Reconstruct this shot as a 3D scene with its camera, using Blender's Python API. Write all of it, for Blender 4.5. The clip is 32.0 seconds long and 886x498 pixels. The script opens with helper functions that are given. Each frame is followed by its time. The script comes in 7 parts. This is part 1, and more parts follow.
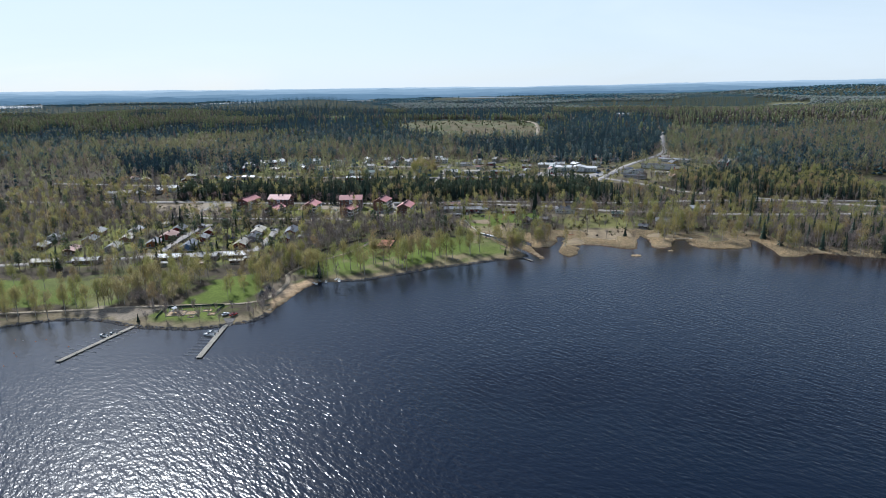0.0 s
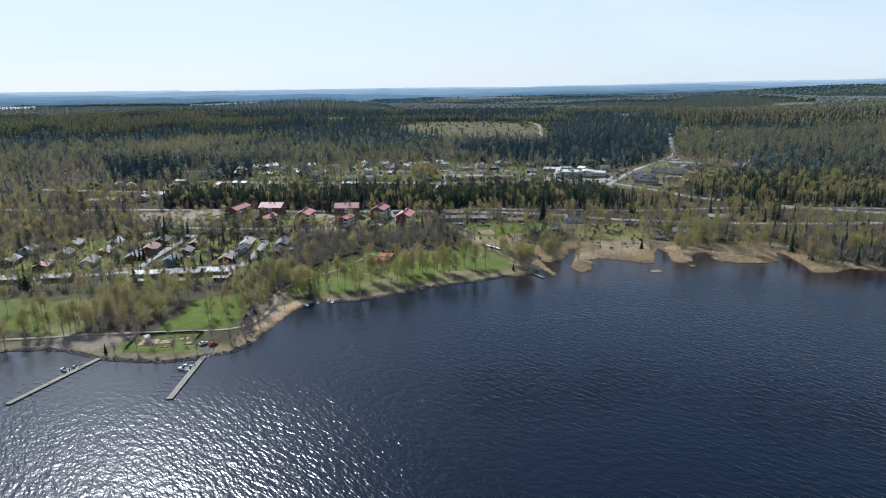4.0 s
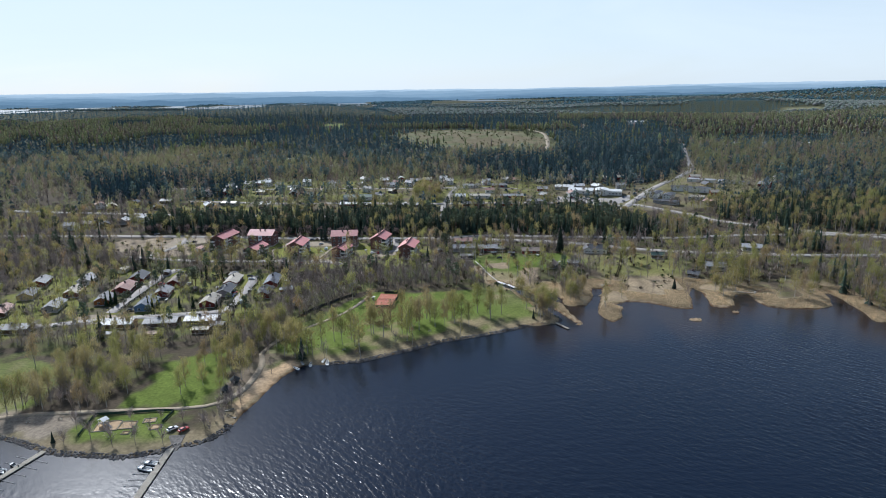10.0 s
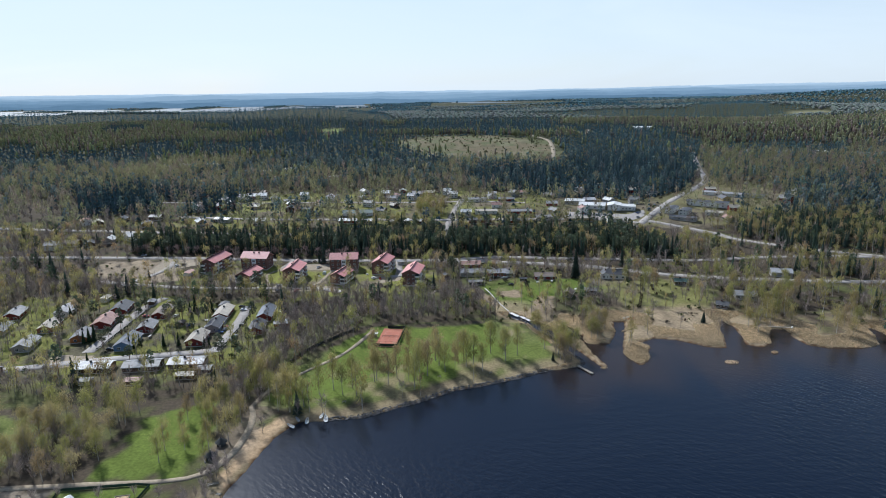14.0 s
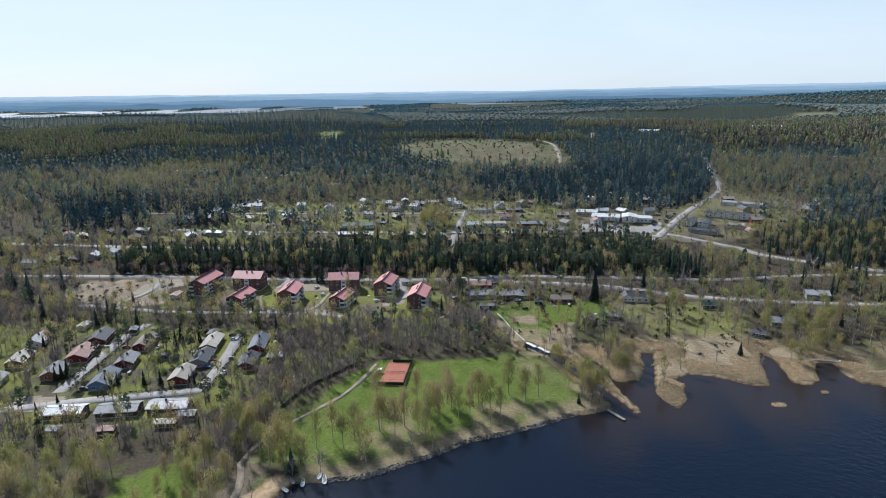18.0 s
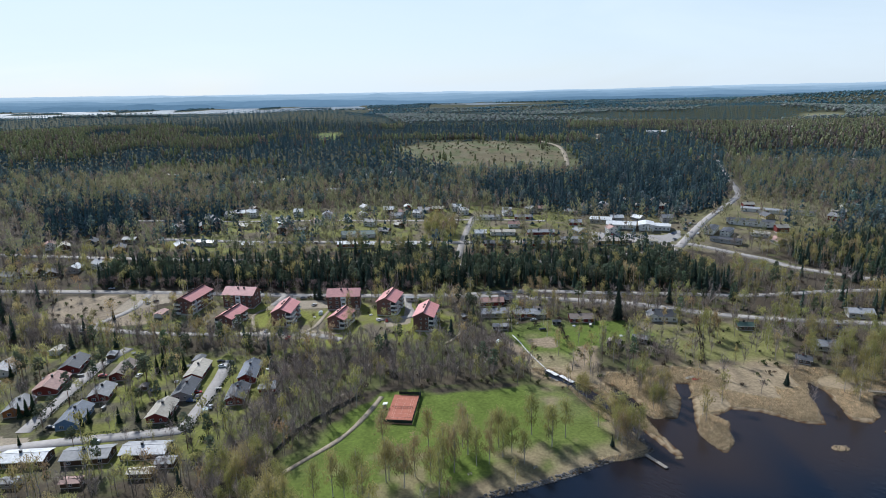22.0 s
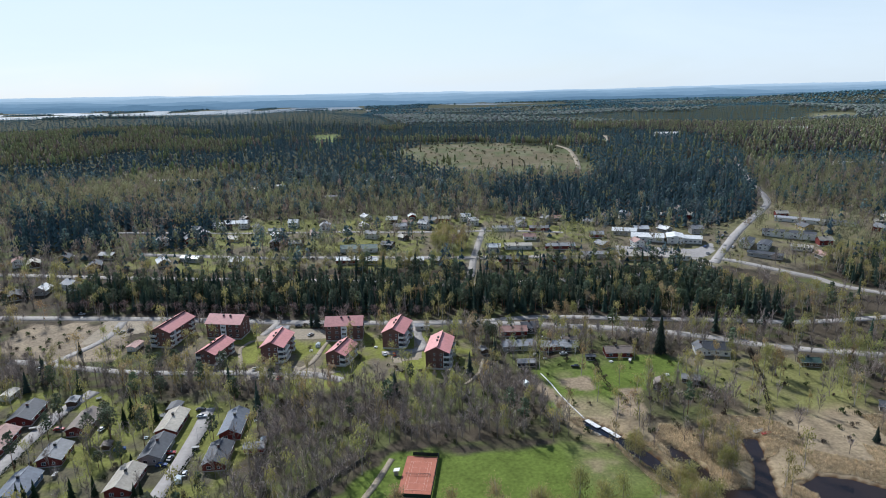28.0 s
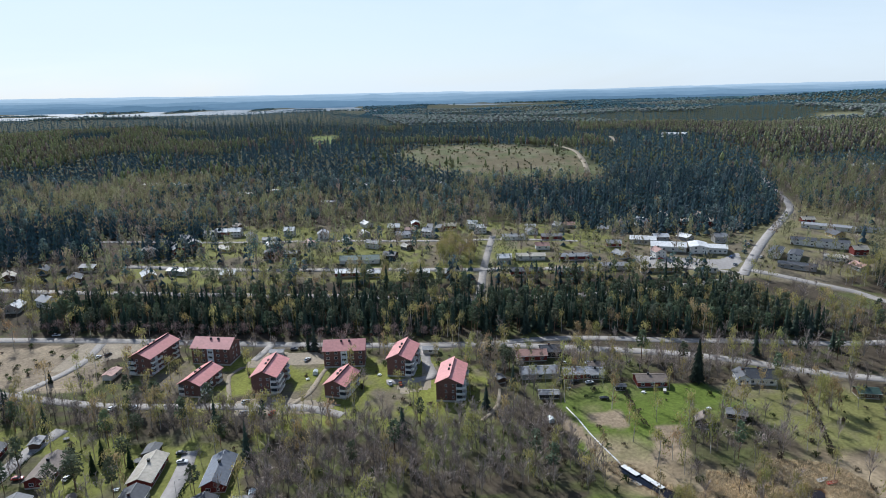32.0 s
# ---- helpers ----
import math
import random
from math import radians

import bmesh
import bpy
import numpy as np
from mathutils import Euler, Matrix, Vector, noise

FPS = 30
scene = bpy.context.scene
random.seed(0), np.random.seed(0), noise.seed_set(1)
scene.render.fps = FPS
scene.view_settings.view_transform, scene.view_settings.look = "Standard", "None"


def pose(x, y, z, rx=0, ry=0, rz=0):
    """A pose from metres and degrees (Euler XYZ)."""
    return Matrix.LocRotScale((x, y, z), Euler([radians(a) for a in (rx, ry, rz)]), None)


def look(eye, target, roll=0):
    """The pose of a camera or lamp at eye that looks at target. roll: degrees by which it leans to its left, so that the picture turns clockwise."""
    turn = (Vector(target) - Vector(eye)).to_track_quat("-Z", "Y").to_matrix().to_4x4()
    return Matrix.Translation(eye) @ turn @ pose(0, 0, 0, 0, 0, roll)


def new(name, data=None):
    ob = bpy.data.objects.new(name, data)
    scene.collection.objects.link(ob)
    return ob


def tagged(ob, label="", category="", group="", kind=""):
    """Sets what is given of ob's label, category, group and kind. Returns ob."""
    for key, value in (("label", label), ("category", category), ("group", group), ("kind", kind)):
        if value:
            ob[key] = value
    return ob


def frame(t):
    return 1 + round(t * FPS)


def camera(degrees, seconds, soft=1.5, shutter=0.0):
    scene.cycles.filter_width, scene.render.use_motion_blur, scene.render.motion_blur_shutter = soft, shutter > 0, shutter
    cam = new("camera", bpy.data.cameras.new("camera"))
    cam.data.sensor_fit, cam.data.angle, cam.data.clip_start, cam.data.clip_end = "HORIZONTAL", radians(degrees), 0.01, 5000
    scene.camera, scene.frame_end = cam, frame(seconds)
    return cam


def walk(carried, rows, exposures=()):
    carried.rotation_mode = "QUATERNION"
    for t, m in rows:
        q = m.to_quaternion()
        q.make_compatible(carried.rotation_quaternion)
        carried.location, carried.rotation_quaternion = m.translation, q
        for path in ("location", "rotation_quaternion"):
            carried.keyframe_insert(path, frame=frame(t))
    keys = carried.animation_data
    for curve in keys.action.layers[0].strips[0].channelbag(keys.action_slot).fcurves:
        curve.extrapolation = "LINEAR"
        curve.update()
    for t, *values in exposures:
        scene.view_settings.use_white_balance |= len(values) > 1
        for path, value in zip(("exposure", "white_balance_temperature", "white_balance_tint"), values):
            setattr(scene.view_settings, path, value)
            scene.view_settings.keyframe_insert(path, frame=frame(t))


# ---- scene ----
cam = camera(70.0, 32.0, 0.9)

# seconds, eye (x, y, z), turn to the right, tilt down, lean: the drone flies in over the lake and climbs
FLIGHT = [
    (0, 39.88, -454.19, 118.02, -0.042, 14.331, -0.892),
    (2, 38.93, -435.29, 117.59, 0.004, 14.329, -0.915),
    (4, 37.45, -416.80, 118.87, 0.056, 14.327, -0.935),
    (6, 35.53, -398.50, 122.06, 0.113, 14.324, -0.951),
    (8, 33.26, -380.18, 126.72, 0.176, 14.321, -0.964),
    (10, 30.70, -361.70, 132.08, 0.242, 14.317, -0.976),
    (12, 27.92, -343.01, 137.30, 0.313, 14.314, -0.987),
    (14, 24.99, -324.09, 141.65, 0.388, 14.310, -0.999),
    (16, 21.94, -305.05, 144.70, 0.465, 14.305, -1.011),
    (18, 18.83, -286.00, 146.31, 0.545, 14.301, -1.025),
    (20, 15.70, -267.10, 146.70, 0.628, 14.296, -1.042),
    (22, 12.57, -248.51, 146.32, 0.712, 14.290, -1.063),
    (24, 9.47, -230.30, 145.77, 0.797, 14.285, -1.088),
    (26, 6.42, -212.46, 145.56, 0.883, 14.279, -1.118),
    (28, 3.43, -194.79, 145.88, 0.969, 14.272, -1.154),
    (30, 0.50, -176.82, 146.24, 1.055, 14.266, -1.198),
    (32, -2.37, -157.77, 145.09, 1.140, 14.259, -1.249),
]


def heading(x, y, z, turn, tilt, lean):
    a, b = radians(turn), radians(tilt)
    way = Vector((math.sin(a) * math.cos(b), math.cos(a) * math.cos(b), -math.sin(b)))
    return look((x, y, z), Vector((x, y, z)) + way * 100, lean)


walk(cam, [(t, heading(*row)) for t, *row in FLIGHT], [(0, 0.0, 5780, 9), (32, 0.0, 5780, 9)])

# ---- daylight: spring sun ahead and to the left of the flight ----
SUN_TURN, SUN_UP = -32.0, 42.0
sun_way = Vector((math.sin(radians(SUN_TURN)) * math.cos(radians(SUN_UP)), math.cos(radians(SUN_TURN)) * math.cos(radians(SUN_UP)), math.sin(radians(SUN_UP))))
sun_data = bpy.data.lights.new("sun", "SUN")
sun_data.energy, sun_data.angle, sun_data.color = 5.0, radians(0.53), (1.0, 0.96, 0.90)
sun = new("sun", sun_data)
sun.matrix_world = look((0, 0, 300), Vector((0, 0, 300)) - sun_way)

world = bpy.data.worlds.new("sky")
scene.world = world
world.use_nodes = True
wn, wl = world.node_tree.nodes, world.node_tree.links
sky = wn.new("ShaderNodeTexSky")
sky.sky_type, sky.sun_disc = "NISHITA", False
sky.sun_elevation, sky.sun_rotation = radians(SUN_UP), radians(SUN_TURN)
sky.air_density, sky.dust_density, sky.ozone_density, sky.altitude = 1.0, 0.6, 2.0, 120
# thin high cloud veils the whole sky unevenly
coord = wn.new("ShaderNodeTexCoord")
stretch = wn.new("ShaderNodeMapping")
stretch.inputs["Scale"].default_value = (1.0, 1.0, 4.5)
veil = wn.new("ShaderNodeTexNoise")
veil.inputs["Scale"].default_value, veil.inputs["Detail"].default_value, veil.inputs["Distortion"].default_value = 2.2, 6.0, 0.8
ramp = wn.new("ShaderNodeMapRange")
ramp.inputs["From Min"].default_value, ramp.inputs["From Max"].default_value = 0.35, 0.75
ramp.inputs["To Min"].default_value, ramp.inputs["To Max"].default_value = 0.70, 0.96
cloud_mix = wn.new("ShaderNodeMix")
cloud_mix.data_type = "RGBA"
cloud_mix.inputs[7].default_value = (8.3, 9.1, 9.6, 1)
wl.new(coord.outputs["Generated"], stretch.inputs["Vector"])
wl.new(stretch.outputs["Vector"], veil.inputs["Vector"])
wl.new(veil.outputs["Fac"], ramp.inputs["Value"])
lift = wn.new("ShaderNodeSeparateXYZ")
thin = wn.new("ShaderNodeMapRange")        # the haze thins out overhead
thin.inputs["From Min"].default_value, thin.inputs["From Max"].default_value = 0.12, 0.36
thin.inputs["To Min"].default_value, thin.inputs["To Max"].default_value = 1.0, 0.08
weigh = wn.new("ShaderNodeMath")
weigh.operation = "MULTIPLY"
wl.new(coord.outputs["Generated"], lift.inputs[0])
wl.new(lift.outputs["Z"], thin.inputs["Value"])
wl.new(ramp.outputs["Result"], weigh.inputs[0])
wl.new(thin.outputs["Result"], weigh.inputs[1])
wl.new(weigh.outputs[0], cloud_mix.inputs[0])
wl.new(sky.outputs["Color"], cloud_mix.inputs[6])
wl.new(cloud_mix.outputs[2], wn["Background"].inputs["Color"])
wn["Background"].inputs["Strength"].default_value = 0.10
scene.view_settings.exposure = 0.0


# ---- materials ----
def material(name, color, rough=0.8, metal=0.0, vary=0.25, scale=2.0, bump=0.0, bump_scale=8.0, spec=0.3, per_object=0.0, attr="", leaf=0.0):
    """A principled surface with colour variation at two scales and fine relief, in metres of the world."""
    m = bpy.data.materials.new(name)
    m.use_nodes = True
    n, k = m.node_tree.nodes, m.node_tree.links
    b = n["Principled BSDF"]
    b.inputs["Roughness"].default_value, b.inputs["Metallic"].default_value = rough, metal
    b.inputs["Specular IOR Level"].default_value = spec
    geo = n.new("ShaderNodeNewGeometry")
    if attr:
        src = n.new("ShaderNodeAttribute")
        src.attribute_name = attr
        out = src.outputs["Color"]
    else:
        src = n.new("ShaderNodeRGB")
        src.outputs[0].default_value = (*color, 1)
        out = src.outputs[0]
    for s, amount in ((scale, vary), (scale * 0.12, vary * 0.7)):
        if amount <= 0:
            continue
        tex = n.new("ShaderNodeTexNoise")
        tex.inputs["Scale"].default_value, tex.inputs["Detail"].default_value = s, 5.0
        k.new(geo.outputs["Position"], tex.inputs["Vector"])
        rng = n.new("ShaderNodeMapRange")
        rng.inputs["From Min"].default_value, rng.inputs["From Max"].default_value = 0.25, 0.75
        rng.inputs["To Min"].default_value, rng.inputs["To Max"].default_value = 1 - amount, 1 + amount
        k.new(tex.outputs["Fac"], rng.inputs["Value"])
        mul = n.new("ShaderNodeVectorMath")
        mul.operation = "SCALE"
        k.new(out, mul.inputs[0])
        k.new(rng.outputs["Result"], mul.inputs["Scale"])
        out = mul.outputs[0]
    if per_object:
        info = n.new("ShaderNodeObjectInfo")
        rng = n.new("ShaderNodeMapRange")
        rng.inputs["To Min"].default_value, rng.inputs["To Max"].default_value = 1 - per_object, 1 + per_object
        k.new(info.outputs["Random"], rng.inputs["Value"])
        mul = n.new("ShaderNodeVectorMath")
        mul.operation = "SCALE"
        k.new(out, mul.inputs[0])
        k.new(rng.outputs["Result"], mul.inputs["Scale"])
        out = mul.outputs[0]
    k.new(out, b.inputs["Base Color"])
    if bump:
        tex = n.new("ShaderNodeTexNoise")
        tex.inputs["Scale"].default_value, tex.inputs["Detail"].default_value = bump_scale, 4.0
        k.new(geo.outputs["Position"], tex.inputs["Vector"])
        bp = n.new("ShaderNodeBump")
        bp.inputs["Strength"].default_value, bp.inputs["Distance"].default_value = bump, 0.1
        k.new(tex.outputs["Fac"], bp.inputs["Height"])
        k.new(bp.outputs["Normal"], b.inputs["Normal"])
    if leaf:
        tr = n.new("ShaderNodeBsdfTranslucent")
        mx = n.new("ShaderNodeMixShader")
        mx.inputs[0].default_value = leaf
        k.new(out, tr.inputs["Color"])
        k.new(b.outputs[0], mx.inputs[1])
        k.new(tr.outputs[0], mx.inputs[2])
        k.new(mx.outputs[0], n["Material Output"].inputs["Surface"])
    return m


M_FOLIAGE = material("foliage", (0.1, 0.1, 0.05), 0.75, vary=0.25, scale=0.6, attr="tint", leaf=0.5, spec=0.2)
M_NEEDLES = material("needles", (0.03, 0.04, 0.02), 0.8, vary=0.25, scale=0.5, attr="tint", leaf=0.25, spec=0.15)
M_BARK = material("bark", (0.1, 0.08, 0.06), 0.9, vary=0.35, scale=3.0, attr="tint", spec=0.15)
M_ASPHALT = material("asphalt", (0.32, 0.293, 0.262), 0.9, vary=0.18, scale=0.6, bump=0.3, bump_scale=6)
M_LANE = material("pale_asphalt", (0.34, 0.315, 0.29), 0.9, vary=0.15, scale=0.5, bump=0.3, bump_scale=6)
M_GRAVEL = material("gravel", (0.30, 0.25, 0.18), 0.95, vary=0.25, scale=0.9, bump=0.4, bump_scale=9)
M_CLAY = material("clay_court", (0.40, 0.150, 0.098), 0.95, vary=0.12, scale=0.5, bump=0.2)
M_BRICK = material("red_brick", (0.160, 0.086, 0.072), 0.9, vary=0.18, scale=3.0, per_object=0.08, bump=0.25, bump_scale=12)
M_ROOF_RED = material("red_sheet_roof", (0.56, 0.240, 0.220), 0.55, vary=0.14, scale=0.7, per_object=0.12, spec=0.4)
M_WHITE = material("white_paint", (0.72, 0.72, 0.70), 0.6, vary=0.08, scale=1.5, per_object=0.08)
M_CONCRETE = material("concrete", (0.42, 0.41, 0.38), 0.85, vary=0.2, scale=1.2, bump=0.2)
M_DARKGLASS = material("window_glass", (0.03, 0.04, 0.05), 0.08, vary=0.0, spec=0.6)
M_WOOD = material("grey_wood", (0.30, 0.27, 0.22), 0.85, vary=0.3, scale=2.5, bump=0.3)
M_DARK = material("dark_metal", (0.035, 0.04, 0.04), 0.6, vary=0.15)
M_ROCK = material("shore_rock", (0.13, 0.12, 0.11), 0.9, vary=0.45, scale=0.9, bump=0.6, bump_scale=5)
M_REED = material("dry_reed", (0.47, 0.36, 0.21), 0.95, vary=0.3, scale=0.5, attr="tint", leaf=0.45)
M_TYRE = material("tyre_rubber", (0.02, 0.02, 0.02), 0.85, vary=0.1)
M_SAND = material("sand", (0.42, 0.30, 0.18), 0.95, vary=0.2, scale=0.8)
PAINT = {}


def paint(name, color, rough=0.6, vary=0.18, scale=1.5, spec=0.35, per_object=0.0):
    if name not in PAINT:
        PAINT[name] = material(name, color, rough, vary=vary, scale=scale, spec=spec, per_object=per_object)
    return PAINT[name]


# ---- small mesh tools ----
def mesh_np(name, verts, faces, mats, slots=None, tint=None, smooth=False):
    """A mesh of triangles or quads from arrays, with an optional colour per vertex."""
    verts, faces = np.asarray(verts, np.float32), np.asarray(faces, np.int32)
    me = bpy.data.meshes.new(name)
    n, c = faces.shape
    me.vertices.add(len(verts))
    me.vertices.foreach_set("co", verts.ravel())
    me.loops.add(n * c)
    me.loops.foreach_set("vertex_index", faces.ravel())
    me.polygons.add(n)
    me.polygons.foreach_set("loop_start", np.arange(0, n * c, c, dtype=np.int32))
    for m in mats:
        me.materials.append(m)
    if slots is not None:
        me.polygons.foreach_set("material_index", np.asarray(slots, np.int32))
    me.update(calc_edges=True)
    if tint is not None:
        a = me.color_attributes.new("tint", "FLOAT_COLOR", "POINT")
        rgba = np.ones((len(verts), 4), np.float32)
        rgba[:, :3] = tint
        a.data.foreach_set("color", rgba.ravel())
    if smooth:
        me.polygons.foreach_set("use_smooth", np.ones(n, bool))
    return me


def part(name, bm, mat, parent=None, label="", at=None):
    me = bpy.data.meshes.new(name)
    bm.to_mesh(me)
    bm.free()
    me.materials.append(mat)
    ob = new(name, me)
    if parent is not None:
        ob.parent = parent
    if at is not None:
        ob.matrix_basis = at
    return tagged(ob, label)


def share(name, me, parent, m, label=""):
    ob = new(name, me)
    ob.parent = parent
    ob.matrix_basis = m
    return tagged(ob, label)


def add_box(bm, x0, y0, z0, x1, y1, z1, bevel=0.0, turn=None):
    m = Matrix.Translation(((x0 + x1) / 2, (y0 + y1) / 2, (z0 + z1) / 2)) @ Matrix.Diagonal((x1 - x0, y1 - y0, z1 - z0, 1))
    r = bmesh.ops.create_cube(bm, size=1, matrix=(turn or Matrix()) @ m)
    if bevel:
        es = list({e for v in r["verts"] for e in v.link_edges})
        bmesh.ops.bevel(bm, geom=es, offset=bevel, segments=1, affect="EDGES")
    return bm


def box(*a, **k):
    return add_box(bmesh.new(), *a, **k)


def add_prism(bm, profile, y0, y1):
    """The outline (x, z) drawn out from y0 to y1."""
    a = [bm.verts.new((x, y0, z)) for x, z in profile]
    b = [bm.verts.new((x, y1, z)) for x, z in profile]
    n = len(profile)
    bm.faces.new(a)
    bm.faces.new(b[::-1])
    for i in range(n):
        bm.faces.new((a[(i + 1) % n], a[i], b[i], b[(i + 1) % n]))
    bmesh.ops.recalc_face_normals(bm, faces=bm.faces[:])
    return bm


def add_rod(bm, p, q, r0, r1=None, sides=6):
    p, q = Vector(p), Vector(q)
    m = Matrix.Translation((p + q) / 2) @ (q - p).to_track_quat("Z", "Y").to_matrix().to_4x4()
    bmesh.ops.create_cone(bm, cap_ends=True, segments=sides, radius1=r0, radius2=r0 if r1 is None else r1, depth=(q - p).length, matrix=m)
    return bm


def lattice(ix, iy, seed):
    h = (ix.astype(np.int64) * 374761393 + iy.astype(np.int64) * 668265263 + seed * 974711) & 0x7FFFFFFF
    h = ((h ^ (h >> 13)) * 1274126177) & 0x7FFFFFFF
    return ((h ^ (h >> 16)) & 0xFFFF) / 65535.0


def vnoise(x, y, size, seed=0):
    """Smooth value noise, 0 to 1, with features of that many metres."""
    x, y = np.asarray(x, float) / size, np.asarray(y, float) / size
    ix, iy = np.floor(x), np.floor(y)
    fx, fy = x - ix, y - iy
    fx, fy = fx * fx * (3 - 2 * fx), fy * fy * (3 - 2 * fy)
    a, b = lattice(ix, iy, seed), lattice(ix + 1, iy, seed)
    c, d = lattice(ix, iy + 1, seed), lattice(ix + 1, iy + 1, seed)
    return (a * (1 - fx) + b * fx) * (1 - fy) + (c * (1 - fx) + d * fx) * fy


def smooth(a, b, v):
    t = np.clip((v - a) / (b - a), 0, 1)
    return t * t * (3 - 2 * t)


def inside(x, y, poly):
    x, y = np.asarray(x, float), np.asarray(y, float)
    hit = np.zeros(x.shape, bool)
    for (x0, y0), (x1, y1) in zip(poly, poly[1:] + poly[:1]):
        if y0 == y1:
            continue
        c = (y0 > y) != (y1 > y)
        hit ^= c & (x < (x1 - x0) * (y - y0) / (y1 - y0) + x0)
    return hit


def line_dist(x, y, pts):
    x, y = np.asarray(x, float), np.asarray(y, float)
    best = np.full(x.shape, 1e9)
    for (x0, y0), (x1, y1) in zip(pts, pts[1:]):
        dx, dy = x1 - x0, y1 - y0
        t = np.clip(((x - x0) * dx + (y - y0) * dy) / (dx * dx + dy * dy + 1e-9), 0, 1)
        best = np.minimum(best, np.hypot(x - x0 - t * dx, y - y0 - t * dy))
    return best


# ---- plan of the place: x to the right, y ahead, the lake's surface at z = 0 ----
SHORE_WEST = [(-3600, -420), (-1200, -270), (-400, -190), (-260, -162), (-192, -144), (-181, -138), (-168, -134), (-153, -134), (-140, -137), (-129, -142),
              (-118, -147), (-106, -149), (-90, -151), (-78, -148), (-72, -144), (-64, -142), (-59, -137), (-56, -129)]
SHORE_PARK = [(-55, -120), (-52, -110), (-49, -95), (-46, -84), (-42, -77), (-37, -71), (-26, -71), (-10, -69), (4, -61), (14, -56), (31, -45), (50, -39),
              (68, -31), (82, -24), (96, -21), (100, -17), (98, -10)]
CREEK = [(95, 0), (91, 13), (83, 30), (77, 43), (69, 53), (66, 60), (70, 62), (75, 57), (82, 48), (88, 39), (92, 29), (98, 8), (104, -8), (109, -23), (111, -22),
         (106, 0), (102, 14), (98, 26), (96, 38), (101, 39), (104, 35), (108, 22), (111, 9), (119, 7), (126, 20), (129, 32), (131, 43), (139, 41), (136, 30), (131, 14), (128, 6)]
REED_BAYS = [(125, -6), (129, -21), (135, -14), (138, -4), (141, 3), (137, 9), (148, 15), (159, 12), (166, 7), (174, 1), (182, -1), (188, 16), (191, 30), (195, 41),
             (201, 40), (201, 29), (199, 14), (196, 3), (202, -1), (209, 4), (214, 14), (220, 26), (231, 25), (227, 12), (229, 1), (239, -4), (254, -5)]
SHORE_EAST = [(266, 0), (273, 12), (274, 24), (281, 25), (282, 10), (279, -12), (277, -28), (292, -26), (307, -21), (322, -28), (343, -36), (420, -60), (600, -90), (1300, -220), (3600, -420)]
SHORE = SHORE_WEST + SHORE_PARK + CREEK + REED_BAYS + SHORE_EAST
LAKE = SHORE + [(3600, -4200), (-3600, -4200)]
SLOPE_Y = [-400, -150, 0, 60, 110, 150, 200, 230, 300, 330, 400, 600, 842, 1100, 1400, 1760, 2100, 2420, 2700, 3500, 4000, 4850]
SLOPE_Z = [1.0, 1.3, 1.6, 2.2, 4, 5, 7, 8, 15, 18, 20, 29, 44, 47, 44, 50, 48, 49, 50, 54, 62, 96]
FAR_LAKES = [(-2100, 3040, 1050, 560, 49.0), (-960, 3130, 680, 480, 49.6), (330, 3330, 260, 170, 56.0)]

# wooded rises between the village and the far lakes: place, half widths, height
HILLS = [(-640, 1240, 260, 130, 9), (-80, 1330, 300, 110, 9), (560, 1330, 420, 120, 8), (-1100, 1900, 380, 140, 12), (120, 2050, 360, 150, 10), (900, 1900, 420, 170, 14), (640, 2420, 420, 170, 12)]
ISLANDS = [(-1607, 3330, 70, 210), (-1292, 3300, 55, 210), (-892, 3380, 45, 180), (-2000, 3080, 130, 45), (-620, 3260, 90, 40)]


def shore_dist(x, y):
    """Metres from the shore: above zero on land, below zero in the lake."""
    x, y = np.asarray(x, float), np.asarray(y, float)
    d = np.full(x.shape, 400.0)
    near = y < 460
    wet = inside(x[near], y[near], LAKE)
    dist = line_dist(x[near], y[near], SHORE)
    d[near] = np.where(wet, -dist, dist)
    return d


def far_lake_edge(x, y, cx, cy, rx, ry):
    """Below one on a far lake, with an uneven shore."""
    return ((x - cx) / rx) ** 2 + ((y - cy) / ry) ** 2 + (vnoise(x, y * 1.8, 220, 9) - 0.5) * 1.7


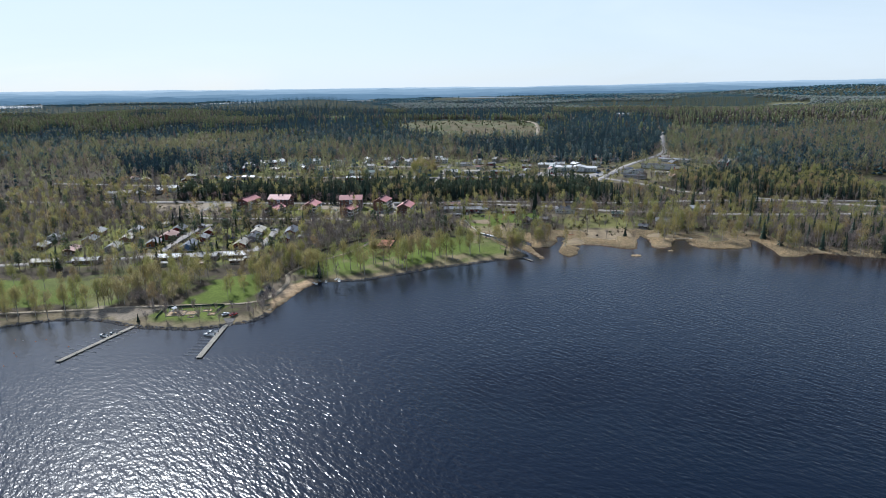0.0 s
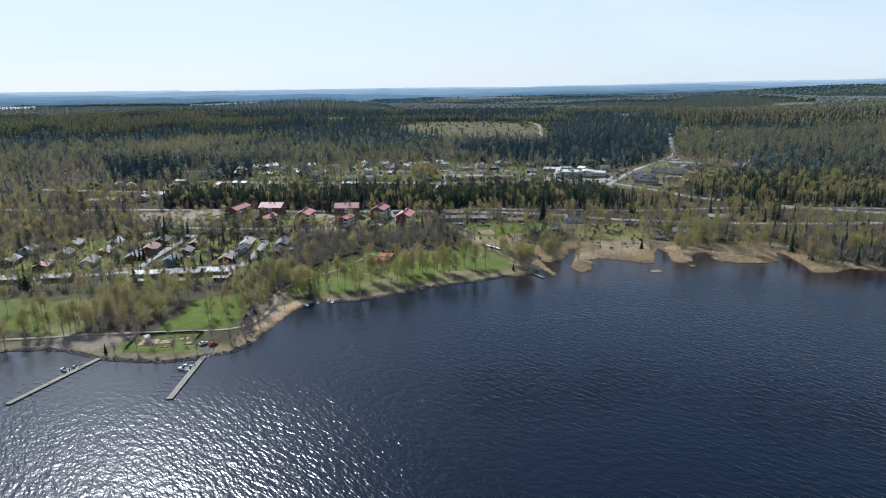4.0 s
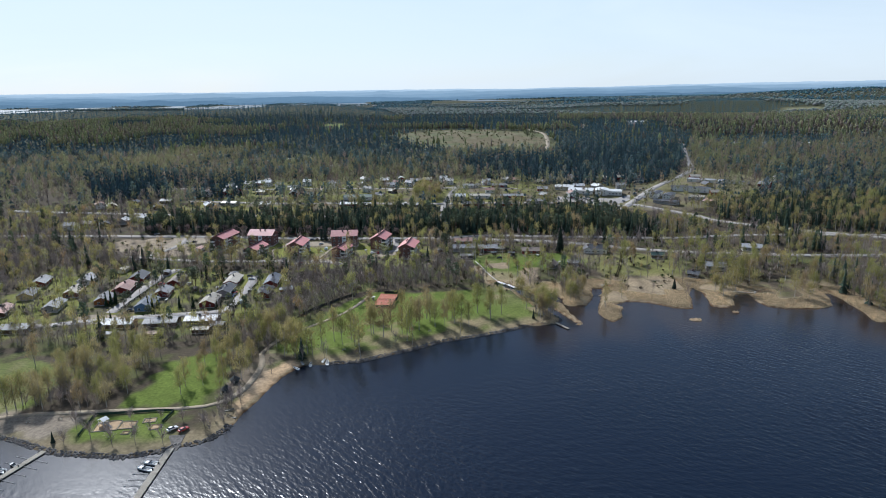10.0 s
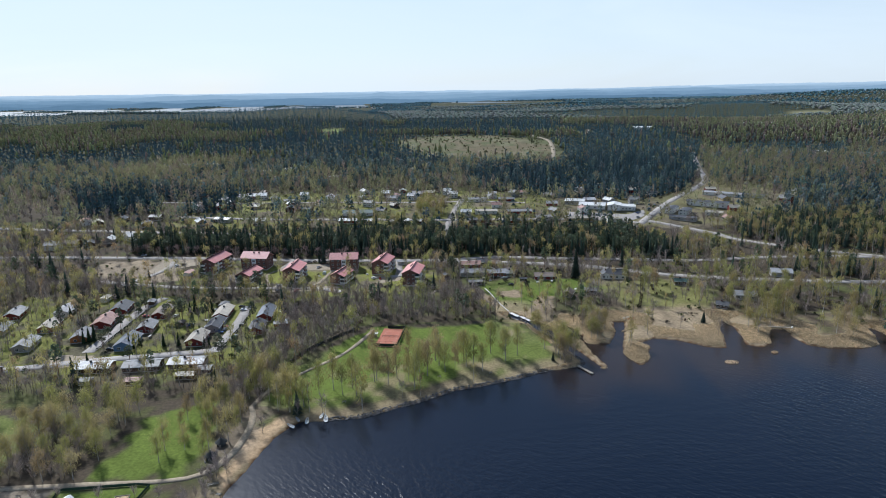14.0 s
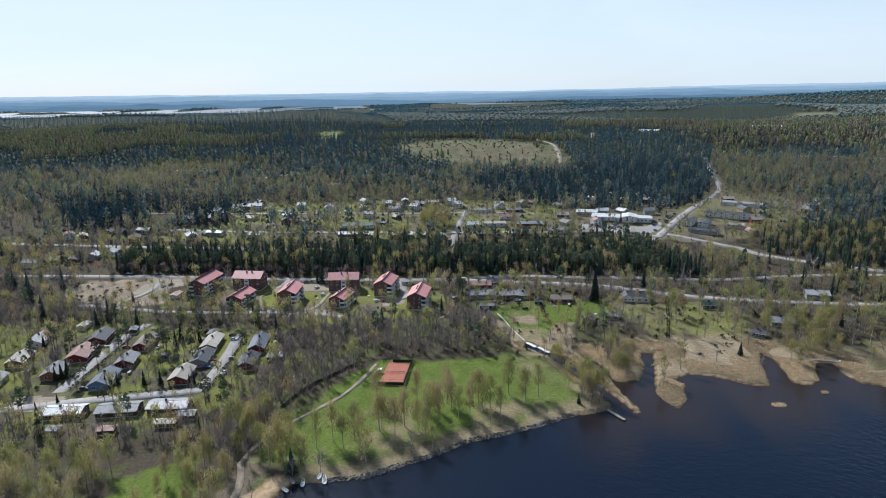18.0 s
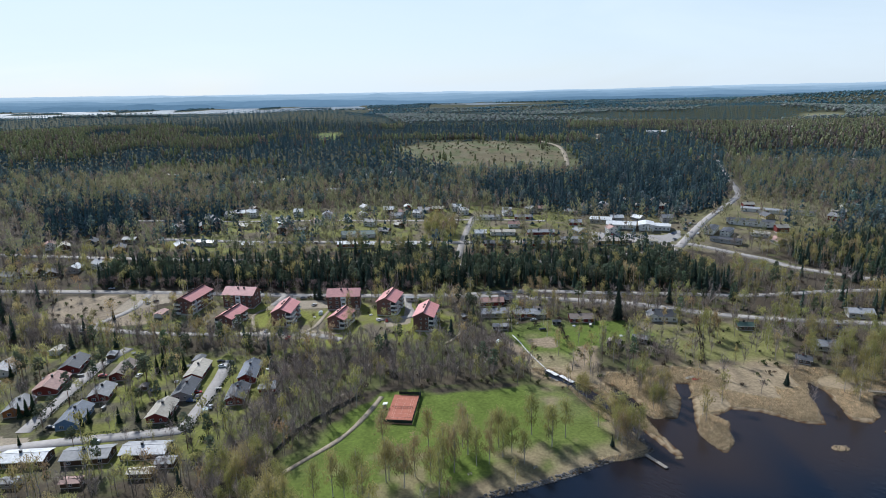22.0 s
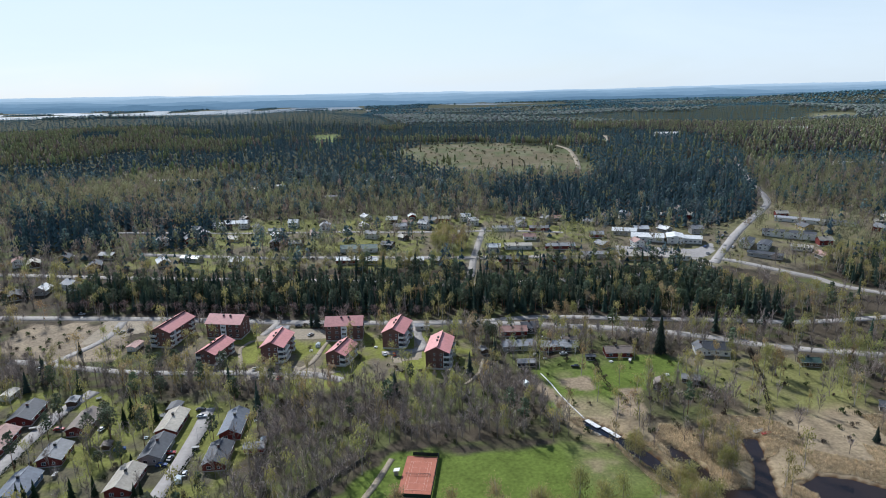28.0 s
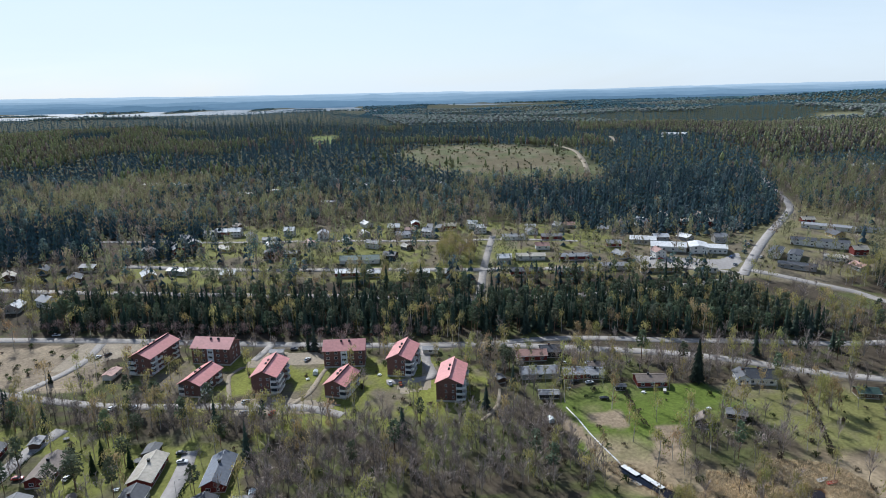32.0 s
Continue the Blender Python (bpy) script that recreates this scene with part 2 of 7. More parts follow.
def ground_z(x, y):
    x, y = np.atleast_1d(np.asarray(x, float)), np.atleast_1d(np.asarray(y, float))
    d = shore_dist(x, y)
    z = np.interp(y, SLOPE_Y, SLOPE_Z)
    inland = smooth(40, 260, d)
    z = z + inland * (vnoise(x, y, 90, 3) - 0.5) * 2.0
    crest = smooth(-120, -380, x) * np.exp(-((y - 1760) / 230) ** 2)
    far = smooth(450, 1300, y) * (1 - 0.7 * crest)
    z = z + far * (1 - 0.75 * smooth(1500, 2200, y)) * ((vnoise(x, y, 420, 5) - 0.5) * 15 + (vnoise(x, y, 900, 6) - 0.5) * 9)
    z = z + smooth(1000, 1400, y) * (1 - crest) * (1 - smooth(2000, 2400, y)) * (vnoise(x, y, 380, 8) - 0.5) * 18
    z = z + 16 * crest + 15 * np.exp(-((x + 400) / 260) ** 2 - ((y - 1760) / 210) ** 2)
    for hx, hy, rx, ry, h in HILLS:
        z = z + h * np.exp(-((x - hx) / rx) ** 2 - ((y - hy) / ry) ** 2)
    z = z + 44 * np.exp(-((x - 1950) / 650) ** 2 - ((y - 2520) / 380) ** 2)
    z = np.where(x > 250, z + smooth(250, 700, x) * smooth(100, 400, y) * 6, z)
    land = np.where(d < 390, np.minimum(z, 0.35 + 0.1 * np.maximum(d, 0)), z)
    z = np.where(d > 0, land, np.maximum(-5, 0.15 + 0.22 * d))
    edges = [far_lake_edge(x, y, *lake[:4]) for lake in FAR_LAKES]
    for e, lake in zip(edges, FAR_LAKES):
        z = np.where(e < 2.6, np.clip(z, lake[4] + 0.6, lake[4] + 2.5), z)
    for e, lake in zip(edges, FAR_LAKES):
        z = np.where(e < 1.0, np.minimum(z, lake[4] - 1), z)
    for ix, iy, rx, ry in ISLANDS:
        e = ((x - ix) / rx) ** 2 + ((y - iy) / ry) ** 2
        z = np.where(e < 1.6, np.maximum(z, 49.2 + 4.0 * np.clip(1.4 - e, -1, 1)), z)
    return z


# lawns, paths and roads of the plan
LAWN_COURT = [(-62, -62), (-54, -45), (-50, -22), (-32, 9), (-20, 31), (11, 36), (28, 37), (70, 42), (80, 22), (88, -9), (80, -22), (58, -30), (44, -34), (20, -47), (-30, -62), (-45, -64)]
LAWN_PARK = [(-110, -114), (-108, -72), (-82, -58), (-70, -90), (-74, -115)]
LAWN_WEST = [(-330, -66), (-172, -62), (-152, -80), (-148, -113), (-215, -118), (-330, -125)]
LAWN_PLAY = [(-119, -143), (-116, -121), (-84, -121), (-76, -141)]
LAWN_GARDENS = [(54, 70), (56, 112), (72, 122), (128, 118), (140, 92), (110, 88), (96, 80), (86, 58), (66, 66)]
LAWN_BLOCKS = [(-168, 126), (-150, 170), (-20, 160), (24, 140), (20, 96), (-60, 92), (-90, 116)]
LAWN_EAST = [(128, 118), (180, 122), (215, 90), (205, 62), (158, 58), (140, 70)]
SAND = [(-55, -121), (-46, -84), (-39, -72), (-45, -66), (-54, -77), (-57, -95), (-61, -113)]
DRY_FIELD = [(-250, 186), (-202, 183), (-180, 160), (-166, 130), (-226, 134), (-256, 152)]
CLEARING = [(-58, 860), (-2, 962), (60, 975), (130, 968), (226, 862), (232, 735), (222, 610), (120, 620), (40, 620), (-11, 733)]
VILLAGE_WEST = [(-260, -32), (-80, -28), (-72, 20), (-74, 84), (-260, 100)]
VILLAGE_MID = [(-240, 285), (-240, 430), (30, 430), (150, 400), (160, 275), (30, 280), (-90, 272)]
VILLAGE_EAST = [(150, 275), (150, 420), (390, 480), (420, 300), (260, 250)]

# stands of the far woods
BIRCH_HILL = [(-1126, 1460), (-1014, 1498), (-733, 1444), (-550, 1226), (-425, 978), (-515, 915), (-569, 773), (-663, 753)]
BIRCH_STRIP = [(-314, 760), (-181, 739), (-170, 676), (-292, 688)]
BIRCH_SLOPE = [(-433, 663), (-362, 721), (-279, 644), (-292, 530), (-368, 502)]
SPRUCE_CREST = [(-1110, 2532), (-765, 2889), (-281, 2440), (-160, 1453), (-275, 1343), (-430, 1254), (-674, 1443)]
SPRUCE_MIDDLE = [(-363, 856), (-250, 962), (-147, 992), (-30, 769), (39, 654), (21, 563), (-150, 630), (-316, 766)]
SPRUCE_TONGUE = [(-808, 1304), (-717, 1342), (-635, 1187), (-698, 1093)]
SPRUCE_EAST = [(232, 764), (381, 1038), (473, 869), (469, 759), (397, 554), (317, 400), (241, 345), (141, 372), (66, 476), (79, 554), (215, 581)]
SPRUCE_SCHOOL = [(495, 710), (613, 720), (673, 672), (604, 572), (468, 655)]
SPRUCE_WEST = [(-1277, 1696), (-783, 1720), (-674, 1443), (-899, 1453), (-1126, 1460)]
SPRUCE_BACK = [(-45, 1587), (390, 1586), (274, 975), (154, 962), (-71, 1189)]
SPRUCE_GARDEN = [(-330, 325), (-410, 440), (-335, 455), (-270, 335)]
BARE_BACK = [(-204, 2104), (464, 1622), (1040, 1197), (767, 809), (513, 943), (423, 1334), (211, 1435), (-91, 1561)]
HAY_FIELD = [(-263, 1275), (-207, 1302), (-180, 1094), (-225, 1065)]
HILL_FIELD = [(1110, 1700), (1265, 1700), (1207, 1596), (1085, 1615)]

ROADS = {
    "main_road": (6.5, M_ASPHALT, [(-900, 232), (-420, 208), (-257, 196), (-188, 190), (-121, 183), (-55, 176), (-5, 172), (27, 171), (70, 164), (108, 157), (136, 150), (161, 140), (190, 126), (240, 112), (330, 100), (480, 96)]),
    "bypass_road": (6.0, M_ASPHALT, [(27, 171), (60, 176), (91, 175), (133, 169), (179, 164), (230, 158), (320, 162), (480, 150)]),
    "forest_road": (6.5, M_ASPHALT, [(-420, 292), (-260, 270), (-117, 254), (-65, 250), (-26, 245), (28, 238), (60, 240), (140, 246), (215, 262)]),
    "village_street": (5.6, M_ASPHALT, [(28, 238), (31, 255), (36, 290), (41, 318), (52, 378)]),
    "long_street": (6.0, M_ASPHALT, [(-240, 318), (-118, 300), (-30, 297), (36, 292), (70, 291), (142, 287), (186, 283), (219, 270)]),
    "upper_street": (5.0, M_ASPHALT, [(-300, 392), (-170, 380), (-60, 372), (48, 366), (120, 352)]),
    "highway": (6.5, M_ASPHALT, [(460, 120), (340, 178), (290, 212), (279, 233), (264, 247), (251, 259), (238, 270), (224, 279)]),
    "junction_street": (7.0, M_LANE, [(219, 268), (225, 277), (240, 298), (263, 329), (283, 356), (304, 383), (333, 420), (354, 450), (368, 485), (384, 540), (430, 680)]),
    "west_lane": (7.0, M_LANE, [(-172, 6), (-172, 30), (-173, 55), (-171, 80), (-166, 96)]),
    "middle_lane": (6.5, M_LANE, [(-101, 3), (-100, 31), (-101, 58), (-103, 76)]),
    "cross_lane": (7.0, M_LANE, [(-330, -36), (-210, -16), (-180, -9), (-152, -3), (-123, 1), (-101, 5)]),
    "court_lane": (5.5, M_ASPHALT, [(-230, 132), (-208, 128), (-165, 117), (-133, 113), (-98, 111), (-64, 108), (-44, 100)]),
    "block_drive": (5.0, M_ASPHALT, [(-193, 186), (-192, 160), (-205, 130)]),
    "block_drive.001": (4.5, M_ASPHALT, [(-94, 180), (-96, 170), (-99, 160)]),
    "block_path": (2.6, M_GRAVEL, [(-68, 112), (-63, 121), (-61, 131), (-59, 145), (-55, 154)]),
    "block_path.001": (2.2, M_GRAVEL, [(-103, 152), (-107, 142), (-103, 128), (-99, 116)]),
    "block_drive.002": (5.0, M_ASPHALT, [(-8, 171), (-6, 150), (-4, 134), (-26, 130)]),
    "park_path": (2.3, M_GRAVEL, [(-62, -60), (-58, -44), (-46, -26), (-30, -6), (-21, 13), (-15, 31)]),
    "shore_path": (2.9, M_GRAVEL, [(-330, -140), (-210, -127), (-158, -122), (-141, -119), (-119, -118), (-98, -117), (-78, -116), (-66, -112), (-59, -98), (-58, -75), (-62, -60)]),
    "hill_track": (7.0, M_GRAVEL, [(205, 660), (222, 760), (229, 860), (215, 960)]),
    "footpath": (1.8, M_GRAVEL, [(18, 92), (26, 104), (29, 120)]),
    "far_track": (7.0, M_GRAVEL, [(330, 980), (352, 1060), (372, 1150)]),
}
YARDS = {"block_yard": [(-205, 150), (-150, 178), (-130, 176), (-165, 186), (-205, 190)], "shop_yard": [(150, 292), (154, 312), (180, 306), (214, 300), (236, 312), (232, 292), (215, 278)],
         "guest_yard": [(-97, 118), (-83, 120), (-58, 115), (-44, 109), (-56, 102), (-95, 101)], "upper_yard": [(-105, 150), (-102, 162), (-99, 172), (-66, 169), (-59, 162), (-60, 153), (-72, 152)], "block_court": [(-8, 166), (-3, 166), (-3, 122), (-18, 118), (-22, 127), (-10, 132)],
         "lane_end": [(-192, -16), (-190, 4), (-166, 2), (-164, -12)]}


def road_dist(x, y):
    best = np.full(np.shape(x), 1e9)
    for width, mat, pts in ROADS.values():
        best = np.minimum(best, line_dist(x, y, pts) - width / 2)
    return best


def blur_in(x, y, poly, edge=5.0, seed=1):
    """How far inside a patch with an uneven edge, 0 to 1."""
    x, y = np.asarray(x, float), np.asarray(y, float)
    d = line_dist(x, y, poly + poly[:1])
    d = np.where(inside(x, y, poly), d, -d) + (vnoise(x, y, 7, seed) - 0.5) * edge * 1.6 + (vnoise(x, y, 22, seed + 1) - 0.5) * edge
    return smooth(-edge * 0.35, edge * 0.35, d)


def mix(a, b, f):
    return a * (1 - f[:, None]) + np.array(b)[None, :] * f[:, None]


def cover_color(x, y, d):
    n1, n2, n3 = vnoise(x, y, 5, 21), vnoise(x, y, 23, 22), vnoise(x, y, 80, 23)
    c = np.tile(np.array([0.076, 0.061, 0.043]), (len(x), 1))
    c = mix(c, (0.10, 0.115, 0.035), smooth(0.45, 0.75, 0.5 * n2 + 0.5 * n1) * 0.7)
    c = mix(c, (0.055, 0.058, 0.03), smooth(380, 700, y))
    for poly, lush in ((VILLAGE_WEST, 0.75), (VILLAGE_MID, 0.7), (VILLAGE_EAST, 0.3), (LAWN_EAST, 0.6), (LAWN_BLOCKS, 0.95)):
        f = blur_in(x, y, poly, 9)
        c = mix(c, (0.11, 0.10, 0.062) if poly is VILLAGE_WEST else (0.185, 0.155, 0.105), f * 0.8)
        c = mix(c, (0.185, 0.195, 0.042), f * smooth(0.30, 0.55, 0.6 * n2 + 0.4 * n1) * lush)
    for poly in (LAWN_COURT, LAWN_PARK, LAWN_WEST, LAWN_PLAY, LAWN_GARDENS):
        f = blur_in(x, y, poly, 6)
        c = mix(c, (0.116, 0.155, 0.030), f)
        c = mix(c, (0.135, 0.15, 0.05), f * smooth(0.4, 0.7, 0.5 * n3 + 0.5 * n2) * 0.9)
        c = mix(c, (0.25, 0.20, 0.12), f * smooth(0.70, 0.85, n2 * 0.7 + n1 * 0.3) * (0.8 if poly is LAWN_COURT else 0.3))
    f = blur_in(x, y, [(-40, -64), (-30, -20), (0, -12), (60, -2), (84, -4), (92, -24), (0, -66)], 8)
    c = mix(c, (0.235, 0.19, 0.11), f * smooth(0.48, 0.66, 0.55 * n2 + 0.45 * n1) * 0.75)
    # worn dry strip along the park shore, and under the shore trees
    park = (x < 102) & (y < 5) & (x > -75)
    f = np.where(park, smooth(11, 4, d + (n2 - 0.5) * 12), 0)
    c = mix(c, (0.26, 0.205, 0.125), f * 0.85)
    f = np.where((x <= -60) & (d > 0), smooth(12, 4, d + (n1 - 0.5) * 6), 0)
    c = mix(c, (0.24, 0.195, 0.12), f * 0.8)
    # dry reed and last year's grass round the bays
    f = np.where((x > 60) & (y < 130) & (d > 0), smooth(26, 8, d + (n2 - 0.5) * 26 - smooth(135, 160, x) * smooth(205, 180, x) * 12), 0)
    f = np.where((x < 104) & (y < 40), f * smooth(90, 97, x), f)
    c = mix(c, (0.32, 0.25, 0.16), f * (0.65 + 0.35 * n1))
    c = mix(c, (0.30, 0.225, 0.13), f * smooth(0.5, 0.8, n2) * 0.6)
    f = blur_in(x, y, DRY_FIELD, 4)
    c = mix(c, (0.25, 0.20, 0.14), f)
    c = mix(c, (0.31, 0.25, 0.17), f * smooth(0.5, 0.8, n1))
    for patch in ([(66, 84), (65, 95), (80, 96), (80, 85)], [(82, 58), (87, 75), (92, 84), (102, 83), (97, 60)], [(60, 70), (52, 84), (55, 94), (62, 84), (66, 70)]):
        c = mix(c, (0.29, 0.225, 0.15), blur_in(x, y, patch, 2))
    c = mix(c, (0.42, 0.30, 0.18), blur_in(x, y, SAND, 3))
    c = mix(c, (0.25, 0.21, 0.16), blur_in(x, y, [(-126, -141), (-118, -122), (-150, -117), (-164, -126)], 6))
    c = mix(c, (0.29, 0.235, 0.17), blur_in(x, y, [(-62, -52), (-46, -60), (-56, -100), (-66, -110), (-70, -80)], 6) * 0.4)
    for field, tint in ((HAY_FIELD, (0.17, 0.20, 0.06)), (HILL_FIELD, (0.24, 0.23, 0.13))):
        c = mix(c, tint, blur_in(x, y, field, 20))
    f = blur_in(x, y, CLEARING, 30)
    c = mix(c, (0.15, 0.125, 0.075), f)
    c = mix(c, (0.10, 0.115, 0.05), f * smooth(0.35, 0.65, 0.6 * vnoise(x, y, 26, 31) + 0.4 * vnoise(x, y, 9, 32)) * 0.9)
    c = mix(c, (0.22, 0.20, 0.13), f * smooth(0.62, 0.8, vnoise(x, y, 16, 33)) * 0.45)
    for pts, w in ((ROADS["main_road"][2], 6), (ROADS["highway"][2], 7), (ROADS["junction_street"][2], 7), (ROADS["long_street"][2], 6), (ROADS["village_street"][2], 7)):
        f = smooth(w, 2, line_dist(x, y, pts) + (n1 - 0.5) * 3)
        c = mix(c, (0.28, 0.245, 0.185), f * 0.6)
    f = np.where((d <= 0), smooth(1, -6, d), 0)
    c = mix(c, (0.075, 0.038, 0.016), np.where(d <= 0, 1.0, 0.0))
    c = mix(c, (0.02, 0.015, 0.012), f)
    return c


def axis(lo, a, b, hi, step, grow):
    mid = np.arange(a, b + step, step)
    def out(start, end, s):
        v, p = [], start
        while abs(p - start) < abs(end - start):
            s *= grow
            p = p + s * (1 if end > start else -1)
            v.append(p)
        return v
    return np.array(out(a, lo, step)[::-1] + list(mid) + out(b, hi, step))


gx, gy = axis(-4200, -270, 330, 4200, 2.0, 1.045), axis(-4000, -175, 300, 4900, 2.0, 1.04)
GX, GY = np.meshgrid(gx, gy)
X, Y = GX.ravel(), GY.ravel()
Z = ground_z(X, Y)
nx, ny = len(gx), len(gy)
i, j = np.meshgrid(np.arange(nx - 1), np.arange(ny - 1))
q = (j * nx + i).ravel()
quads = np.stack([q, q + 1, q + nx + 1, q + nx], 1)
ZG = Z.reshape(ny, nx)


def on_ground(x, y):
    """The height of the ground sheet itself at a place."""
    x, y = np.atleast_1d(np.asarray(x, float)), np.atleast_1d(np.asarray(y, float))
    i = np.clip(np.searchsorted(gx, x) - 1, 0, nx - 2)
    j = np.clip(np.searchsorted(gy, y) - 1, 0, ny - 2)
    u, v = (x - gx[i]) / (gx[i + 1] - gx[i]), (y - gy[j]) / (gy[j + 1] - gy[j])
    return (ZG[j, i] * (1 - u) + ZG[j, i + 1] * u) * (1 - v) + (ZG[j + 1, i] * (1 - u) + ZG[j + 1, i + 1] * u) * v


def gz(x, y):
    return float(on_ground(x, y)[0])


D = shore_dist(X, Y)
M_GROUND = material("ground_cover", (0.1, 0.1, 0.05), 0.95, vary=0.32, scale=0.7, bump=0.5, bump_scale=1.5, attr="tint", spec=0.1)
ground = new("ground", mesh_np("ground", np.stack([X, Y, Z], 1), quads, [M_GROUND], tint=cover_color(X, Y, D), smooth=True))
tagged(ground, "spring ground with lawns, dry grass and bare forest floor", "ground", kind="structure")

# the lake, ruffled by a light wind
M_WATER = bpy.data.materials.new("lake_water")
M_WATER.use_nodes = True
n, k = M_WATER.node_tree.nodes, M_WATER.node_tree.links
b = n["Principled BSDF"]
state = n.new("ShaderNodeAttribute")      # red: how rough the water is, green: brown shallows
state.attribute_name = "tint"
parts_of = n.new("ShaderNodeSeparateColor")
k.new(state.outputs["Color"], parts_of.inputs[0])
depth = n.new("ShaderNodeMix")
depth.data_type = "RGBA"
depth.inputs[6].default_value, depth.inputs[7].default_value = (0.003, 0.0075, 0.0175, 1), (0.034, 0.021, 0.013, 1)
k.new(parts_of.outputs[1], depth.inputs[0])
k.new(depth.outputs[2], b.inputs["Base Color"])
b.inputs["Roughness"].default_value, b.inputs["IOR"].default_value = 0.22, 1.33
geo = n.new("ShaderNodeNewGeometry")
heights = []
for size, stretchy, amount in ((1.15, 0.5, 0.8), (0.5, 0.45, 1.6), (0.02, 1.0, 1.0)):
    mp = n.new("ShaderNodeMapping")
    mp.vector_type = "TEXTURE"
    mp.inputs["Rotation"].default_value = (0, 0, radians(-48))
    mp.inputs["Scale"].default_value = (1 / (size * stretchy), 1 / size, 1 / size)
    tx = n.new("ShaderNodeTexNoise")
    tx.inputs["Scale"].default_value, tx.inputs["Detail"].default_value, tx.inputs["Roughness"].default_value = 1.0, 1.0, 0.5
    mu = n.new("ShaderNodeMath")
    mu.operation = "MULTIPLY"
    mu.inputs[1].default_value = amount
    k.new(geo.outputs["Position"], mp.inputs["Vector"])
    k.new(mp.outputs["Vector"], tx.inputs["Vector"])
    k.new(tx.outputs["Fac"], mu.inputs[0])
    heights.append(mu.outputs[0])
total = heights[0]
for h in heights[1:]:
    ad = n.new("ShaderNodeMath")
    k.new(total, ad.inputs[0])
    k.new(h, ad.inputs[1])
    total = ad.outputs[0]
bp = n.new("ShaderNodeBump")
bp.inputs["Strength"].default_value, bp.inputs["Distance"].default_value = 1.0, 0.36
rough = n.new("ShaderNodeMath")
rough.operation = "MULTIPLY"
k.new(total, rough.inputs[0])
k.new(parts_of.outputs[0], rough.inputs[1])
k.new(rough.outputs[0], bp.inputs["Height"])
k.new(bp.outputs["Normal"], b.inputs["Normal"])
wx, wy = axis(-4100, -260, 340, 4100, 6, 1.08), axis(-3900, -240, 70, 110, 6, 1.08)
WX, WY = np.meshgrid(wx, wy)
i, j = np.meshgrid(np.arange(len(wx) - 1), np.arange(len(wy) - 1))
q = (j * len(wx) + i).ravel()
off = -shore_dist(WX.ravel(), WY.ravel())
wind = 0.03 + (0.37 + 0.13 * smooth(420, -60, WX.ravel())) * smooth(8, 75, off + (vnoise(WX.ravel(), WY.ravel(), 45, 93) - 0.5) * 30)
wind *= 0.8 + 0.4 * vnoise(WX.ravel(), WY.ravel() * 1.6, 70, 91)
brown = smooth(60, 110, WX.ravel()) * smooth(38, 4, off + (vnoise(WX.ravel() * 2.2, WY.ravel() * 0.5, 30, 92) - 0.5) * 44) * 0.75
water = new("lake", mesh_np("lake", np.stack([WX.ravel(), WY.ravel(), np.zeros(WX.size)], 1), np.stack([q, q + 1, q + len(wx) + 1, q + len(wx)], 1), [M_WATER], tint=np.stack([wind, brown, brown * 0], 1)))
M_FARWATER = material("far_water", (0.02, 0.03, 0.04), 0.3, vary=0.1, scale=0.01, spec=0.5)
tagged(water, "dark blue lake ruffled by light wind", "water", kind="structure")
for cx, cy, rx, ry, lz in FAR_LAKES:
    bx, by = np.meshgrid(np.arange(cx - rx * 1.35, cx + rx * 1.35, 24.0), np.arange(cy - ry * 1.5, cy + ry * 1.5, 16.0))
    keep = far_lake_edge(bx.ravel(), by.ravel(), cx, cy, rx, ry) < 1.06
    w = bx.shape[1]
    i, j = np.meshgrid(np.arange(w - 1), np.arange(bx.shape[0] - 1))
    q = (j * w + i).ravel()
    f = np.stack([q, q + 1, q + w + 1, q + w], 1)
    f = f[keep[f].all(1)]
    used, inv = np.unique(f.ravel(), return_inverse=True)
    fl = new("far_lake", mesh_np("far_lake", np.stack([bx.ravel(), by.ravel(), bx.ravel() * 0 + lz], 1)[used], inv.reshape(-1, 4), [M_FARWATER]))
    tagged(fl, "distant bright lake among wooded hills", "water", kind="structure")


